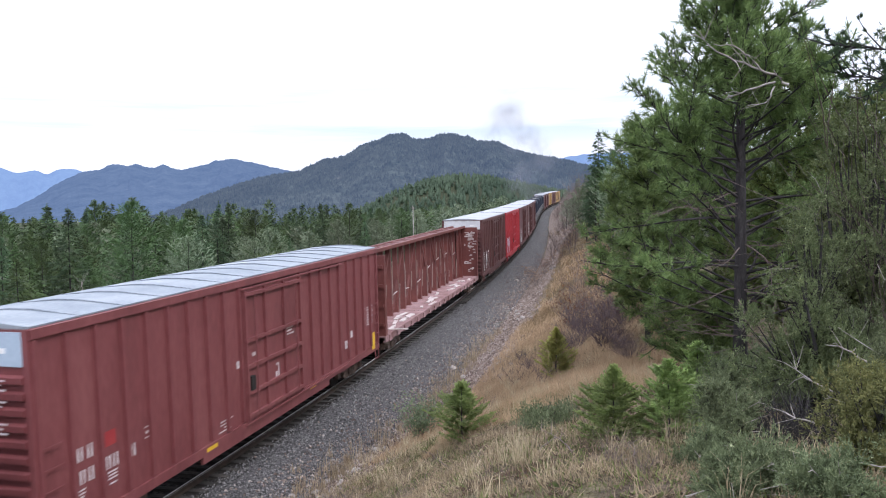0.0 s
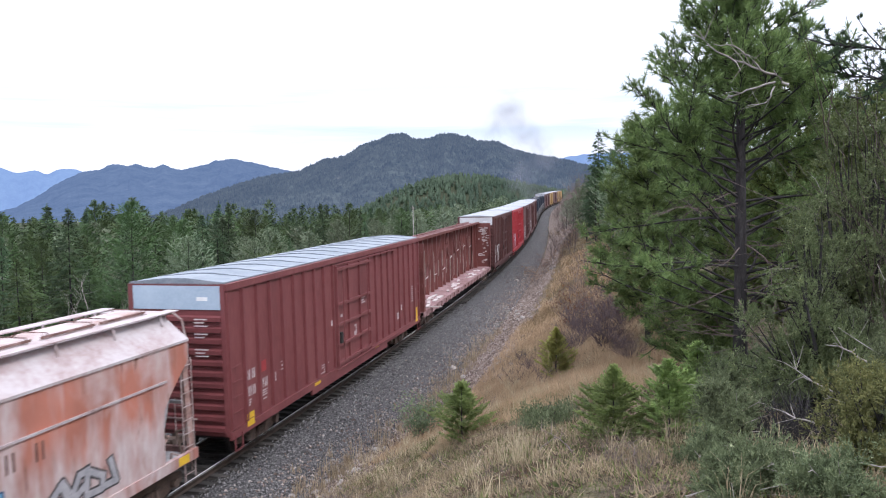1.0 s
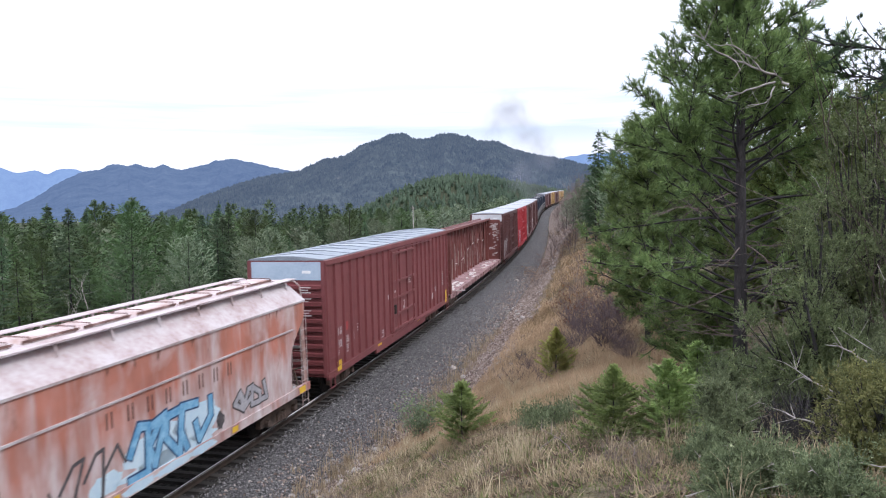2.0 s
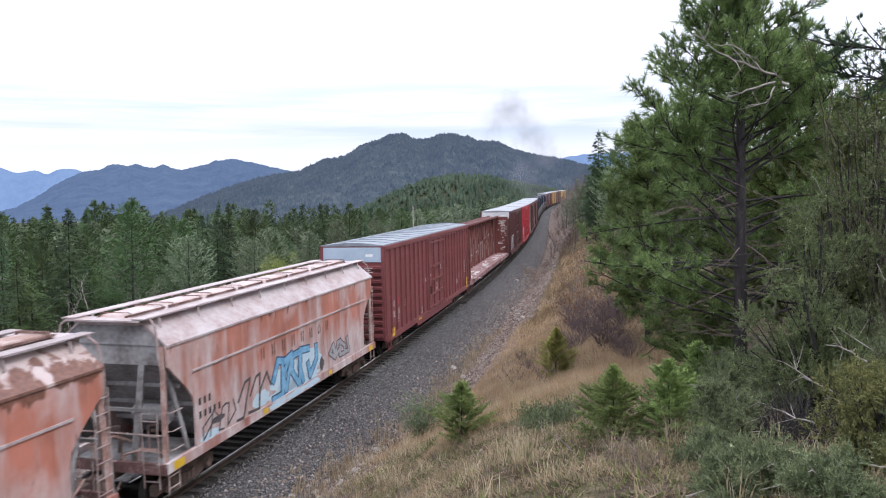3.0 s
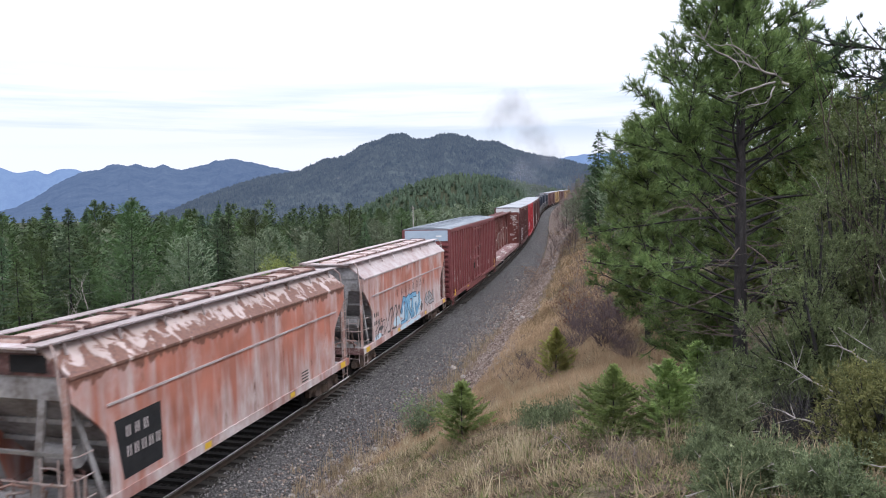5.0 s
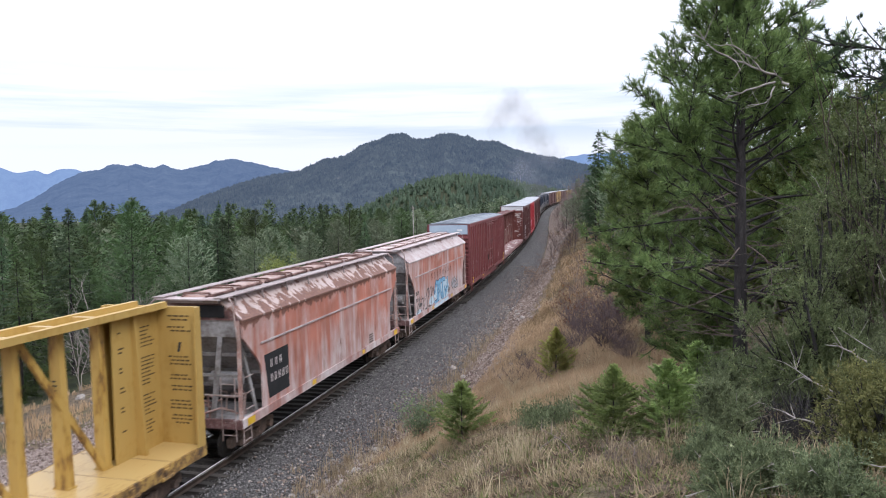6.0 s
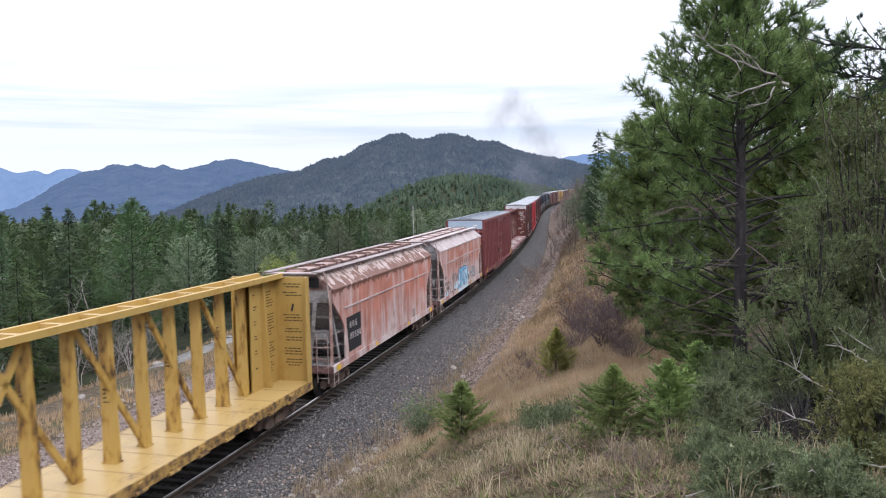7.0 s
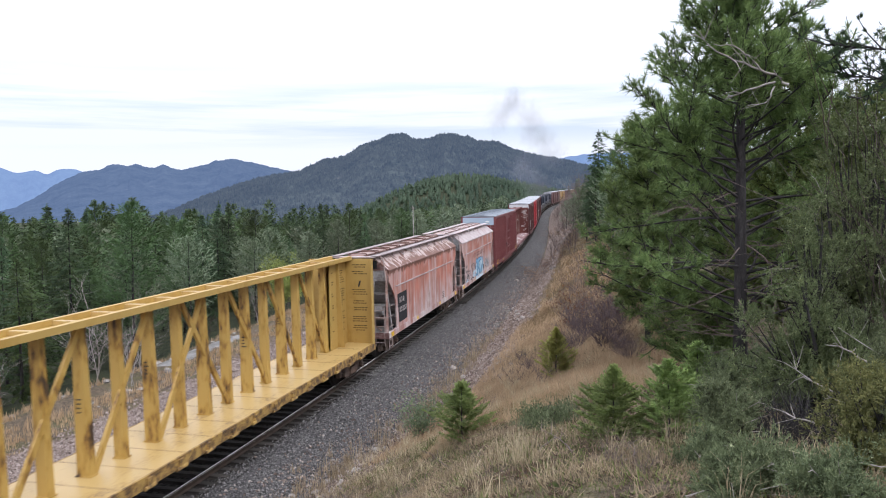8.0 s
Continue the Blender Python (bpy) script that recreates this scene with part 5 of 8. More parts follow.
        for sx in (-1, 1):
            if sg * sx > 0:
                ladder(l, sx * (hw - 0.02), sg * (hl - 0.3), 0.5, 3.5, 0.42, "y", 9, 0.013)
            else:
                ladder(l, sx * (hw - 0.02), sg * (hl - 0.3), 0.45, 1.0, 0.42, "y", 2, 0.015)
                for zz in (1.5, 1.95, 2.4):
                    l.rod([(sx * (hw - 0.03), sg * (hl - 0.12), zz), (sx * (hw - 0.02), sg * (hl - 0.3), zz - 0.05), (sx * (hw - 0.02), sg * (hl - 0.75), zz - 0.05), (sx * (hw - 0.06), sg * (hl - 0.8), zz - 0.1)], 0.014)
            l.rod([(sx * (hw - 0.1), sg * (hl - 0.12), 3.2), (sx * (hw - 0.12), sg * (hl - 0.05), 3.75), (sx * 1.3, sg * (hl - 0.1), z_roof - 0.1), (sx * 1.1, sg * (hl - 0.2), z_roof + 0.1)], 0.028)
            ladder(l, sx * (hw - 0.4), sg * (hl + 0.02), 0.6, 2.4, 0.42, "x", 5, 0.013)
        l.rod([(-hw, sg * (hl + 0.03), 1.9), (hw, sg * (hl + 0.03), 1.9)], 0.02)
        l.part("end_ladder", LADDER_GREY, car, "thin steel ladder and grab rails")
    # bottom bays
    for y in (-3.6, -1.2, 1.2, 3.6):
        g = Build()
        g.hexa([(-0.5, y - 0.35, 0.42), (0.5, y - 0.35, 0.42), (0.5, y + 0.35, 0.42), (-0.5, y + 0.35, 0.42), (-hw + 0.1, y - 1.18, z_sill), (hw - 0.1, y - 1.18, z_sill), (hw - 0.1, y + 1.18, z_sill), (-hw + 0.1, y + 1.18, z_sill)])
        g.part("discharge_bay", BLACK_STEEL, car)
    x = hw + 0.004
    if kind == 1:
        for i in range(8):      # the railway's name, as plain bars
            strokes(car, "name_bar", FADED_INK, x, -2.4 + i * 0.67, 2.79, 0.2, 0.36, 0.05)
        blob(car, "pale_spray", SPRAY_PALE, x - 0.001, [(-0.3, 1.36, 2.1, 0.2), (-0.9, 1.75, 1.2, 0.5), (0.7, 1.85, 1.0, 0.5), (-2.6, 1.5, 0.5, 0.25), (-5.3, 1.32, 0.5, 0.12)], 41)
        tag_strokes(car, x + 0.002, -1.85, 1.3, 3.1, 1.05, 5, SPRAY_NAVY, SPRAY_BLUE, "blue_graffiti", 4)
        tag_strokes(car, x + 0.002, -3.9, 1.3, 1.9, 0.95, 3, SPRAY_BLACK, None, "black_graffiti", 6)
        tag_strokes(car, x + 0.002, -5.6, 1.3, 1.6, 0.6, 4, SPRAY_BLACK, None, "black_graffiti", 9)
        tag_strokes(car, x + 0.002, 2.5, 1.5, 1.8, 0.5, 4, SPRAY_BLACK, SPRAY_GREY, "small_graffiti", 14)
        blob(car, "pale_spray", SPRAY_PALE, hw + 0.034, [(-1.6, z_sill + 0.07, 0.6, 0.11), (-0.3, z_sill + 0.07, 0.8, 0.11), (0.9, z_sill + 0.07, 0.6, 0.11)], 43)
        blob(car, "dark_spray", SPRAY_BLACK, x + 0.001, [(1.75, 1.55, 0.2, 0.25), (-4.9, 1.62, 0.35, 0.1)], 44)
        plates(car, "stencil_line", DARK_INK, [(-5.7 + 0.22 * k, 2.3 - 0.34 * j, 0.1, 0.18) for j in range(2) for k in range(3 + 2 * j)], x)
    else:
        Build().prism_x([(-5.78, 2.74), (-5.55, 1.4), (-4.2, 1.42), (-4.2, 2.76)][::-1], x, x + 0.003).part("number_panel", PANEL_BLACK, car, "black number panel on the side")
        for i in range(8):
            strokes(car, "number_bar", STENCIL, x + 0.004, (-5.35 + 0.3 * i) if i < 3 else (-5.35 + 0.25 * (i - 3)), 2.42 if i < 3 else 1.98, 0.13, 0.24, 0.035)
        p = Build()
        p.box(0.1, 0.95, -hl + 0.2, -hl + 0.236, z_side + 0.06, z_side + 0.4)
        p.part("number_panel", PANEL_BLACK, car, "black number panel on the end")
        plates(car, "stencil_line", DARK_INK, [(3.4, 1.6 - 0.1 * i, 0.5, 0.04) for i in range(4)], x)
    plates(car, "yellow_plate", YELLOW_DECAL, [(-hl + 0.45, z_sill + 0.075, 0.42, 0.2), (hl - 0.6, z_sill + 0.075, 0.42, 0.2), (-2.4, z_sill + 0.075, 0.3, 0.15), (2.4, z_sill + 0.075, 0.3, 0.15)], hw + 0.034)
    running_gear(car, hl, hl - 1.35)
    return car


MOVING.append((hopper("faded pink-orange covered hopper with blue graffiti", HOPPER_PALE, HOPPER_ROOF, 1), -8.7, 5.8))
MOVING.append((hopper("faded orange covered hopper with a peeling roof edge", HOPPER_SIDE, HOPPER_PEEL, 2), -24.65, 5.8))

FAR_BROWN = surface("far_brown_paint", [(0.065, 0.023, 0.022), (0.105, 0.037, 0.034)], scale=1.0, fine=8, rough=0.6, bump=0.03)
FAR_RED = surface("bright_red_paint", [(0.29, 0.022, 0.03), (0.39, 0.036, 0.045)], scale=1.0, fine=8, rough=0.55, bump=0.03)
FAR_PANEL = surface("white_end_panel", [(0.45, 0.45, 0.47), (0.62, 0.62, 0.64)], scale=0.8, fine=6, rough=0.5, bump=0.03)
WHITE_ROOF = surface("white_roof", [(0.24, 0.25, 0.275), (0.36, 0.37, 0.4)], scale=0.8, fine=6, rough=0.5, bump=0.03)
FAR_YELLOW = surface("far_yellow_paint", [(0.28, 0.17, 0.05), (0.38, 0.24, 0.08)], scale=1.0, fine=8, rough=0.6, bump=0.03)


def far_cars():
    pitch = 15.6
    specs = [(FAR_BROWN, "brown boxcar with a white roof and sprayed marks"), (FAR_RED, "bright red boxcar with a white roof"), (FAR_BROWN, "brown boxcar with a white roof"), (FAR_BROWN, "brown boxcar with a white roof"), (FAR_BROWN, "brown boxcar with a white roof")]
    for i, (paint, label) in enumerate(specs):
        car, hw, hl, z0 = boxcar(14.5, 2.95, 5.14, label, paint, WHITE_ROOF, FAR_PANEL, ribs=10, fine=i < 2, seams=False)
        if i < 4:
            graffiti(car, hw + 0.06, -hl + 0.6, 1.15, (1.0, 0.9, 1.1), 1.5, WHITE if i != 1 else SPRAY_PALE, "sprayed_mark", 30 + i)
        MOVING.append((car, 44.0 + 7.25 + i * pitch, 5.0))
    for i in range(5):
        car, hw, hl, z0 = boxcar(16.5, 2.95, 4.9, "pale-roofed boxcar far along the train", FAR_YELLOW if i in (2, 4) else FAR_BROWN, WHITE_ROOF, WHITE_ROOF, ribs=10, fine=False)
        MOVING.append((car, 210.5 + 8.25 + i * 17.8, 5.6))


far_cars()

LOCO_BLUE = surface("dark_blue_paint", [(0.01, 0.014, 0.026), (0.024, 0.031, 0.05)], scale=1.0, fine=8, rough=0.85, bump=0.03)


def locomotive(label):
    car = empty("locomotive", label, "locomotive", "helper locomotives in the train")
    hl = 10.3
    b = Build()
    b.prism_x([(-hl, 1.0), (hl, 1.0), (hl, 1.55), (-hl, 1.55)], -1.5, 1.5)
    b.part("frame", BLACK_STEEL, car)
    h = Build()
    h.prism_y([(-0.95, 1.55), (0.95, 1.55), (0.95, 4.2), (0.7, 4.5), (-0.7, 4.5), (-0.95, 4.2)], -hl + 1.2, hl - 4.4)
    h.prism_y([(-1.3, 3.6), (1.3, 3.6), (1.3, 4.55), (-1.3, 4.55)], -hl + 1.0, -hl + 4.2)
    h.part("hood", LOCO_BLUE, car, "dark blue engine hood")
    c = Build()
    c.prism_y([(-1.5, 1.55), (1.5, 1.55), (1.5, 4.1), (1.2, 4.6), (-1.2, 4.6), (-1.5, 4.1)], hl - 4.4, hl - 2.2)
    c.prism_y([(-0.9, 1.55), (0.9, 1.55), (0.9, 3.0), (-0.9, 3.0)], hl - 2.2, hl - 0.9)
    c.part("cab", LOCO_BLUE, car)
    f = Build()
    for i in range(3):
        y = -hl + 2.0 + i * 1.0
        f.tube((0, y, 4.55), (0, y, 4.72), 0.5, n=12)
    f.part("roof_fans", GREY_STEEL, car)
    r = Build()
    for sx in (-1, 1):
        pts = [(sx * 1.48, -hl + 0.2 + i * 1.55, 1.55) for i in range(14)]
        for p in pts:
            r.tube(p, (p[0], p[1], 2.6), 0.02, n=4)
        r.rod([(sx * 1.48, -hl + 0.2, 2.6), (sx * 1.48, hl - 0.3, 2.6)], 0.02, 4)
    r.part("handrail", GREY_STEEL, car, "grey handrails")
    t = Build()
    t.prism_y([(-1.2, 0.4), (1.2, 0.4), (1.4, 1.0), (-1.4, 1.0)], -2.6, 2.6)
    t.part("fuel_tank", BLACK_STEEL, car)
    running_gear(car, hl, hl - 3.0)
    return car


for i in range(4):
    MOVING.append((locomotive("dark blue helper locomotive with grey handrails"), 122.6 + 10.3 + i * 21.9, 7.3))


def car_pose(s, half):
    a, b = on_track(s - half), on_track(s + half)
    y = (b - a).normalized()
    x = y.cross(Vector((0, 0, 1))).normalized()
    z = x.cross(y)
    m = Matrix((x, y, z)).transposed().to_4x4()
    m.translation = (a + b) / 2
    return m
# ================= plants =================
BARK = surface("grey_brown_bark", [(0.012, 0.01, 0.0105), (0.03, 0.026, 0.027), (0.065, 0.056, 0.057)], scale=3, fine=22, rough=0.95, bump=0.6, stretch=(3, 3, 0.6))
DEAD_WOOD = surface("bleached_dead_wood", [(0.2, 0.17, 0.155), (0.4, 0.37, 0.35)], scale=3, fine=22, rough=0.9, bump=0.2)
TWIG = surface("grey_twigs", [(0.09, 0.065, 0.06), (0.19, 0.145, 0.13)], scale=3, fine=22, rough=0.9, bump=0.1)
BRUSH = surface("grey_brown_brush", [(0.1, 0.075, 0.07), (0.23, 0.18, 0.165)], scale=3, fine=22, rough=0.9, bump=0.1)
VIOLET_TWIG = surface("violet_grey_twigs", [(0.075, 0.052, 0.055), (0.16, 0.115, 0.115)], scale=3, fine=22, rough=0.9, bump=0.1)
PINE_GREEN = leafy("pine_needles", (0.055, 0.09, 0.036), (0.26, 0.355, 0.128), (0.47, 0.56, 0.22), through=0.34, per=0.06, clump=3.6)
PINE_BRIGHT = leafy("bright_pine_needles", (0.07, 0.095, 0.0309), (0.26, 0.32, 0.105), (0.43, 0.46, 0.177), through=0.4, per=0.03, clump=1.6)
FIR_GOLD = leafy("golden_fir_needles", (0.26, 0.26, 0.08), (0.55, 0.53, 0.17), (0.75, 0.65, 0.25), through=0.5, per=0.0, clump=5.0)
FIR_GREEN = leafy("young_fir_needles", (0.14, 0.21, 0.075), (0.38, 0.48, 0.165), (0.54, 0.6, 0.25), through=0.45, per=0.06, clump=5.0)
FIR_GREY = leafy("grey_green_needles", (0.08, 0.105, 0.06), (0.19, 0.23, 0.13), (0.28, 0.29, 0.18), through=0.35, clump=5.0)
JUNIPER = leafy("juniper_scales", (0.0297, 0.0424, 0.0223), (0.217, 0.254, 0.134), (0.509, 0.53, 0.335), through=0.15, per=0.08, clump=13.0, share=0.72)
# juniper green lifted, to make up for the shade over these trees
JUNIPER_LIFTED = leafy("lifted_juniper_scales", (0.03, 0.043, 0.021), (0.24, 0.29, 0.135), (0.5, 0.54, 0.3), through=0.22, per=0.08, clump=9.0, share=0.7)
JUNIPER_OLIVE = leafy("olive_juniper_scales", (0.04, 0.046, 0.0172), (0.25, 0.25, 0.0978), (0.46, 0.35, 0.149), through=0.28, clump=13.0, share=0.7, per=0.0)
WOOD_DARK = leafy("forest_spruce", (0.044, 0.074, 0.041), (0.088, 0.138, 0.064), (0.115, 0.175, 0.068), per=0.15, clump=0.6, share=0.75)
WOOD_GREEN = leafy("forest_fir", (0.055, 0.09, 0.037), (0.115, 0.175, 0.066), (0.16, 0.225, 0.085), per=0.15, clump=0.6, share=0.75)
WOOD_PALE = leafy("forest_pine", (0.123, 0.162, 0.101), (0.252, 0.302, 0.19), (0.336, 0.386, 0.246), per=0.12, clump=0.6, share=0.75)
ASPEN = leafy("yellowing_leaves", (0.19, 0.23, 0.07), (0.34, 0.39, 0.115), (0.48, 0.48, 0.16), clump=1.2, per=0.0)
# greyed green, with distance haze mixed into the leaf colour
WOOD_HILL = leafy("hazed_hill_conifers", (0.048, 0.076, 0.052), (0.095, 0.138, 0.086), (0.125, 0.168, 0.102), per=0.05, clump=0.03, share=0.8)
DRY_LEAF = leafy("dry_brown_leaves", (0.12, 0.07, 0.035), (0.3, 0.17, 0.08), (0.36, 0.2, 0.09))


def tri_cloud(base, way, length, width, rng, flat=0.0):
    """One slim triangle from each base point along its way."""
    n = len(base)
    way = way / (np.linalg.norm(way, axis=1, keepdims=True) + 1e-9)
    side = np.cross(way, rng.normal(size=(n, 3)) + np.array([0, 0, flat]))
    side /= np.linalg.norm(side, axis=1, keepdims=True) + 1e-9
    L = np.broadcast_to(np.asarray(length, float), (n,))[:, None]
    W = np.broadcast_to(np.asarray(width, float), (n,))[:, None]
    v = np.stack([base - side * W / 2, base + side * W / 2, base + way * L], 1).reshape(-1, 3)
    return v, np.arange(n * 3).reshape(-1, 3)


def tubes(paths, n=5):
    """Tapered limbs: each path is a list of (point, radius)."""
    V, F = [], []
    for path in paths:
        k = len(V)
        for i, (p, r) in enumerate(path):
            p = Vector(p)
            q = Vector(path[min(i + 1, len(path) - 1)][0]) - Vector(path[max(i - 1, 0)][0])
            u = q.orthogonal().normalized() if q.length > 0 else Vector((1, 0, 0))
            w = q.normalized().cross(u)
            V += [tuple(p + (u * math.cos(6.2832 * j / n) + w * math.sin(6.2832 * j / n)) * r) for j in range(n)]
        for i in range(len(path) - 1):
            for j in range(n):
                F.append((k + i * n + j, k + i * n + (j + 1) % n, k + (i + 1) * n + (j + 1) % n, k + (i + 1) * n + j))
    return V, F


def raw_mesh(name, v, f, material, parent, smooth_faces=False):
    ob = mesh_object(name, v.tolist() if hasattr(v, "tolist") else v, f.tolist() if hasattr(f, "tolist") else f, material, parent, smooth_faces=smooth_faces)
    return ob if name == "trunk" or name == "limb" else tagged(ob, kind="stuff")


def trunk_path(h, r, rnd, lean=0.02, n=9):
    x = y = 0.0
    out = []
    for i in range(n):
        t = i / (n - 1)
        out.append(((x, y, h * t - 0.15), r * (1 - t) ** 0.8 * (1.25 if i == 0 else 1) + 0.004))
        x += rnd.gauss(0, lean) * h / n
        y += rnd.gauss(0, lean) * h / n
    return out


def along(path, z):
    zs = [p[0][2] for p in path]
    return np.array([np.interp(z, zs, [p[0][k] for p in path]) for k in range(3)])


def conifer(name, label, h, r, seed, green, levels=26, per=7, leaf=0.32, leaf_w=0.12, fill=14, low=0.08, power=0.8, droop=-0.15, lift=0.25, thick=0.12, ragged=0.35, group="", bare=0.0, dead=False, limb=True, top_fill=3, flat=0.0, hang=0.1):
    """Spire tree: whorls of branches, each carrying sprays of foliage."""
    rnd, rng = random.Random(seed), np.random.default_rng(seed)
    tree = empty(name, label, "tree", group)
    tp = trunk_path(h, thick, rnd)
    V, F = tubes([tp], 7)
    raw_mesh("trunk", V, F, DEAD_WOOD if dead else BARK, tree, True)
    limbs, base, way, size, g = [], [], [], [], min(1.0, h / 7.0)
    for i in range(levels):
        t = (i + rnd.random()) / levels
        z = h * (low + (0.985 - low) * t)
        for k in range(per if t < 0.85 else max(3, per - 2)):
            if rnd.random() < bare * 0.3:
                continue
            az = rnd.uniform(0, 6.283)
            L = r * (1 - t) ** power * rnd.uniform(1 - ragged, 1.08) + 0.07 * r
            d = np.array([math.cos(az), math.sin(az), rnd.uniform(droop, lift) * (0.6 + t)])
            p0 = along(tp, z)
            p1 = p0 + d * L * 0.55
            p2 = p0 + d * L + np.array([0, 0, lift * 0.35 * L])
            if limb:
                limbs.append([(p0, (0.012 + 0.014 * L) * g), (p1, (0.008 + 0.007 * L) * g), (p2, 0.004 * g)])
            n = max(top_fill, int(fill * L / r))
            s = rng.uniform(0.18, 1.02, n) ** 0.75
            pts = p0 + (p2 - p0) * s[:, None]
            side = np.cross(d, [0, 0, 1.0])
            side /= np.linalg.norm(side)
            sg = rng.choice([-1, 1], n)
            off = rng.uniform(0, 0.3, n) * L * (1.15 - s)
            pts = pts + side * (sg * off)[:, None] + rng.normal(0, 0.03 * r, (n, 3))
            w = d * 0.8 + side * (sg * rng.uniform(0.2, 1.0, n))[:, None] + rng.normal(0, 0.28, (n, 3)) + np.array([0, 0, hang])
            base.append(pts)
            way.append(w)
            size.append(rng.uniform(0.6, 1.25, n) * (0.55 + 0.45 * min(1.0, L / r)))
    if limbs and limb:
        V, F = tubes(limbs, 3)
        raw_mesh("branchwork", V, F, DEAD_WOOD if dead else BARK, tree)
    if not dead:
        base, way, size = np.concatenate(base), np.concatenate(way), np.concatenate(size)
        v, f = tri_cloud(base, way, leaf * size, leaf_w * size, rng, flat)
        raw_mesh("crown", v, f, green, tree)
    return tree


def tufted(tips, ways, rng, needles, length, width, cone=1.05):
    """Needle brushes at the twig ends."""
    n = len(tips)
    b = np.repeat(tips, needles, 0) - np.repeat(ways, needles, 0) * rng.uniform(0, 0.5, (n * needles, 1)) * length
    w = np.repeat(ways, needles, 0) + rng.normal(0, cone * 0.55, (n * needles, 3))
    return tri_cloud(b, w, length * rng.uniform(0.7, 1.2, n * needles), width, rng)


def pine(name, label, h, r, seed, green, limbs_n=46, twigs=16, needles=16, needle=0.2, needle_w=0.011, low=0.12, thick=0.15, group="", lean=0.012, sides=None, open_low=0.3, up=0.45, rise=0.0, stout=1.0, even=0.78, bend=0.16, bare=0, shape=(0.55, 0.85, 1.0, 0.85, 0.5, 0.12)):
    """Long-needled pine: spreading limbs that fork into twigs with needle brushes."""
    rnd, rng = random.Random(seed), np.random.default_rng(seed)
    tree = empty(name, label, "tree", group)
    tp = trunk_path(h, thick, rnd, lean, 12)
    V, F = tubes([tp], 10)
    raw_mesh("trunk", V, F, BARK, tree, True)
    paths, tips, ways = [], [], []
    for i in range(limbs_n):
        t = (i + rnd.random()) / limbs_n
        z = h * (low + (0.97 - low) * t)
        az = i * 2.4 + rnd.uniform(-0.5, 0.5)
        # fewer limbs on the open side
        if sides and t < sides[2] and abs((az - sides[0] + math.pi) % (2 * math.pi) - math.pi) < sides[1] and rnd.random() < 0.92:
            continue
        L = r * float(np.interp(t, [0, 0.15, 0.35, 0.6, 0.85, 1.0], shape)) * rnd.uniform(even, 1.03) + 0.1
        d = Vector((math.cos(az), math.sin(az), rnd.uniform(-0.15, 0.25) + rise + up * t))
        p = Vector(along(tp, z))
        path, q = [(p.copy(), (0.010 + 0.010 * L) * stout)], p.copy()
        m = 5
        for k in range(m):
            d = (d + Vector((rnd.gauss(0, bend), rnd.gauss(0, bend), rnd.gauss(0.06, bend * 0.65)))).normalized()
            q = q + d * L / m
            path.append((q.copy(), (0.010 + 0.010 * L) * stout * (1 - (k + 1) / m * 0.8)))
        LV, LF = tubes([path], 5)
        raw_mesh("limb", LV, LF, BARK, tree, True)
        nt = max(4, int(twigs * (0.4 + 0.6 * L / r) * (0.5 if sides and t < 0.25 else 1.0)))
        for j in range(nt):
            s = rnd.uniform(open_low if L > 0.62 * r else 0.08, 1.0)
            k = min(m - 1, int(s * m))
            a = path[k][0].lerp(path[k + 1][0], s * m - k)
            e = (path[k + 1][0] - path[k][0]).normalized()
            e = (e * 0.7 + Vector((rnd.gauss(0, 0.7), rnd.gauss(0, 0.7), rnd.gauss(0.25, 0.4)))).normalized()
            l = rnd.uniform(0.1, 0.36) * (0.5 + 0.16 * r)
            b = a + e * l
            c = b + (e + Vector((0, 0, 0.35))).normalized() * l * 0.5
            paths.append([(a, 0.010), (b, 0.006), (c, 0.004)])
            tips += [tuple(b), tuple(c)]
            ways += [tuple(e), tuple((e + Vector((0, 0, 0.5))).normalized())]
            if rnd.random() < 0.6:
                e2 = (e + Vector((rnd.gauss(0, 0.8), rnd.gauss(0, 0.8), rnd.gauss(0.1, 0.4)))).normalized()
                tips.append(tuple(b + e2 * l * 0.5))
                ways.append(tuple(e2))
    dry = []
    for i in range(bare):
        # dead needleless limbs, drooping below the living crown
        az, z = i * 2.4 + rnd.uniform(-0.4, 0.4), h * rnd.uniform(0.04, 0.36)
        d = Vector((math.cos(az), math.sin(az), rnd.uniform(-0.3, 0.25)))
        L, q = r * rnd.uniform(0.35, 0.85), Vector(along(tp, z))
        path = [(q.copy(), 0.016)]
        for k in range(6):
            d = (d + Vector((rnd.gauss(0, 0.2), rnd.gauss(0, 0.2), rnd.gauss(-0.01, 0.14)))).normalized()
            q = q + d * L / 6
            path.append((q.copy(), 0.016 * (1 - (k + 1) / 7)))
            for _ in range(2 if k > 0 else 0):
                e = (d + Vector((rnd.gauss(0, 0.7), rnd.gauss(0, 0.7), rnd.gauss(0, 0.5)))).normalized()
                l = L * rnd.uniform(0.08, 0.28)
                g = (e + Vector((rnd.gauss(0, 0.4), rnd.gauss(0, 0.4), rnd.gauss(0, 0.3)))).normalized()
                dry.append([(q.copy(), 0.006), (q + e * l, 0.004), (q + e * l + g * l * 0.7, 0.002)])
        dry.append(path)
    if dry:
        V, F = tubes(dry, 4)
        raw_mesh("deadwood", V, F, TWIG, tree)
    V, F = tubes(paths, 3)
    raw_mesh("twigwork", V, F, BARK, tree)
    v, f = tufted(np.array(tips), np.array(ways), rng, needles, needle, needle_w)
    raw_mesh("crown", v, f, green, tree)
    return tree


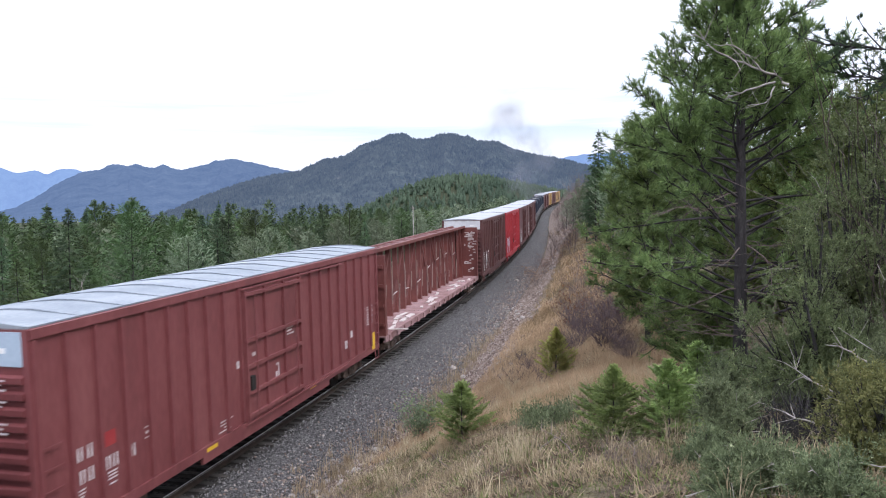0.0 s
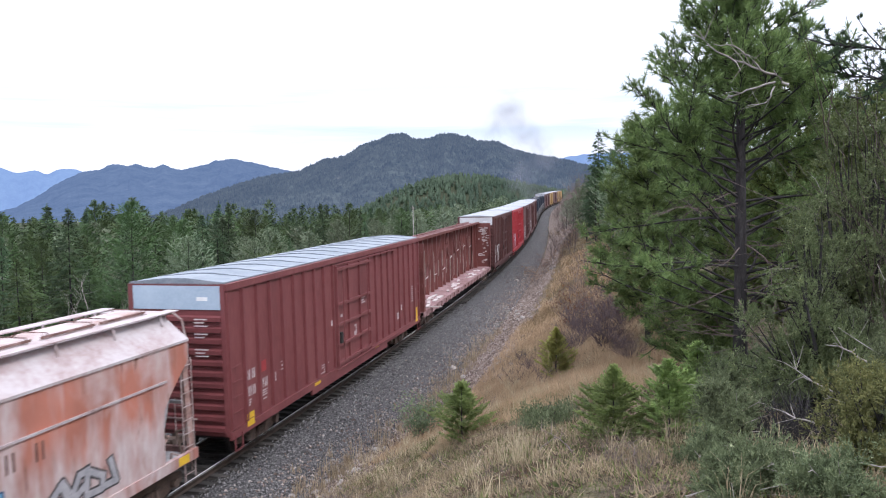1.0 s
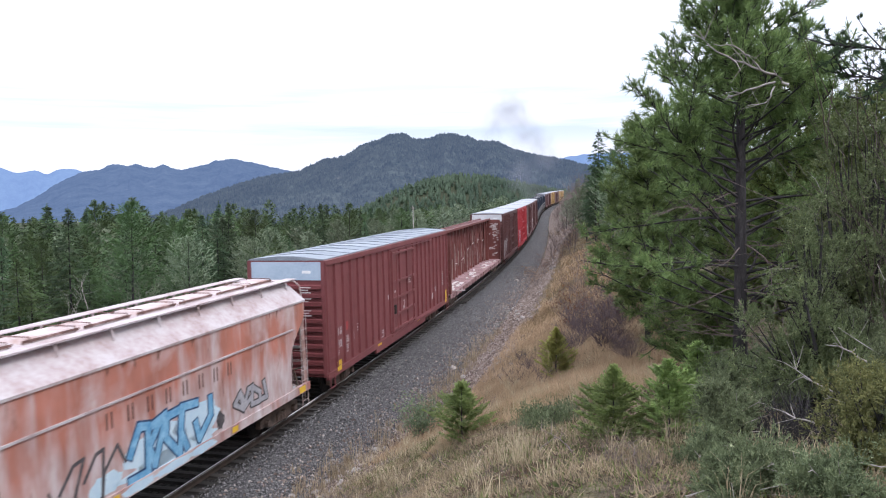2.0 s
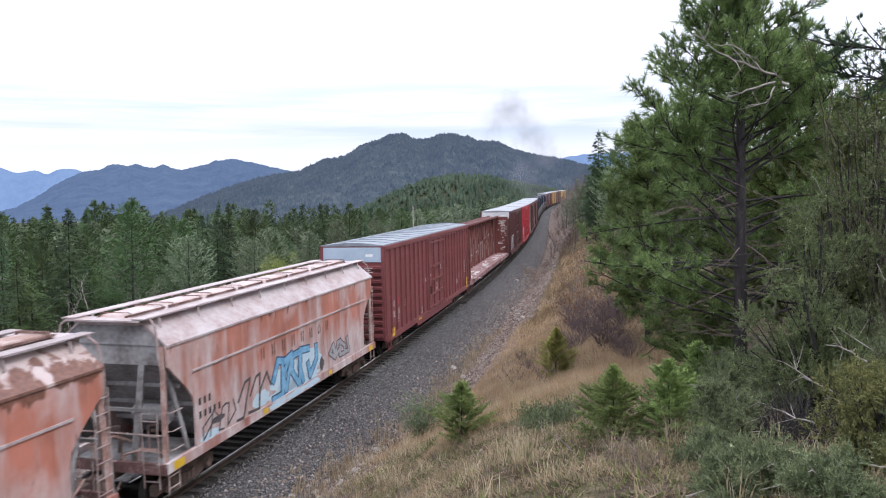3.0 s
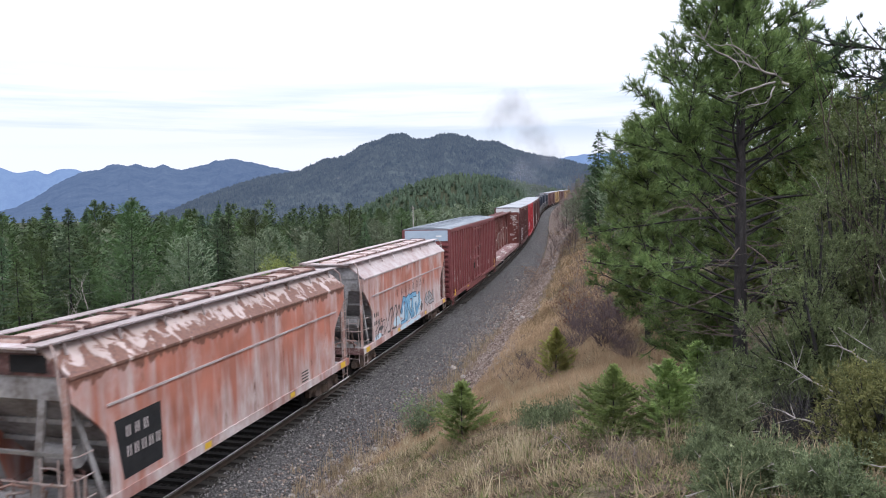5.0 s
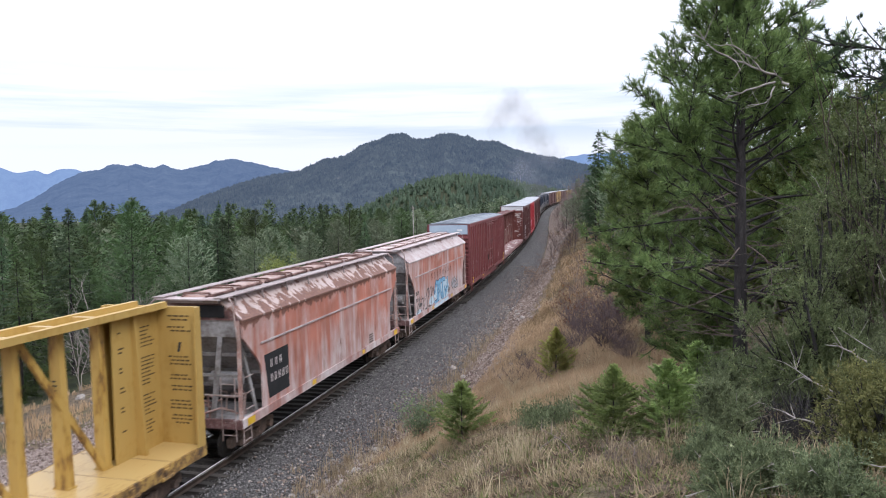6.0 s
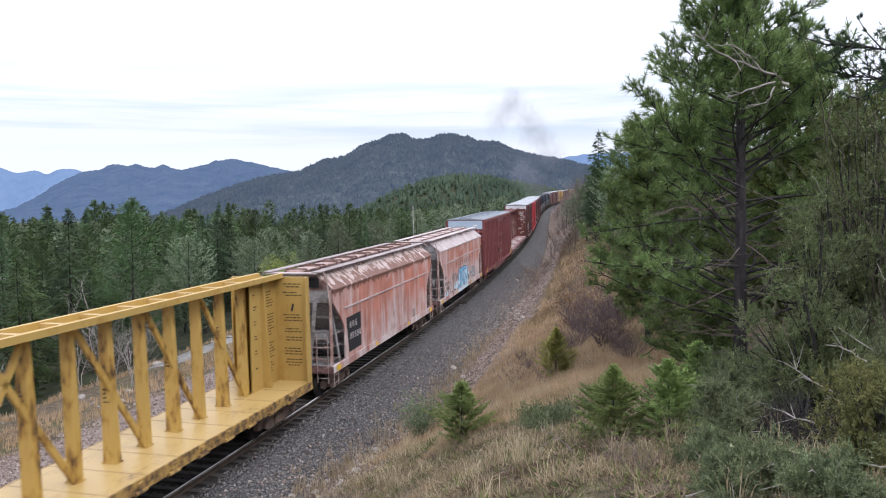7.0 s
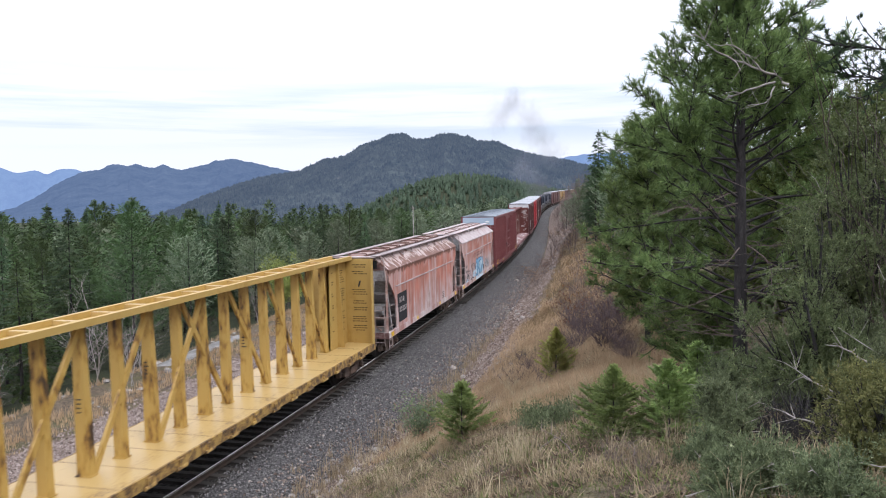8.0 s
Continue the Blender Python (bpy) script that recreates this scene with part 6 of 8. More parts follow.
def juniper(name, label, h, r, seed, green, stems=7, sprigs=2600, leaf=0.09, leaf_w=0.022, cluster=9, group="", category="shrub", squat=1.0, dead=0):
    """Dense evergreen shrub: small upright fronds over forked stems, with dark hollows between the lobes."""
    rnd, rng = random.Random(seed), np.random.default_rng(seed)
    bush = empty(name, label, category, group)
    paths, lobes, bare = [], [], []
    for i in range(stems):
        az, t = 2.4 * i + rnd.uniform(-0.5, 0.5), rnd.uniform(0.25, 1.0)
        out = r * rnd.uniform(0.3, 1.0) * math.sqrt(max(0.1, 1.12 - t * t))
        top = Vector((math.cos(az) * out, math.sin(az) * out, h * t))
        mid = top * 0.5 + Vector((rnd.gauss(0, 0.08) * r, rnd.gauss(0, 0.08) * r, 0.05 * h))
        paths.append([((0, 0, -0.1), 0.02 + 0.01 * h), (mid, 0.012 + 0.006 * h), (top, 0.005)])
        for k in range(9):
            c = Vector((0, 0, 0.08 * h)).lerp(top, rnd.uniform(0.25, 1.05)) + Vector((rnd.gauss(0, 0.17) * r, rnd.gauss(0, 0.17) * r, rnd.gauss(0, 0.07) * h))
            lobes.append((c, rnd.uniform(0.08, 0.19) * r))
            paths.append([(mid, 0.009), (mid.lerp(c, 0.6), 0.006), (c, 0.003)])
    for i in range(dead):
        c, q = rnd.choice(lobes)
        d = Vector((c.x, c.y, rnd.uniform(-0.2, 0.3) * h)).normalized()
        e = d + Vector((rnd.gauss(0, 0.4), rnd.gauss(0, 0.4), rnd.gauss(0, 0.3)))
        l = rnd.uniform(0.12, 0.3) * min(1.2, r + 0.3)
        bare.append([(c, 0.006), (c + d * l, 0.004), (c + d * l + e * l * 0.7, 0.002)])
        bare.append([(c + d * l, 0.003), (c + d * l + (d - e * 0.6) * l * 0.5, 0.0015)])
    C = np.array([tuple(c) for c, q in lobes])
    R = np.array([q for c, q in lobes])
    k = rng.integers(0, len(C), sprigs)
    d = rng.normal(size=(sprigs, 3))
    d /= np.linalg.norm(d, axis=1, keepdims=True)
    P = C[k] + d * (R[k] * rng.uniform(0.6, 1.1, sprigs))[:, None]
    P[:, 2] = np.maximum(P[:, 2] * squat, 0.02)
    wy = d * 0.8 + np.array([0, 0, 0.5]) + rng.normal(0, 0.3, (sprigs, 3))
    run = np.tile(np.linspace(0.0, 1.0, cluster), sprigs)[:, None] * leaf * 3.2
    b = np.repeat(P, cluster, 0) + np.repeat(wy, cluster, 0) * run + rng.normal(0, leaf * 0.3, (sprigs * cluster, 3))
    w = np.repeat(wy, cluster, 0) + rng.normal(0, 0.5, (sprigs * cluster, 3))
    V, F = tubes(paths, 4)
    raw_mesh("stemwork", V, F, BARK, bush)
    if bare:
        V, F = tubes(bare, 4)
        raw_mesh("deadwood", V, F, DEAD_WOOD, bush)
    v, f = tri_cloud(b, w, leaf * rng.uniform(0.6, 1.3, len(b)), leaf_w * rng.uniform(0.7, 1.3, len(b)), rng)
    raw_mesh("foliage", v, f, green, bush)
    return bush


def bare_shrub(name, label, h, r, seed, material, stems=26, group="", leaves=0, leaf_green=None, thick=0.008, category="shrub"):
    rnd, rng = random.Random(seed), np.random.default_rng(seed)
    bush = empty(name, label, category, group)
    paths, tips = [], []

    def grow(p, d, L, rad, depth):
        path, q = [(p.copy(), rad)], p.copy()
        for k in range(3):
            d = (d + Vector((rnd.gauss(0, 0.2), rnd.gauss(0, 0.2), rnd.gauss(0.05, 0.12)))).normalized()
            q = q + d * L / 3
            path.append((q.copy(), rad * (1 - (k + 1) / 3 * 0.6)))
            if depth:
                for _ in range(2):
                    e = (d + Vector((rnd.gauss(0, 0.7), rnd.gauss(0, 0.7), rnd.gauss(0.15, 0.3)))).normalized()
                    grow(q.copy(), e, L * rnd.uniform(0.35, 0.6), rad * 0.5, depth - 1)
        paths.append(path)
        tips.append(tuple(q))

    for i in range(stems):
        az = rnd.uniform(0, 6.283)
        d = Vector((math.cos(az) * r / h, math.sin(az) * r / h, 1.0)).normalized()
        grow(Vector((rnd.gauss(0, 0.12) * r, rnd.gauss(0, 0.12) * r, -0.05)), d, h * rnd.uniform(0.5, 1.0), thick * h, 1 if stems > 8 else 2)
    V, F = tubes(paths, 3)
    raw_mesh("stemwork", V, F, material, bush)
    if leaves:
        T = np.array(tips)
        k = rng.integers(0, len(T), leaves)
        b = T[k] + rng.normal(0, 0.06 * h, (leaves, 3))
        q = min(0.05 * h, 0.13)
        v, f = tri_cloud(b, rng.normal(size=(leaves, 3)), q, q * 0.8, rng)
        raw_mesh("foliage", v, f, leaf_green, bush)
    return bush


def stand(ob, x, y, turn=0.0, scale=1.0, sink=0.03, tilt=0.0):
    ob.matrix_basis = pose(x, y, float(ground_z(x, y)) - sink, tilt, 0, turn) @ Matrix.Scale(scale, 4)
    return ob


# ---- the pine and its neighbours on the bank ----
stand(pine("pine_tree", "tall long-needled pine with an open dark trunk on the bank", 10.4, 3.0, 6, PINE_GREEN, sides=(radians(225), 0.8, 0.36), even=0.84, bend=0.2, bare=34, lean=0.004, limbs_n=150, twigs=38, needles=16, needle=0.165, needle_w=0.0165, low=0.09, thick=0.145, up=0.3, open_low=0.36, rise=0.16, stout=0.8, shape=(1.0, 1.05, 1.0, 0.46, 0.4, 0.1)), 1.42, 16.34, 40)
stand(pine("pine_tree", "bright green pine behind the tall one", 7.0, 1.7, 8, PINE_BRIGHT, limbs_n=70, twigs=26, needles=10, needle=0.2, needle_w=0.02, thick=0.12, low=0.06, open_low=0.1, shape=(1.1, 1.1, 1.0, 0.85, 0.5, 0.1)), 2.85, 18.8, 0)
stand(pine("pine_tree", "dense dark pine standing behind the tall one", 8.0, 2.3, 9, PINE_GREEN, limbs_n=84, twigs=28, needles=9, needle=0.22, needle_w=0.026, thick=0.13, low=0.06, open_low=0.1), 1.9, 22.5, 0)
stand(pine("pine_tree", "young pine at the edge of the trees", 6.3, 1.6, 12, PINE_GREEN, limbs_n=80, twigs=24, needles=9, needle=0.23, needle_w=0.025, thick=0.08, low=0.1, open_low=0.15, shape=(0.9, 1.0, 1.0, 0.85, 0.55, 0.2)), -0.52, 21.6, 0)
stand(pine("pine_tree", "pine with thin lower limbs behind the tall one", 6.8, 2.4, 13, PINE_GREEN, limbs_n=56, twigs=24, needles=9, needle=0.23, needle_w=0.026, thick=0.12, low=0.06), 0.9, 25.5, 0)
stand(pine("pine_tree", "pine on the upper bank among junipers", 5.6, 2.2, 14, PINE_BRIGHT, limbs_n=60, twigs=26, needles=9, needle=0.23, needle_w=0.026, thick=0.14, low=0.05, open_low=0.1), 4.3, 17.8, 0)
stand(juniper("juniper_tree", "shaggy grey-green juniper tree beside the pine", 4.4, 1.25, 15, JUNIPER_LIFTED, stems=22, sprigs=8000, leaf=0.036, leaf_w=0.0155, cluster=13, category="tree", dead=30), 2.75, 12.6, 0)
stand(conifer("juniper_tree", "dark shaggy juniper tree on the upper bank", 4.9, 1.9, 16, JUNIPER_LIFTED, levels=46, per=10, leaf=0.09, leaf_w=0.04, fill=60, low=0.03, power=0.45, lift=0.4, thick=0.14, ragged=0.5), 4.5, 15.0, 70)
stand(juniper("juniper_tree", "shaggy juniper tree with bare lower twigs on the bank", 2.5, 0.8, 17, JUNIPER_LIFTED, stems=18, sprigs=5000, leaf=0.03, leaf_w=0.0125, cluster=15, category="tree", dead=24), 1.72, 10.0, 70)
stand(bare_shrub("dead_thicket", "brown leafless thicket of dead juniper twigs", 4.2, 1.0, 181, TWIG, stems=18, thick=0.004), 3.05, 12.1, 15)
stand(pine("overhanging_fir", "dark fir with shaggy limbs hanging over the bank", 6.9, 2.9, 18, WOOD_DARK, limbs_n=40, twigs=64, needles=24, needle=0.055, needle_w=0.013, thick=0.16, low=0.52, up=0.05, rise=-0.1, open_low=0.3, stout=0.8, shape=(0.9, 1.0, 1.0, 0.9, 0.7, 0.2)), 4.1, 9.2, 0)
for i, (x, y, h, r, seed, n) in enumerate([(0.58, 8.0, 0.72, 0.42, 21, 2600), (2.3, 8.4, 1.2, 0.6, 22, 2400), (2.45, 10.3, 1.6, 0.75, 23, 3400), (1.5, 11.6, 1.0, 0.6, 24, 2200), (2.0, 6.4, 0.7, 0.45, 25, 2200), (1.12, 5.75, 0.34, 0.34, 26, 2000), (0.48, 6.1, 0.36, 0.34, 29, 2100), (0.75, 10.6, 1.0, 0.5, 30, 2000), (0.82, 6.2, 0.36, 0.34, 31, 2000), (0.32, 7.2, 0.36, 0.25, 32, 1200)]):
    stand(juniper("juniper_bush", "dense grey-green juniper bush on the bank", h, r, seed, JUNIPER, stems=12, sprigs=n, leaf=0.025, leaf_w=0.0095, cluster=16, dead=9), x, y, 37 * i)
# bare stems in dark bark stand in for the shaded hollow between bushes
for i, (x, y, k) in enumerate([(1.2, 8.0, 0.65), (1.45, 8.5, 0.8), (0.98, 8.5, 0.7)]):
    stand(bare_shrub("dark_thicket", "bare tangle of stems, dark for the shaded hollow under the junipers", 0.75, 0.5, 185 + i, BARK, stems=70, group="dark tangles under the junipers", thick=0.012), x, y, 40 * i, k)
stand(juniper("olive_bush", "olive and yellowish juniper bush on the bank", 0.95, 0.52, 28, JUNIPER_OLIVE, stems=12, sprigs=3000, leaf=0.026, leaf_w=0.0105, cluster=15, dead=8), 1.62, 6.7, 0)

stand(juniper("low_juniper", "low sprawling green juniper in the grass", 0.4, 0.7, 51, JUNIPER, stems=9, sprigs=1500, leaf=0.05, leaf_w=0.016, squat=0.6), -1.95, 12.6)

stand(pine("pine_tree", "small bushy pine under the tall one", 1.9, 1.1, 19, PINE_GREEN, limbs_n=34, twigs=24, needles=9, needle=0.2, needle_w=0.022, thick=0.05, low=0.0, open_low=0.15, shape=(1.0, 1.0, 0.9, 0.7, 0.45, 0.12)), 0.55, 17.2, 0)
for i, (x, y, k) in enumerate([(-1.9, 24.0, 1.0), (-1.5, 26.5, 1.2), (-2.6, 26.0, 1.1), (-1.2, 21.2, 0.8), (-2.4, 30.0, 1.3), (-1.8, 22.4, 0.9), (-3.4, 31.5, 1.2), (-0.9, 19.4, 0.7), (-2.8, 23.8, 0.9), (-3.3, 28.6, 1.1), (-3.7, 33.5, 1.0), (-2.2, 28.0, 1.2), (-2.9, 35.0, 1.3), (-4.4, 24.6, 0.45), (-5.2, 27.5, 0.4)]):
    k *= 0.42 if y > 29 else 0.75
    stand(bare_shrub("grey_thicket", "leafless grey-violet thicket beside the pines", 1.5, 1.1, 160 + i % 3, VIOLET_TWIG, stems=38, group="grey thickets", thick=0.008), x, y, 61 * i, 1.0 * k)

# ---- woods across the track ----


# height, radius, needles, crown outline from foot to tip, slope of the branches, clear trunk, bare tips, words
SPIRE = (0.85, 1.0, 0.86, 0.64, 0.38, 0.05)
LOBED = (0.5, 0.9, 1.0, 0.86, 0.58, 0.1)
WOOD_KINDS = [
    (12.5, 2.5, WOOD_DARK, SPIRE, -0.3, 0.03, "dark pointed spruce in the valley wood"),
    (11.0, 2.7, WOOD_GREEN, SPIRE, -0.1, 0.03, "green fir in the valley wood"),
    (12.5, 2.7, WOOD_GREEN, LOBED, 0.15, 0.1, "green pine with an uneven crown in the valley wood"),
    (9.5, 2.8, WOOD_PALE, LOBED, 0.2, 0.05, "grey-green round-topped pine in the valley wood"),
    (9.0, 2.4, WOOD_PALE, LOBED, 0.35, 0.05, "airy grey-green pine in the valley wood"),
    (14.0, 2.6, WOOD_DARK, SPIRE, -0.2, 0.03, "tall dark spruce in the valley wood")]


def soft_normals(ob, normals):
    """Needles are shaded as the rounded clump that they make up."""
    me = ob.data
    me.polygons.foreach_set("use_smooth", [True] * len(me.polygons))
    me.normals_split_custom_set_from_vertices(normals.tolist())


def forest_tree(h, r, seed, green, outline, slope, low, label, levels, per, twigs, leaf, loose=0.4, tier=0.8, name="forest_tree", group="trees of the valley wood"):
    """Whorls of flat fans of twigs; the fans overlap like shingles and leave dark gaps."""
    rng, rnd = np.random.default_rng(seed), random.Random(seed)
    tree = empty(name, label, "tree", group)
    tp = trunk_path(h, 0.13, rnd)
    V, F = tubes([tp], 6)
    raw_mesh("trunk", V, F, BARK, tree, True)
    n = levels * per
    t = ((np.repeat(np.arange(levels), per) + rng.random(n) * tier) / levels) ** 0.75
    az = rng.uniform(0, 6.283, n)
    # some sides and storeys of the crown are fuller than others
    rag = 0.45 if slope <= 0 else 1.0
    lobe = 1 + rag * (0.2 * np.sin(az * 2 + 5.0 * t + seed) + 0.15 * np.sin(az * 3 - 17 * t + 2 * seed))
    R = r * np.interp(t, np.linspace(0, 1, 6), outline) * lobe * rng.uniform(0.7, 1.04, n)
    d = np.stack([np.cos(az), np.sin(az), slope * (0.6 + 0.8 * t) + 0.25 * t + rng.normal(0, 0.08, n)], -1)
    side = np.stack([-np.sin(az), np.cos(az), np.zeros(n)], -1)
    foot = np.stack([along(tp, h * (low + (0.97 - low) * q)) for q in t])
    m = twigs if slope <= 0 else int(twigs * 1.35)
    s = np.sort(rng.uniform(0.12, 1.0, (n, m)) ** 0.7, 1)
    sg = np.where(rng.random((n, m)) < 0.5, -1.0, 1.0)
    base = foot[:, None] + d[:, None] * (R[:, None] * s)[..., None]
    base[..., 2] += (0.22 if slope > 0 else -0.04) * R[:, None] * s * s
    base += side[:, None] * (sg * rng.uniform(0, 0.16, (n, m)) * (R[:, None] * (1.1 - s)))[..., None]
    base += rng.normal(0, 0.05, base.shape)
    way = d[:, None] * (0.55 + 0.5 * s)[..., None] + side[:, None] * (sg * rng.uniform(0.3, 1.1, (n, m)) * (1.15 - 0.7 * s))[..., None] + rng.normal(0, 0.16 if slope <= 0 else loose, (n, m, 3))
    way[..., 2] += -0.22 if slope <= 0 else 0.15
    size = (leaf if slope <= 0 else 0.78 * leaf) * rng.uniform(0.65, 1.3, (n, m)) * (0.4 + 0.6 * np.minimum(1, R / r * 1.4))[:, None]
    b, w, q = base.reshape(-1, 3), way.reshape(-1, 3), size.ravel()
    # the leader at the top
    k = 26
    tz = rng.uniform(0.9, 1.0, k)
    b = np.concatenate([b, np.stack([along(tp, h * z) for z in tz]) + rng.normal(0, 0.03, (k, 3))])
    w = np.concatenate([w, rng.normal(0, 0.55, (k, 3)) + [0, 0, 0.9]])
    q = np.concatenate([q, leaf * (0.3 + 2.0 * (1 - tz))])
    v, f = tri_cloud(b, w, q, q * 0.42, rng, 2.2)
    ob = raw_mesh("crown", v, f, green, tree)
    out = v - np.array([0, 0, 0.45 * h])
    out[:, 2] *= 0.35
    out = out / (np.linalg.norm(out, axis=1, keepdims=True) + 1e-6) + np.repeat(w / (np.linalg.norm(w, axis=1, keepdims=True) + 1e-6), 3, 0) * 0.55 + [0, 0, 0.45]
    soft_normals(ob, out / np.linalg.norm(out, axis=1, keepdims=True))
    return tree


def wood_models(grain, seed=60):
    """grain: whorls for each metre, branches, twigs and their length."""
    lv, per, tw, lf = grain
    return [forest_tree(h, r, seed + i, mat, outline, slope, low, lab, int(h * lv), per, tw, lf) for i, (h, r, mat, outline, slope, low, lab) in enumerate(WOOD_KINDS)]


def plant_woods():
    rnd = random.Random(77)
    spots, models = [], []
    for ring, (w0, w1, s0, s1, gap, want) in enumerate([(-33, -15.5, 6, 120, 3.9, 100), (-80, -31, 10, 190, 5.6, 118)]):
        models = wood_models(((2.7, 10, 24, 0.3), (2.1, 9, 16, 0.42))[ring], 60 + 10 * ring)
        used, n, tries = set(), 0, 0
        while n < want and tries < 9000:
            tries += 1
            s = s0 + (s1 - s0) * rnd.random() ** 1.15
            w = rnd.uniform(w0, w1)
            if s > 118 and w > -22:
                continue
            p = on_track(s, w)
            az = math.degrees(math.atan2(p.x, p.y))
            if az < -52 or any((p.x - a) ** 2 + (p.y - b) ** 2 < gap * gap for a, b in spots):
                continue
            spots.append((p.x, p.y))
            k = len(used) if len(used) < 6 else rnd.choice((0, 1, 2, 2, 3, 3, 4, 4, 5, 0) if ring == 0 else (0, 1, 1, 2, 2, 3, 3, 4, 5))
            sc = rnd.uniform(0.62, 1.05) * (0.85 if ring == 0 else 1.0)
            # crowns end near the height of the bank across the line
            sc = min(sc, (7.2 + (0.002 + 0.03 * rnd.random() ** 1.6) * math.hypot(p.x, p.y) - float(ground_z(p.x, p.y))) / WOOD_KINDS[k][0])
            if k not in used:
                ob = models[k]
                used.add(k)
            else:
                ob = copy_thing(models[k], Matrix.Identity(4))
            ob.matrix_basis = pose(p.x, p.y, float(ground_z(p.x, p.y)) - 0.1, 0, 0, rnd.uniform(0, 360)) @ Matrix.Scale(sc, 4)
            n += 1
    return models


# ---- young firs in the dry grass ----
TIERED = (1.0, 0.98, 0.76, 0.5, 0.27, 0.05)


def young_firs():
    spots = [(-4.1, 14.85, 1.3, 0.78, FIR_GREEN, "young green fir in dry grass"), (-0.62, 9.05, 0.98, 0.5, FIR_GREEN, "young green fir in dry grass"), (-2.93, 20.4, 1.42, 0.56, FIR_GOLD, "young olive-gold fir in dry grass"), (0.02, 9.0, 1.0, 0.58, FIR_GREEN, "bushy young fir beside the junipers"), (0.4, 10.9, 1.2, 0.5, FIR_GREEN, "bushy young fir beside the junipers")]
    for i, (x, y, h, r, mat, lab) in enumerate(spots):
        k = h / 7.5
        tree = forest_tree(7.5, r / k, 340 + i, mat, TIERED, 0.16, 0.0, lab, 16, 13, 64, 0.47, 0.2, 0.5, "young_fir", "young firs on the bank")
        stand(tree, x, y, 50 * i, scale=k)


young_firs()
stand(bare_shrub("wispy_shrub", "wispy grey-green shrub by the ballast edge", 1.1, 0.5, 191, TWIG, stems=18, leaves=2000, leaf_green=FIR_GREY, thick=0.006), -6.7, 19.7)
WOOD = plant_woods()


def far_woods(name, label, count, pick, height, radius, leaf, leaves, material, seed, outline, rise=-0.6):
    """Many small spire trees in one mesh, each a cone of loose sprays."""
    rng = np.random.default_rng(seed)
    x, y = pick(rng, count)
    n, m = len(x), leaves
    z = ground_z(x, y)
    h = height * rng.uniform(0.6, 1.15, n)
    r = radius * rng.uniform(0.7, 1.25, n)
    t = rng.random((n, m)) ** 1.1
    az = rng.uniform(0, 6.283, (n, m))
    rim = np.interp(t, np.linspace(0, 1, 6), outline)
    L = r[:, None] * rim * (0.35 + 0.65 * rng.random((n, m)) ** 0.5)
    zz = z[:, None] + h[:, None] * (0.03 + 0.95 * t)
    base = np.stack([x[:, None] + L * np.cos(az), y[:, None] + L * np.sin(az), zz], -1)
    way = np.stack([np.cos(az) * rim, np.sin(az) * rim, np.where(t > 0.85, 1.0, rise + 0.5 * rng.random((n, m)))], -1)
    b, w = base.reshape(-1, 3), way.reshape(-1, 3)
    s = leaf * rng.uniform(0.6, 1.3, n * m) * (1.1 - 0.5 * t.ravel())
    v, f = tri_cloud(b, w, s, s * 0.5, rng, 1.8)
    # the close-set needles about each trunk, seen as one ragged mass
    k, g = 4, 4
    lv = np.linspace(0, 1, g)
    wide = np.maximum(np.interp(lv, np.linspace(0, 1, 6), outline), 0.06)
    a = np.arange(k) * 6.2832 / k + rng.uniform(0, 6.28, (n, 1, 1)) + (np.arange(g) * 0.6)[None, :, None]
    q = 0.66 * r[:, None, None] * wide[None, :, None] * rng.uniform(0.55, 1.2, (n, g, k))
    mass = np.stack([x[:, None, None] + q * np.cos(a), y[:, None, None] + q * np.sin(a), z[:, None, None] + h[:, None, None] * (0.02 + 0.95 * lv[None, :, None] + rng.uniform(-0.05, 0.02, (n, g, k)))], -1)
    cell = np.array([(i * k + j, i * k + (j + 1) % k, (i + 1) * k + (j + 1) % k) for i in range(g - 1) for j in range(k)] + [(i * k + j, (i + 1) * k + (j + 1) % k, (i + 1) * k + j) for i in range(g - 1) for j in range(k)])
    mf = (cell[None] + (np.arange(n) * g * k)[:, None, None]).reshape(-1, 3) + len(v)
    mn = np.stack([np.cos(a) * 0.8 * np.ones_like(q), np.sin(a) * 0.8 * np.ones_like(q), 0.3 + 0.7 * lv[None, :, None] * np.ones_like(q)], -1).reshape(-1, 3) + 0.45 * rng.normal(size=(n * g * k, 3))
    v, f = np.concatenate([v, mass.reshape(-1, 3)]), np.concatenate([f, mf])
    ob = tagged(mesh_object(name, v.tolist(), f.tolist(), material), label, "forest", kind="stuff")
    out = np.stack([np.cos(az) * 0.8, np.sin(az) * 0.8, 0.35 + 0.7 * t], -1).reshape(-1, 3) + 0.35 * rng.normal(size=(n * m, 3))
    out = np.concatenate([np.repeat(out, 3, 0), mn])
    soft_normals(ob, out / np.linalg.norm(out, axis=1, keepdims=True))
    return ob


def pick_valley(rng, n):
    s, w = rng.uniform(70, 420, n), -(18 + 230 * rng.random(n) ** 1.3)
    keep = (w < -22 - np.maximum(0, 190 - s) * 0.25)
    s, w = s[keep], w[keep]
    th = np.interp(s, _S, _TH)
    return np.interp(s, _S, _TX) + w * np.cos(th), np.interp(s, _S, _TY) + w * np.sin(th)


def pick_hill(rng, n):
    az, d = np.radians(rng.uniform(-50, -5, n)), rng.uniform(420, 800, n)
    return d * np.sin(az), d * np.cos(az)


def pick_west(rng, n):
    az, q = np.radians(rng.uniform(-54, -24, n)), rng.uniform(85, 190, n)
    return q * np.sin(az), q * np.cos(az)


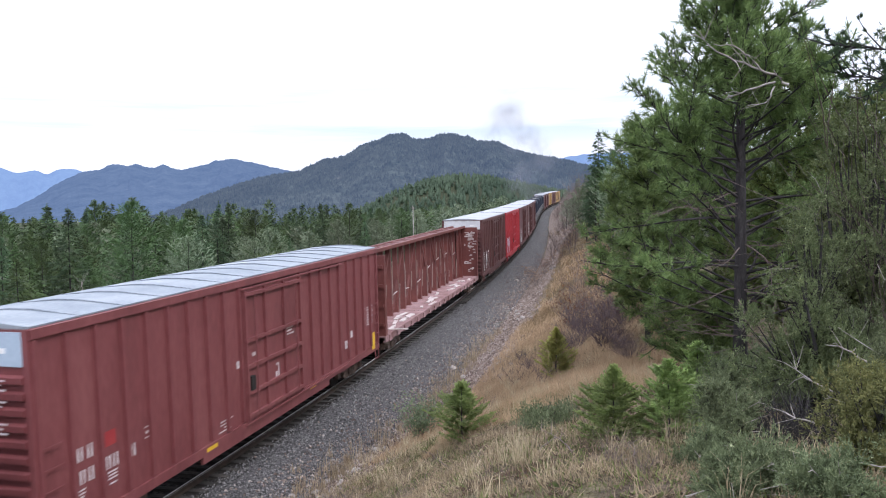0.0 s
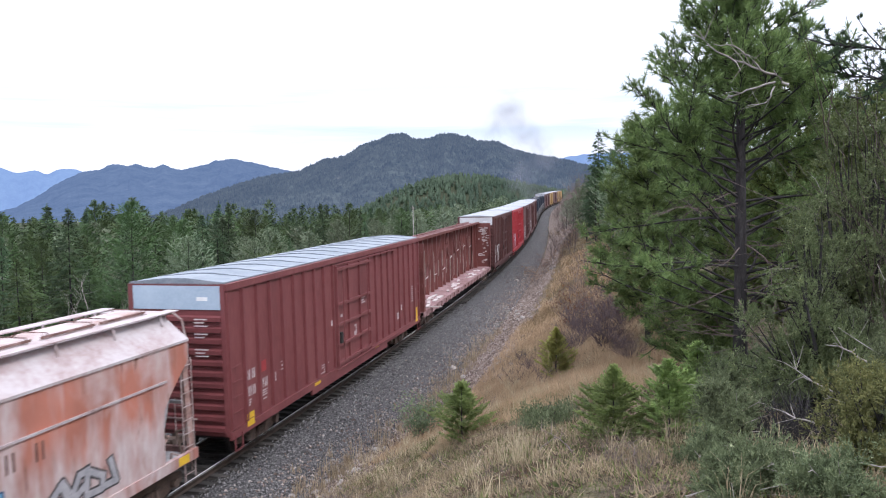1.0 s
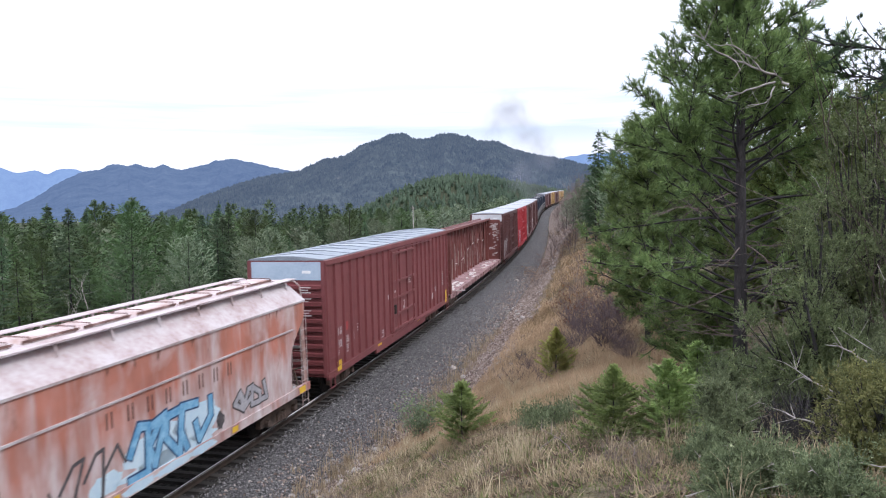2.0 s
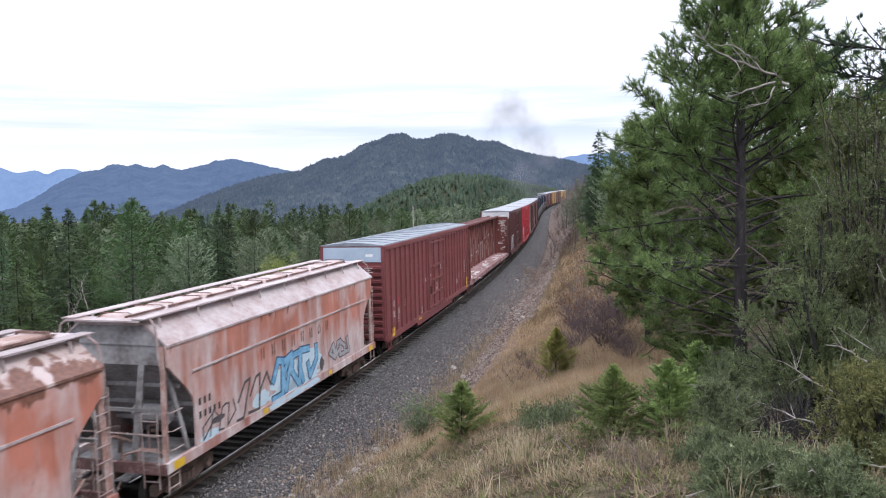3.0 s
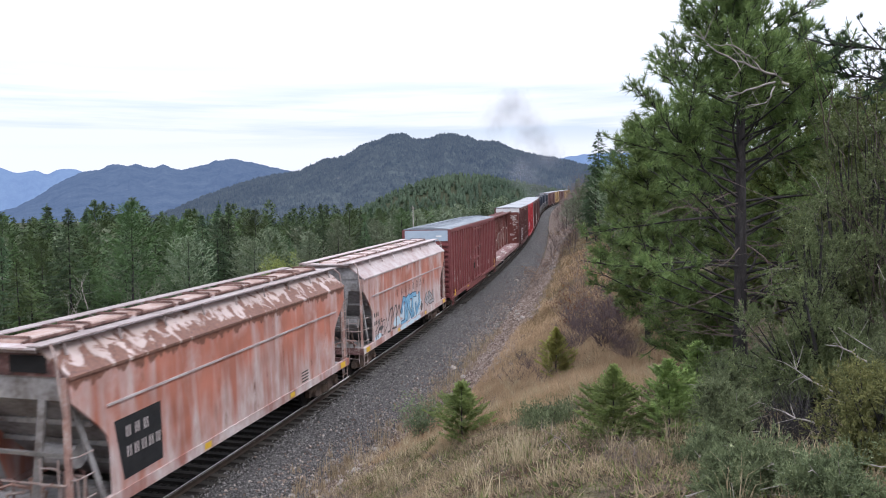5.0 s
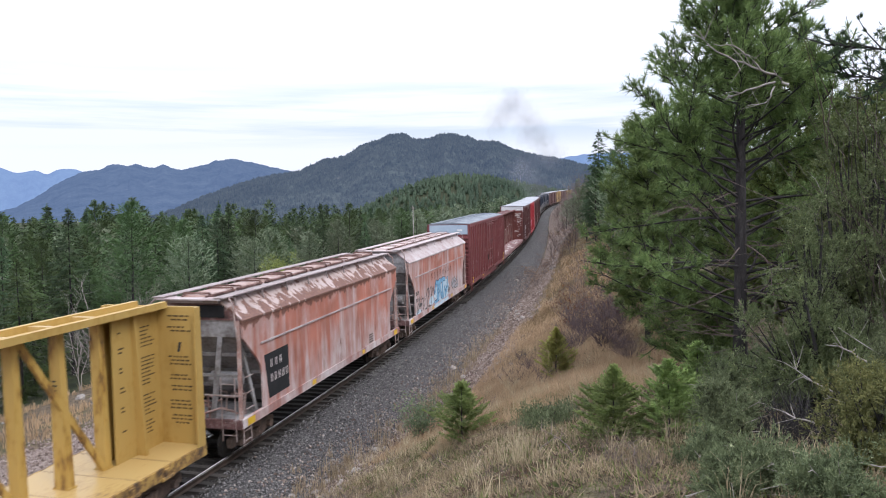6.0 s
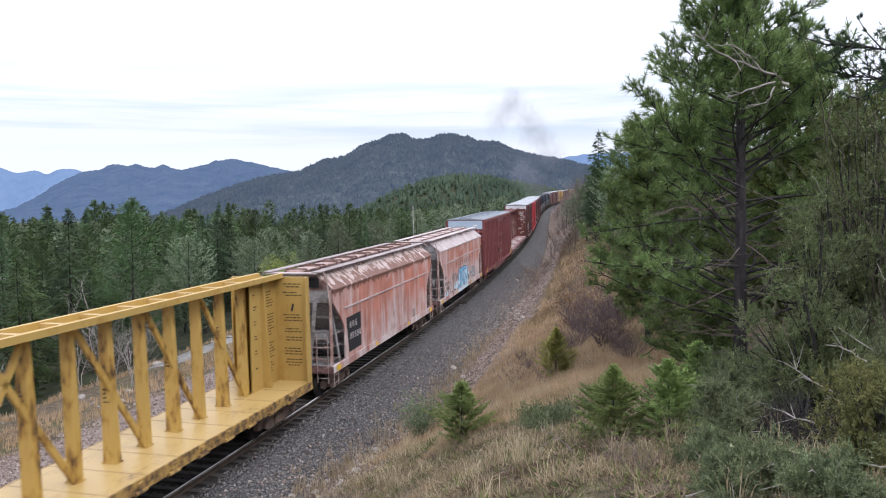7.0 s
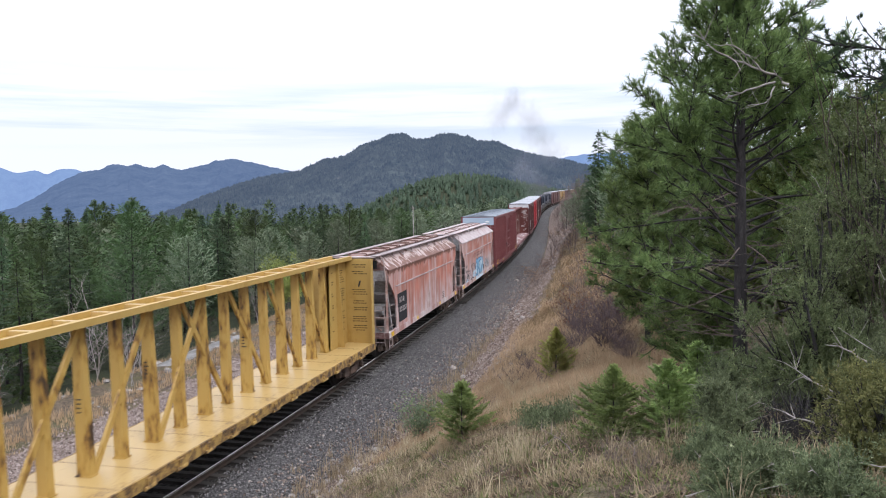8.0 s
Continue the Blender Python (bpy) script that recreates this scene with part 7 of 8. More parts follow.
def joined_woods(name, label, count, pick, grain, kinds, height, seed):
    """A wood too far off to be counted: shrunken and turned trees in one mesh for each kind."""
    rng = np.random.default_rng(seed)
    x, y = pick(rng, count)
    z = ground_z(x, y)
    which = rng.choice(np.array(kinds), len(x))
    for k in sorted(set(kinds)):
        h, r, mat, outline, slope, low, lab = WOOD_KINDS[k]
        lv, per, tw, lf = grain
        tree = forest_tree(h, r, seed + k, mat, outline, slope, low, lab, int(h * lv), per, tw, lf)
        crown = [c for c in tree.children if c.name.startswith("crown")][0]
        me = crown.data
        P, N = np.zeros(len(me.vertices) * 3), np.zeros(len(me.loops) * 3)
        me.vertices.foreach_get("co", P)
        me.corner_normals.foreach_get("vector", N)
        P, N = P.reshape(-1, 3), N.reshape(-1, 3)
        V, W = [], []
        for i in np.flatnonzero(which == k):
            a, s = rng.uniform(0, 6.283), height * rng.uniform(0.62, 1.12)
            s = min(s, (7.2 + (0.0 + 0.028 * rng.random() ** 1.6) * math.hypot(x[i], y[i]) - z[i]) / h)
            M = np.array([[math.cos(a), -math.sin(a), 0], [math.sin(a), math.cos(a), 0], [0, 0, 1.0]])
            wide = np.array([1, 1, 1.0]) * s * np.array([rng.uniform(0.85, 1.25)] * 2 + [1])
            V.append((P @ M.T) * wide + [x[i], y[i], z[i] - 0.1])
            W.append(N @ M.T)
        for part in list(tree.children) + [tree]:
            bpy.data.objects.remove(part)
        if V:
            V, W = np.concatenate(V), np.concatenate(W)
            ob = tagged(mesh_object(name, V.tolist(), np.arange(len(V)).reshape(-1, 3).tolist(), mat), label, "forest", kind="stuff")
            soft_normals(ob, W)


joined_woods("west_woods", "mixed green and dark conifer woods behind the valley trees", 215, pick_west, (1.8, 8, 8, 0.62), (0, 1, 1, 2, 2, 3, 5), 1.0, 210)
joined_woods("valley_woods", "grey-green conifer woods filling the valley floor", 830, pick_valley, (1.1, 6, 4, 1.15), (0, 1, 2, 3, 3, 3, 4, 4, 4), 0.95, 230)
far_woods("hill_woods", "conifer woods on the low hill beyond the valley", 7000, pick_hill, 6.0, 2.4, 1.0, 9, WOOD_HILL, 83, SPIRE)


def mountain_trees():
    rng = np.random.default_rng(91)
    P = MOUNTAIN
    a, b = P.shape[:2]
    n = 17000
    i = (rng.random(n) ** 0.65 * 39.4).astype(int)
    j = rng.integers(0, b - 1, n)
    f, g = rng.random((n, 1)), rng.random((n, 1))
    q = P[i, j] * (1 - f) * (1 - g) + P[i + 1, j] * f * (1 - g) + P[i, j + 1] * (1 - f) * g + P[i + 1, j + 1] * f * g
    h, r = rng.uniform(4, 8, n), rng.uniform(2.5, 5, n)
    ang = rng.uniform(0, 6.28, n)
    ring = [np.stack([q[:, 0] + r * np.cos(ang + k * 1.571), q[:, 1] + r * np.sin(ang + k * 1.571), q[:, 2] - 2], -1) for k in range(4)]
    tip = q + np.stack([np.zeros(n), np.zeros(n), h], -1)
    v = np.stack(ring + [tip], 1).reshape(-1, 3)
    tri = np.array([(0, 1, 4), (1, 2, 4), (2, 3, 4), (3, 0, 4)])
    f = (tri[None] + (np.arange(n) * 5)[:, None, None]).reshape(-1, 3)
    # the mountain material's haze glow goes on its trees too
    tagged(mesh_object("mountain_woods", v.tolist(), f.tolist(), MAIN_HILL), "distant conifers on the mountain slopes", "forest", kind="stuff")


mountain_trees()

# ---- the cut slope along the line ----


def slope_plants():
    rnd = random.Random(101)
    spots = [(-5.15, 62, 0.62, 0), (-3.9, 48, 0.42, 1), (-5.8, 72, 0.5, 4), (-3.2, 40, 0.42, 4), (-4.95, 66, 0.69, 5), (-2.0, 55, 0.5, 1), (-3.4, 75, 0.66, 2), (-6.0, 110, 0.35, 3), (-5.0, 90, 0.7, 3), (-4.6, 70, 0.5, 2), (-4.1, 62, 0.6, 2), (-5.3, 78, 0.5, 2), (-6.4, 92, 0.58, 3), (-6.8, 102, 0.5, 4), (-7.3, 112, 0.45, 3), (-6.1, 86, 0.5, 1)]
    for az, d, sc, k in spots + [(rnd.uniform(-4, 12), rnd.uniform(30, 85), rnd.uniform(0.45, 0.8), rnd.choice((0, 1, 3, 4))) for _ in range(15)]:
        x, y = d * math.sin(radians(az)), d * math.cos(radians(az))
        ob = copy_thing(WOOD[k], Matrix.Identity(4))
        ob.matrix_basis = pose(x, y, float(ground_z(x, y)) - 0.1, 0, 0, rnd.uniform(0, 360)) @ Matrix.Scale(sc, 4)
        tagged(ob, "dark conifer on the slope above the cutting", "tree", "trees above the cutting")
    a = bare_shrub("bare_shrub", "leafless grey-brown shrub on the slope", 2.2, 1.2, 111, TWIG, stems=10, group="leafless shrubs")
    b = bare_shrub("bare_shrub", "leafless grey-brown shrub with a few dry leaves", 1.6, 1.2, 112, TWIG, stems=11, group="leafless shrubs", leaves=160, leaf_green=DRY_LEAF)
    first = [a, b]
    for i in range(110):
        s = 24 + 176 * rnd.random() ** 1.2
        toe = float(np.interp(s, TOE_S, TOE_W))
        p = on_track(s, toe + rnd.uniform(4.5 if s < 55 else 0.9, 8))
        ob = first[i] if i < 2 else copy_thing(first[i % 2], Matrix.Identity(4))
        ob.matrix_basis = pose(p.x, p.y, float(ground_z(p.x, p.y)) - 0.05, 0, 0, rnd.uniform(0, 360)) @ Matrix.Scale(rnd.uniform(0.5, 1.2), 4)


slope_plants()


def cutting_trees():
    rnd = random.Random(171)
    a = bare_shrub("bare_tree", "tall leafless grey-brown tree above the cutting", 4.6, 1.3, 172, TWIG, stems=4, group="leafless trees above the cutting", thick=0.006, category="tree")
    for i in range(18):
        s = 55 + 190 * rnd.random()
        p = on_track(s, float(np.interp(s, TOE_S, TOE_W)) + rnd.uniform(3.0, 9.0))
        ob = a if i == 0 else copy_thing(a, Matrix.Identity(4))
        ob.matrix_basis = pose(p.x, p.y, float(ground_z(p.x, p.y)) - 0.05, 0, 0, rnd.uniform(0, 360)) @ Matrix.Scale(rnd.uniform(0.6, 1.15), 4)
    brush = bare_shrub("brush", "dense leafless grey-brown brush on the cut slope", 2.3, 1.5, 176, BRUSH, stems=26, group="brush on the cut slope", thick=0.011)
    for i in range(48):
        s = 84 + 120 * rnd.random() ** 1.2
        p = on_track(s, float(np.interp(s, TOE_S, TOE_W)) + rnd.uniform(4.2, 10.5))
        ob = brush if i == 0 else copy_thing(brush, Matrix.Identity(4))
        ob.matrix_basis = pose(p.x, p.y, float(ground_z(p.x, p.y)) - 0.05, 0, 0, rnd.uniform(0, 360)) @ Matrix.Scale(rnd.uniform(0.6, 1.35), 4)
    for i in range(9):
        s = 115 + 235 * rnd.random()
        p = on_track(s, float(np.interp(s, TOE_S, TOE_W)) + rnd.uniform(4.2, 12.0))
        ob = copy_thing(WOOD[rnd.choice((0, 1, 3, 4))], Matrix.Identity(4))
        ob.matrix_basis = pose(p.x, p.y, float(ground_z(p.x, p.y)) - 0.05, 0, 0, rnd.uniform(0, 360)) @ Matrix.Scale(rnd.uniform(0.2, 0.45), 4)
        tagged(ob, "dark conifer on the slope beside the line", "tree", "trees above the cutting")


cutting_trees()


def valley_details():
    rnd = random.Random(131)
    a = bare_shrub("leafless_tree", "leafless pale grey tree at the wood's edge", 6.0, 1.8, 141, DEAD_WOOD, stems=3, group="leafless trees of the valley", thick=0.007, category="tree")
    b = bare_shrub("leafless_tree", "leafless grey thicket at the wood's edge", 4.0, 2.2, 142, TWIG, stems=9, group="leafless trees of the valley", thick=0.006, category="tree")
    for i in range(9):
        s, w = rnd.uniform(14, 60), -rnd.uniform(13.5, 22)
        p = on_track(s, w)
        ob = (a, b)[i] if i < 2 else copy_thing((a, b)[i % 2], Matrix.Identity(4))
        ob.matrix_basis = pose(p.x, p.y, float(ground_z(p.x, p.y)) - 0.05, 0, 0, rnd.uniform(0, 360)) @ Matrix.Scale(rnd.uniform(0.4, 0.6), 4)
    for az, q, k in [(-43.0, 40, 0.6), (-41.6, 41, 0.65), (-39.6, 38, 0.55), (-40.6, 42, 0.5), (-39.0, 40, 0.45)]:
        x, y = q * math.sin(radians(az)), q * math.cos(radians(az))
        ob = copy_thing(a, Matrix.Identity(4))
        ob.matrix_basis = pose(x, y, float(ground_z(x, y)) - 0.05, 0, 0, rnd.uniform(0, 360)) @ Matrix.Scale(k, 4)
    stand(bare_shrub("aspen", "small yellow-green aspen at the wood's edge", 4.4, 1.1, 143, TWIG, stems=6, leaves=7000, leaf_green=ASPEN, thick=0.006, category="tree"), -28.4, 52.0, scale=0.82)
    x, y = -26.9, 64.6
    ob = copy_thing(WOOD[0], Matrix.Identity(4))
    g = float(ground_z(x, y))
    ob.matrix_basis = pose(x, y, g - 0.1, 0, 0, 40) @ Matrix.Scale((6.7 - g) / 12.5, 4)
    tagged(ob, "dark spruce standing alone at the wood's edge", "tree", "trees of the valley wood")
    pole = empty("utility_pole", "slim grey wooden utility pole above the trees", "pole")
    Build().tube((0, 0, -0.5), (0, 0, 7.2), 0.07, 0.05, n=8).part("shaft", DEAD_WOOD, pole, smooth_faces=True)
    Build().bar((-0.4, 0, 6.9), (0.4, 0, 6.9), 0.05, 0.06).part("crossarm", DEAD_WOOD, pole)
    stand(pole, -32.2, 94.0, 60)


valley_details()

# ---- exhaust smoke ----
SMOKE = bpy.data.materials.new("thin_smoke")


def build_smoke():
    SMOKE.use_nodes = True
    nt = SMOKE.node_tree
    nt.nodes.clear()
    N, L = nt.nodes.new, nt.links.new
    out, mx, tr, df = N("ShaderNodeOutputMaterial"), N("ShaderNodeMixShader"), N("ShaderNodeBsdfTransparent"), N("ShaderNodeBsdfDiffuse")
    df.inputs["Color"].default_value = (0.3, 0.295, 0.35, 1)
    at, ml, sm = N("ShaderNodeAttribute"), N("ShaderNodeMath"), N("ShaderNodeMapRange")
    at.attribute_name = "veil"
    sm.interpolation_type = "SMOOTHSTEP"
    L(at.outputs["Fac"], sm.inputs["Value"])
    ml.operation = "MULTIPLY"
    L(sm.outputs[0], ml.inputs[0])
    ml.inputs[1].default_value = 0.3
    L(ml.outputs[0], mx.inputs[0])
    L(tr.outputs[0], mx.inputs[1])
    L(df.outputs[0], mx.inputs[2])
    L(mx.outputs[0], out.inputs["Surface"])
    rng = np.random.default_rng(303)
    puffs = []
    for i, (x, y, z, r, n) in enumerate([(-38.8, 226.6, 13.0, 4.2, 15), (-40.2, 228.5, 19.0, 5.4, 17), (-42.4, 225.0, 25.5, 5.8, 16), (-45.0, 227.0, 32.0, 6.2, 14), (-48.0, 224.0, 38.0, 6.6, 12)]):
        # overlapping thin lumpy veils, densest at the heart and gone at the rim
        V, F, D = [], [], []
        for k in range(2):
            c = Vector((rng.normal() * r * 0.4, rng.normal() * r * 0.3, rng.normal() * r * 0.45))
            u = Vector((rng.normal() * 0.35, -1.0, rng.normal() * 0.35)).normalized()
            a, b = u.orthogonal().normalized(), u.cross(u.orthogonal().normalized())
            q, m, rings = len(V), 16, 4
            V.append(tuple(c))
            D.append(float(rng.uniform(0.7, 1.0)))
            for g in range(1, rings + 1):
                for j in range(m):
                    s = r * 1.25 * g / rings * (1 + 0.3 * noise.noise(Vector((math.cos(6.2832 * j / m) * 1.3 + i * 3.1, math.sin(6.2832 * j / m) * 1.3 + k * 1.7, g * 0.2))))
                    V.append(tuple(c + (a * math.cos(6.2832 * j / m) + b * math.sin(6.2832 * j / m)) * s + u * 0.1 * g))
                    D.append((1 - g / rings) * float(rng.uniform(0.6, 1.0)))
            F += [(q, q + 1 + j, q + 1 + (j + 1) % m) for j in range(m)]
            F += [(q + 1 + g * m + j, q + 1 + (g + 1) * m + j, q + 1 + (g + 1) * m + (j + 1) % m, q + 1 + g * m + (j + 1) % m) for g in range(rings - 1) for j in range(m)]
        ob = mesh_object("smoke_puff", V, F, SMOKE, smooth_faces=True)
        ob.data.attributes.new("veil", "FLOAT", "POINT").data.foreach_set("value", D)
        ob.visible_shadow = False
        tagged(ob, "thin grey-violet puff of diesel exhaust above the train", "smoke", "puffs of the exhaust plume", kind="stuff")
        puffs.append((ob, (x, y, z)))
    return puffs


PUFFS = build_smoke()


# ================= grass =================


def grass(name, label, count, pick, height, width, material, seed, lean=0.35, tuft=14):
    """Dry grass in tufts of bent blades."""
    rng = np.random.default_rng(seed)
    x, y = pick(rng, count)
    n = len(x)
    z = ground_z(x, y)
    k = n * tuft
    rad = 0.035 + 0.05 * rng.random(n)
    bx = np.repeat(x, tuft) + rng.normal(0, 1, k) * np.repeat(rad, tuft)
    by = np.repeat(y, tuft) + rng.normal(0, 1, k) * np.repeat(rad, tuft)
    bz = np.repeat(z, tuft) - 0.02
    h = np.repeat(height * rng.uniform(0.45, 1.25, n), tuft) * rng.uniform(0.5, 1.1, k)
    az = rng.uniform(0, 6.283, k)
    ln = np.abs(rng.normal(0, lean, k)) * h
    side = rng.uniform(0, 6.283, k)
    w = width * rng.uniform(0.6, 1.3, k)
    cx, cy = np.cos(side) * w / 2, np.sin(side) * w / 2
    m = np.stack([bx + np.cos(az) * ln * 0.3, by + np.sin(az) * ln * 0.3, bz + h * 0.6], -1)
    t = np.stack([bx + np.cos(az) * ln, by + np.sin(az) * ln, bz + h - ln * 0.25], -1)
    c = np.stack([cx, cy, np.zeros(k)], -1)
    b = np.stack([bx, by, bz], -1)
    v = np.stack([b - c, b + c, m + c * 0.7, m - c * 0.7, t], 1).reshape(-1, 3)
    o = (np.arange(k) * 5)[:, None]
    f = [tuple(q) for q in (o + np.array([0, 1, 2, 3])).tolist()] + [tuple(q) for q in (o + np.array([3, 2, 4])).tolist()]
    return tagged(mesh_object(name, v.tolist(), f, material), label, "grass", kind="stuff")


STRAW = leafy("dry_straw", (0.12, 0.09, 0.058), (0.48, 0.375, 0.245), (0.7, 0.6, 0.43), rough=0.8, through=0.2, clump=1.1, share=0.4, per=0.0)
BROWN_STRAW = leafy("brown_straw", (0.12, 0.085, 0.048), (0.32, 0.235, 0.135), (0.42, 0.32, 0.2), rough=0.8, through=0.2, clump=0.5, share=0.4, per=0.0)
GREENISH = leafy("half_green_grass", (0.07, 0.095, 0.025), (0.19, 0.235, 0.07), (0.3, 0.32, 0.12), rough=0.8, through=0.2, clump=1.5, share=0.4, per=0.0)


WARM_STRAW = leafy("warm_straw", (0.26, 0.18, 0.11), (0.58, 0.42, 0.27), (0.72, 0.57, 0.4), rough=0.8, through=0.25, clump=0.7, share=0.5, per=0.0)


def pick_bank(s0, s1, w0, w1, power=1.0, clump=0.0):
    def pick(rng, n):
        s, q = s0 + (s1 - s0) * rng.random(n) ** power, rng.random(n)
        toe = np.interp(s, TOE_S, TOE_W)
        w = toe + w0 + (w1 - w0) * q
        th = np.interp(s, _S, _TH)
        x, y = np.interp(s, _S, _TX) + w * np.cos(th), np.interp(s, _S, _TY) + w * np.sin(th)
        keep = fbm(x, y, 0.9, 4.0, 3) + rng.normal(0, 0.35, n) > clump
        return x[keep], y[keep]
    return pick


def thatch(name, label, count, pick, length, width, material, seed, rise=0.35):
    """Matted straw: single flat-lying or leaning blades, many and thin."""
    rng = np.random.default_rng(seed)
    x, y = pick(rng, count)
    k = len(x)
    z = ground_z(x, y) - 0.01
    az = rng.uniform(0, 6.283, k)
    up = np.abs(rng.normal(0, rise, k)) + 0.12
    way = np.stack([np.cos(az), np.sin(az), up * 1.6], -1)
    v, f = tri_cloud(np.stack([x, y, z], -1), way, length * rng.uniform(0.5, 1.3, k), width * rng.uniform(0.7, 1.4, k), rng)
    return tagged(mesh_object(name, v.tolist(), f.tolist(), material), label, "grass", kind="stuff")


LITTER = leafy("dark_litter", (0.04, 0.028, 0.023), (0.13, 0.09, 0.07), (0.27, 0.21, 0.18), rough=0.9, through=0.05, clump=1.5, share=0.3, per=0.0)
COVER = leafy("creeping_cover", (0.055, 0.075, 0.026), (0.16, 0.19, 0.065), (0.3, 0.31, 0.13), rough=0.7, through=0.2, clump=2.5, share=0.5, per=0.0)
RUSSET = leafy("russet_cover", (0.06, 0.04, 0.025), (0.19, 0.125, 0.07), (0.33, 0.25, 0.14), rough=0.8, through=0.15, clump=2.5, share=0.5, per=0.0)
PALE_STRAW = leafy("pale_straw", (0.3, 0.24, 0.15), (0.6, 0.5, 0.34), (0.75, 0.66, 0.48), rough=0.8, through=0.25, clump=1.1, share=0.3, per=0.0)


def pick_patch(s0, s1, w0, w1, f, seed, level, sign=1.0, blur=0.22, power=1.0):
    """Spots on the bank inside (or outside) soft patches."""
    inner = pick_bank(s0, s1, w0, w1, power, -9)

    def pick(rng, n):
        x, y = inner(rng, n)
        keep = sign * (fbm(x, y, f, seed, 3) - level) + rng.normal(0, blur, len(x)) > 0
        return x[keep], y[keep]
    return pick


# near the camera: open ground with litter, creeping green cover and straw tufts between
thatch("leaf_litter", "dark twigs and leaf litter on bare soil", 46000, pick_bank(4.5, 15, 0.6, 14.0, 0.9, -9), 0.11, 0.011, LITTER, 213, rise=0.18)
thatch("leaf_litter", "twigs and leaf litter at the top of the bank", 42000, pick_bank(4.0, 9.5, 5.0, 14.0, 1.0, -9), 0.085, 0.011, LITTER, 215, rise=0.2)
thatch("matted_grass", "short matted straw at the top of the bank", 38000, pick_bank(4.0, 9.5, 5.0, 14.0, 1.0, -0.2), 0.12, 0.008, STRAW, 216, rise=0.5)
thatch("creeping_cover", "low creeping green plants between the straw tufts", 125000, pick_patch(4.0, 17.5, 0.6, 14.0, 0.8, 6.0, -0.06), 0.045, 0.028, COVER, 214, rise=0.9)
grass("dry_grass", "tall dry straw-coloured grass on the bank", 4600, pick_patch(4.0, 17, 0.6, 14.0, 0.8, 6.0, 0.12, -1.0), 0.26, 0.006, STRAW, 201, lean=0.6, tuft=11)
grass("straw_tufts", "pale standing straw tufts on the bank", 480, pick_bank(4.6, 17, 0.6, 13.5, 1.0, -0.2), 0.42, 0.0065, PALE_STRAW, 206, lean=0.75, tuft=26)
thatch("matted_grass", "matted straw and dead stems on the bank", 80000, pick_patch(4.0, 15.5, 0.5, 14.0, 1.3, 9.0, -0.02, -1.0), 0.15, 0.009, STRAW, 211, rise=0.55)
thatch("matted_grass", "fine upright straw further down the bank", 30000, pick_bank(18.0, 25, 1.2, 9.5, 1.0, -9), 0.24, 0.014, WARM_STRAW, 212, rise=1.6)
thatch("matted_grass", "fine warm straw across the middle of the bank", 22000, pick_bank(14.5, 19, 4.0, 9.5, 1.0, -9), 0.2, 0.012, WARM_STRAW, 225, rise=1.4)
thatch("matted_grass", "fine upright straw above the rubble edge", 22000, pick_bank(25, 38, 1.7, 9.5, 1.1, -9), 0.28, 0.016, WARM_STRAW, 218, rise=1.6)
thatch("green_grass", "half-green low grass among the straw", 30000, pick_bank(4, 18, 0.6, 13.5, 1.0, 0.0), 0.16, 0.012, GREENISH, 203, rise=0.9)
thatch("creeping_cover", "low green and olive plants at the foot of the bank", 46000, pick_patch(8.0, 17.0, 0.5, 4.0, 1.1, 2.5, -0.05), 0.055, 0.03, COVER, 217, rise=0.9)
thatch("leaf_litter", "dark litter between the tufts down the bank", 26000, pick_patch(13.0, 24.0, 0.5, 7.0, 1.4, 7.5, 0.1), 0.13, 0.014, LITTER, 219, rise=0.25)
grass("straw_tufts", "pale standing straw tufts down the bank", 420, pick_bank(12, 24, 0.6, 9.0, 1.0, 0.0), 0.4, 0.009, PALE_STRAW, 207, lean=0.7, tuft=20)
thatch("russet_cover", "low russet and brown ground plants on the bank", 46000, pick_patch(6.0, 19.5, 0.4, 9.0, 1.2, 11.0, 0.05), 0.05, 0.026, RUSSET, 220, rise=0.8)
thatch("brown_grass", "brown dry grass along the cut slope", 24000, pick_bank(34, 95, 2.2, 9.0, 1.3, -0.3), 0.4, 0.03, BROWN_STRAW, 204, rise=1.2)


def pick_toe(rng, n):
    s = 13 + 26 * rng.random(n) ** 1.3
    w = np.interp(s, TOE_S, TOE_W) + rng.normal(0.1, 0.4, n)
    th = np.interp(s, _S, _TH)
    return np.interp(s, _S, _TX) + w * np.cos(th), np.interp(s, _S, _TY) + w * np.sin(th)


grass("mounded_grass", "tawny mounded bunch grass on the cut slope", 2400, pick_patch(30, 64, 2.6, 9.0, 0.35, 3.0, -0.35), 0.62, 0.02, WARM_STRAW, 222, lean=0.7, tuft=14)
grass("dry_weeds", "tall dry weed stalks along the ballast edge", 420, pick_toe, 0.55, 0.011, STRAW, 221, lean=0.45, tuft=9)


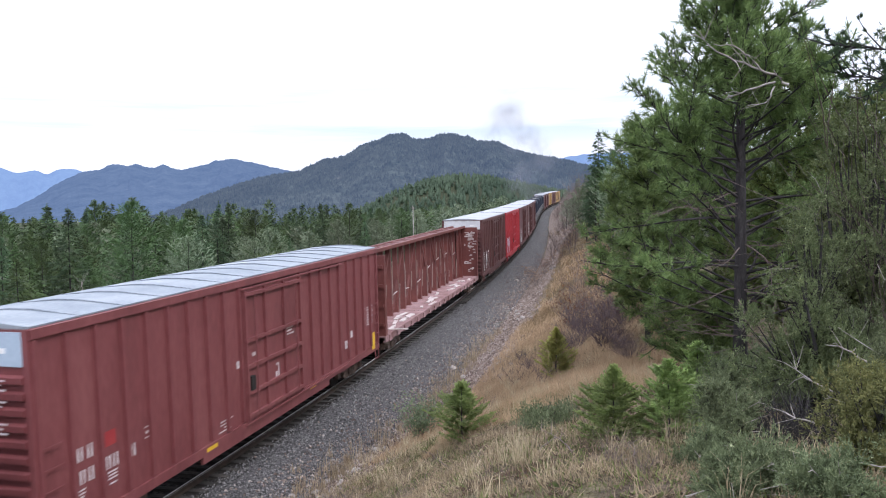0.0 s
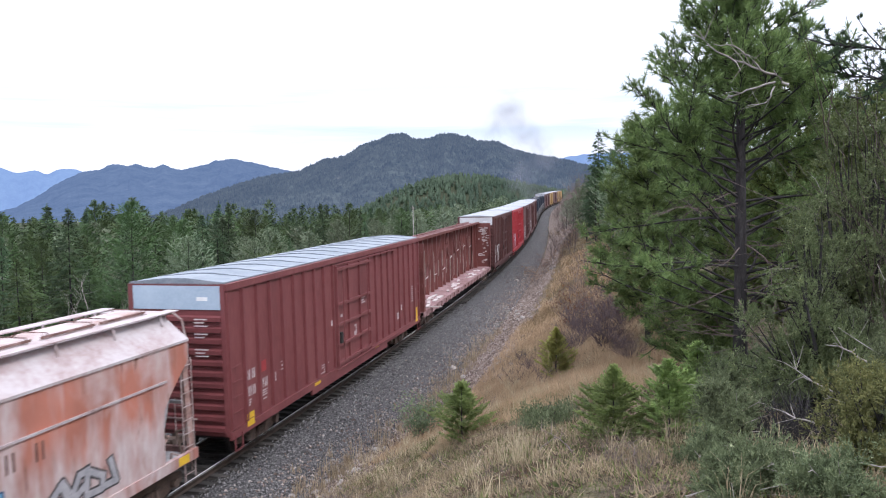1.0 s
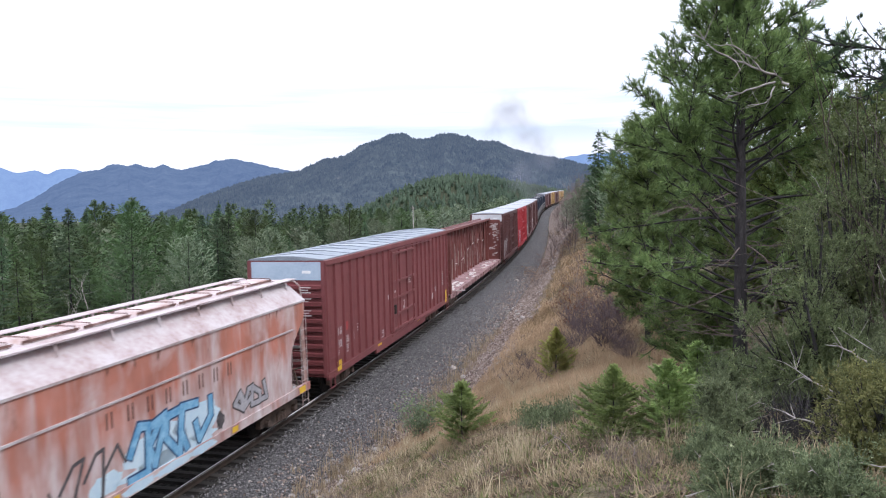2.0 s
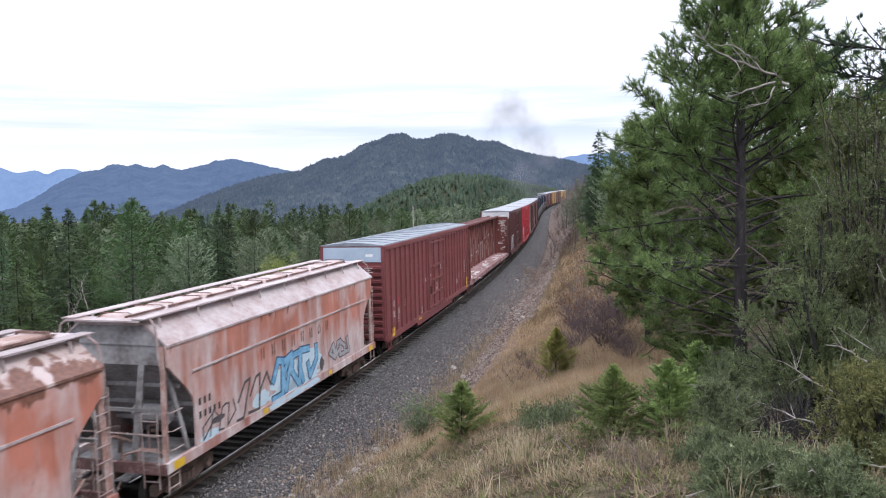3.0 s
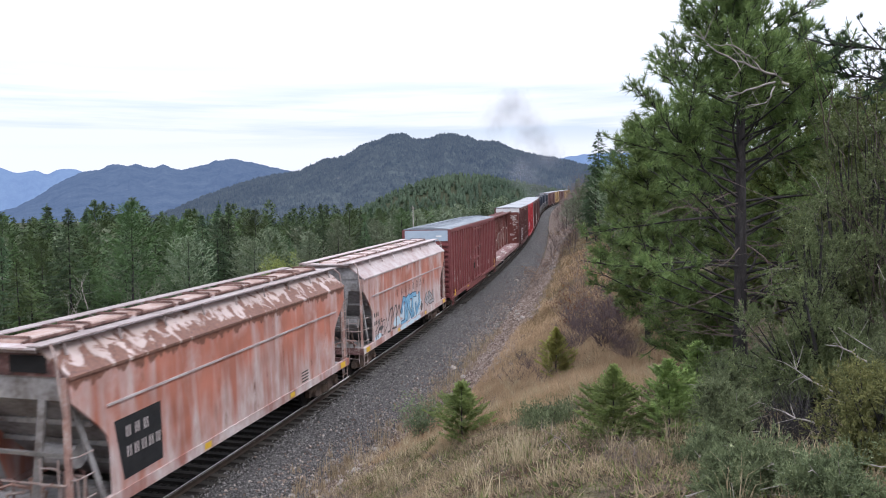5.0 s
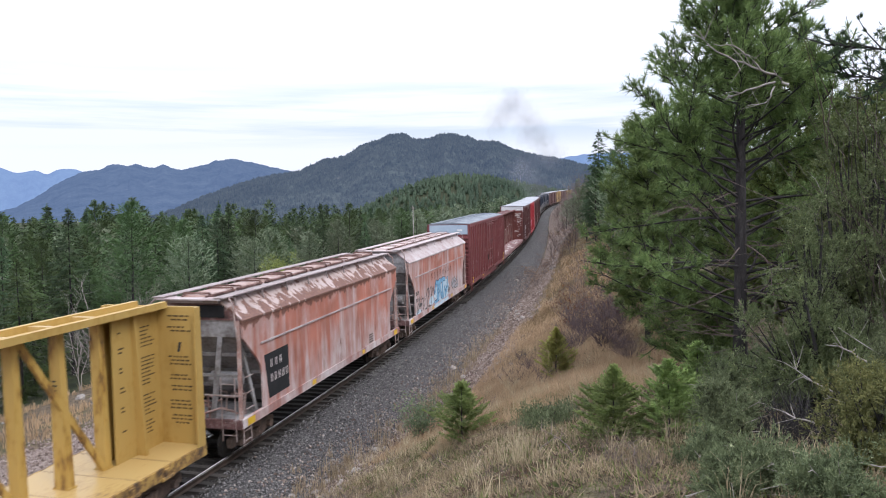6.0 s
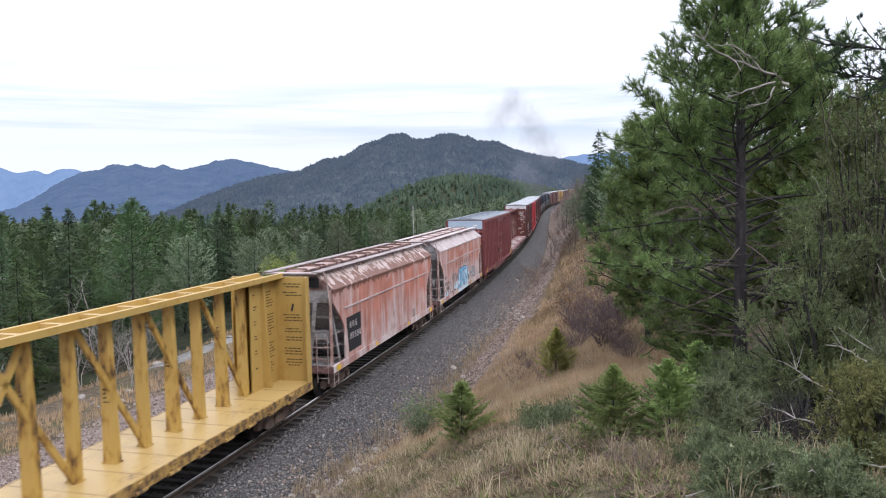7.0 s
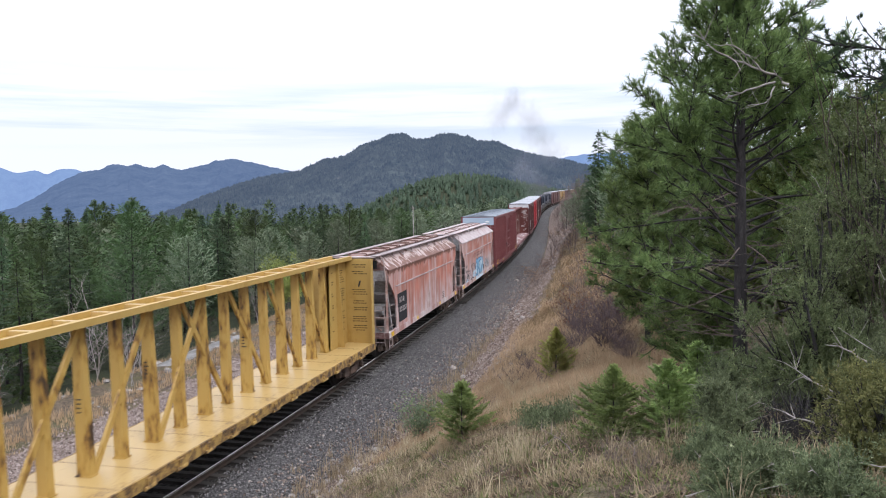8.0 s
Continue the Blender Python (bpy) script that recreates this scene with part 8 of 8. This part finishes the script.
def grey_tangles():
    """Small leafless tangles in the grass."""
    rnd = random.Random(241)
    a = bare_shrub("dead_bush", "small grey leafless bush in the dry grass", 0.5, 0.35, 242, TWIG, stems=9, group="small dead bushes", thick=0.009)
    for i, (x, y, k) in enumerate([(-0.55, 7.6, 0.8), (-3.2, 20.0, 1.6), (-2.7, 10.6, 0.7), (-3.9, 10.9, 0.9), (-6.8, 14.6, 1.0), (-5.3, 12.2, 0.8), (-4.4, 18.5, 1.2), (-1.7, 9.6, 0.6), (-0.2, 6.7, 0.7), (-7.2, 16.4, 1.1), (-6.4, 17.0, 0.9), (-7.6, 15.3, 0.8), (-8.2, 16.0, 0.9), (-5.9, 13.4, 1.1), (-4.4, 11.6, 0.7), (-8.6, 17.4, 0.7), (-2.0, 8.2, 0.6), (-4.25, 22.0, 1.9), (-4.6, 22.4, 1.5)]):
        ob = a if i == 0 else copy_thing(a, Matrix.Identity(4))
        ob.matrix_basis = pose(x, y, float(ground_z(x, y)) - 0.02, 0, 0, rnd.uniform(0, 360)) @ Matrix.Scale(k, 4)


grey_tangles()


def pick_left(rng, n):
    s, w = rng.uniform(12, 80, n), -rng.uniform(8.5, 14.5, n)
    th = np.interp(s, _S, _TH)
    x, y = np.interp(s, _S, _TX) + w * np.cos(th), np.interp(s, _S, _TY) + w * np.sin(th)
    keep = ((w > -11) | (w < -13.4) | (s < 25) | (s > 48)) & (fbm(x, y, 0.7, 2.0, 3) > -0.7)
    return x[keep], y[keep]


grass("dry_grass", "dry grass strip between the gravel and the wood", 5200, pick_left, 0.36, 0.022, WARM_STRAW, 205, tuft=8)


# ---- loose pale stones along the foot of the bank, dead branches ----
PALE_ROCK = surface("pale_rock", [(0.13, 0.11, 0.1), (0.26, 0.23, 0.205), (0.38, 0.35, 0.32)], scale=4, fine=30, rough=0.95, bump=0.4, per=0.2)


def rock_mesh(seed):
    bm = bmesh.new()
    bmesh.ops.create_icosphere(bm, subdivisions=2, radius=1.0)
    o = Vector((seed * 3.1, seed * 1.7, 0))
    for v in bm.verts:
        v.co *= 1.0 + 0.45 * noise.noise(v.co * 1.3 + o) + 0.15 * noise.noise(v.co * 3.5 + o)
        v.co.z *= 0.65
    me = bpy.data.meshes.new("stone")
    bm.to_mesh(me)
    bm.free()
    me.materials.append(PALE_ROCK)
    return me


def stones_and_wood():
    rnd = random.Random(221)
    meshes = [rock_mesh(i) for i in range(5)]
    for i in range(210):
        s = 12 + 60 * rnd.random() ** 1.9
        toe = float(np.interp(s, TOE_S, TOE_W))
        p = on_track(s, toe + rnd.gauss(0.55, 0.85) + (1.6 * rnd.random() if s > 50 else 0))
        ob = new("loose_stone", rnd.choice(meshes))
        r = 0.025 + 0.085 * rnd.random() ** 3 * (1 + s / 60)
        ob.matrix_basis = pose(p.x, p.y, float(ground_z(p.x, p.y)) + r * 0.2, rnd.uniform(-15, 15), rnd.uniform(-15, 15), rnd.uniform(0, 360)) @ Matrix.Diagonal((r, r * rnd.uniform(0.7, 1.2), r, 1))
        tagged(ob, "pale angular stone at the foot of the bank", "stone", "stones along the bank")
    for x, y, q, n in ((-6.4, 30.5, 0.14, 7), (-5.6, 26.4, 0.09, 6), (-15.2, 116.5, 0.42, 9), (-12.0, 91.0, 0.34, 8), (-7.0, 31.5, 0.09, 6)):
        for i in range(n):
            u, v, r = x + rnd.gauss(0, 1.4 * q), y + rnd.gauss(0, 7 * q), q * rnd.uniform(0.35, 1.1)
            ob = new("loose_stone", rnd.choice(meshes))
            ob.matrix_basis = pose(u, v, float(ground_z(u, v)) + r * 0.15, rnd.uniform(-20, 20), rnd.uniform(-20, 20), rnd.uniform(0, 360)) @ Matrix.Diagonal((r, r * rnd.uniform(0.7, 1.2), r, 1))
            tagged(ob, "pale broken rock in the cut bank", "stone", "stones along the bank")
    # bleached fallen branches in the grass and under the trees
    for i, (x, y, l, turn) in enumerate([(-2.3, 9.4, 0.8, 20), (-1.5, 8.9, 0.5, 80), (-1.0, 8.1, 0.6, 130), (-3.2, 19.6, 1.0, 10), (-0.4, 7.4, 0.5, 50), (-3.2, 11.0, 0.6, 150)]):
        pts, q, d = [], Vector((0, 0, 0.03)), Vector((1, 0, 0.08)).normalized()
        paths = []
        for k in range(5):
            pts.append((q.copy(), 0.009 * (1 - k / 6)))
            d = (d + Vector((0, rnd.gauss(0, 0.2), rnd.gauss(0, 0.1)))).normalized()
            q = q + d * l / 4
            if k in (1, 2, 3):
                e = (d + Vector((0, rnd.choice((-1, 1)) * 0.9, rnd.uniform(0, 0.5)))).normalized()
                paths.append([(q.copy(), 0.005), (q + e * l * 0.2, 0.003), (q + e * l * 0.34 + Vector((0, 0, 0.03)), 0.002)])
        V, F = tubes([pts] + paths, 5)
        ob = mesh_object("fallen_branch", V, F, TWIG, smooth_faces=True)
        tagged(ob, "bleached fallen branch in the dry grass", "branch", "fallen branches")
        ob.matrix_basis = pose(x, y, float(ground_z(x, y)), 0, 0, turn)


stones_and_wood()


def far_side_rocks():
    """Pale rubble and boulders between the old bed and the wood."""
    rnd = random.Random(261)
    meshes = [rock_mesh(i + 7) for i in range(4)]
    for i in range(70):
        s, w = 14 + 40 * rnd.random(), -rnd.uniform(9.2, 14.5)
        p = on_track(s, w)
        r = 0.06 + 0.2 * rnd.random() ** 2.5
        ob = new("boulder", rnd.choice(meshes))
        ob.matrix_basis = pose(p.x, p.y, float(ground_z(p.x, p.y)) + r * 0.2, rnd.uniform(-15, 15), rnd.uniform(-15, 15), rnd.uniform(0, 360)) @ Matrix.Diagonal((r, r * rnd.uniform(0.7, 1.3), r * 0.9, 1))
        tagged(ob, "pale boulder in dry grass beside the old track bed", "stone", "boulders beyond the track")


far_side_rocks()


def dead_limb(points, radius, seed, twigs=5, spread=0.22):
    """One bleached dead limb along a bent line, with side twigs as parts of their own."""
    rnd = random.Random(seed)
    P = [Vector(p) for p in points]
    o = P[0].copy()
    fine = []
    for i in range(len(P) - 1):
        for k in range(3):
            q = P[i].lerp(P[i + 1], k / 3) - o
            fine.append(q + Vector((rnd.gauss(0, 0.012), rnd.gauss(0, 0.012), rnd.gauss(0, 0.012))))
    fine.append(P[-1] - o)
    n = len(fine)
    limb = empty("dead_limb", "bleached dead limb hanging in the tree crown", "branch", "dead limbs in the crowns")
    limb.matrix_basis = pose(o.x, o.y, o.z)
    V, F = tubes([[(p, radius * (1 - 0.8 * i / n)) for i, p in enumerate(fine)]], 6)
    mesh_object("stem", V, F, DEAD_WOOD, limb, smooth_faces=True)
    for k in range(twigs):
        i = rnd.randint(2, n - 2)
        d = (fine[i + 1] - fine[i - 1]).normalized()
        e = (d * 0.7 + Vector((rnd.gauss(0, 0.5), rnd.gauss(0, 0.4), rnd.gauss(-0.1, 0.6)))).normalized()
        a, b = fine[i], fine[i] + e * spread * rnd.uniform(0.5, 1.0)
        c = b + (e + Vector((0, 0, rnd.uniform(-0.6, 0.3)))).normalized() * spread * rnd.uniform(0.5, 1.2)
        V, F = tubes([[(a, radius * 0.4), (b, radius * 0.28), (c, radius * 0.14)]], 4)
        mesh_object("side_twig", V, F, DEAD_WOOD, limb, smooth_faces=True)
    return limb


dead_limb([(1.77, 12.75, 9.22), (1.61, 12.65, 9.38), (1.36, 12.56, 9.45), (0.99, 12.47, 9.61), (0.61, 12.35, 9.85), (0.38, 12.3, 10.13)], 0.023, 231, 9)
dead_limb([(1.36, 12.56, 9.45), (1.2, 12.5, 9.66), (0.97, 12.33, 9.82), (0.67, 12.34, 9.86)], 0.018, 232, 3)
dead_limb([(1.6, 12.7, 9.3), (1.2, 12.62, 9.17), (0.87, 12.66, 9.06)], 0.018, 233, 4)
dead_limb([(1.6, 12.68, 9.2), (1.45, 12.62, 8.96), (1.17, 12.66, 8.93)], 0.014, 234, 3)
dead_limb([(1.66, 8.22, 5.49), (1.44, 8.38, 5.56), (1.24, 8.55, 5.74)], 0.012, 235, 5, 0.16)
dead_limb([(1.94, 8.43, 5.8), (1.75, 8.5, 5.93), (1.57, 8.53, 5.94)], 0.012, 236, 4, 0.16)
dead_limb([(1.23, 7.04, 5.5), (1.02, 7.29, 5.53)], 0.01, 237, 4, 0.14)


# ================= what moves =================


def motions():
    for car, centre, half in MOVING:
        walk(car, [(i * 0.5, car_pose(rail_s(i * 0.5) + centre, half)) for i in range(17)])
    for i, (ob, (x, y, zz)) in enumerate(PUFFS):
        walk(ob, [(t, pose(x + 0.16 * t, y, zz + 0.3 * t, 0, 0, (3 + i) * t)) for t in (0.0, 2.0, 4.0, 6.0, 8.0)])
    near = {c[0] for c in MOVING if c[1] < 35}
    for ob, y in WHEELS:
        if ob.parent in near:
            rows = []
            for i in range(121):
                t = i / 15.0
                rows.append((t, pose(0, y, 0.425) @ Matrix.Rotation(-(rail_s(t) - rail_s(0)) / 0.425, 4, "X")))
            walk(ob, rows)


motions()
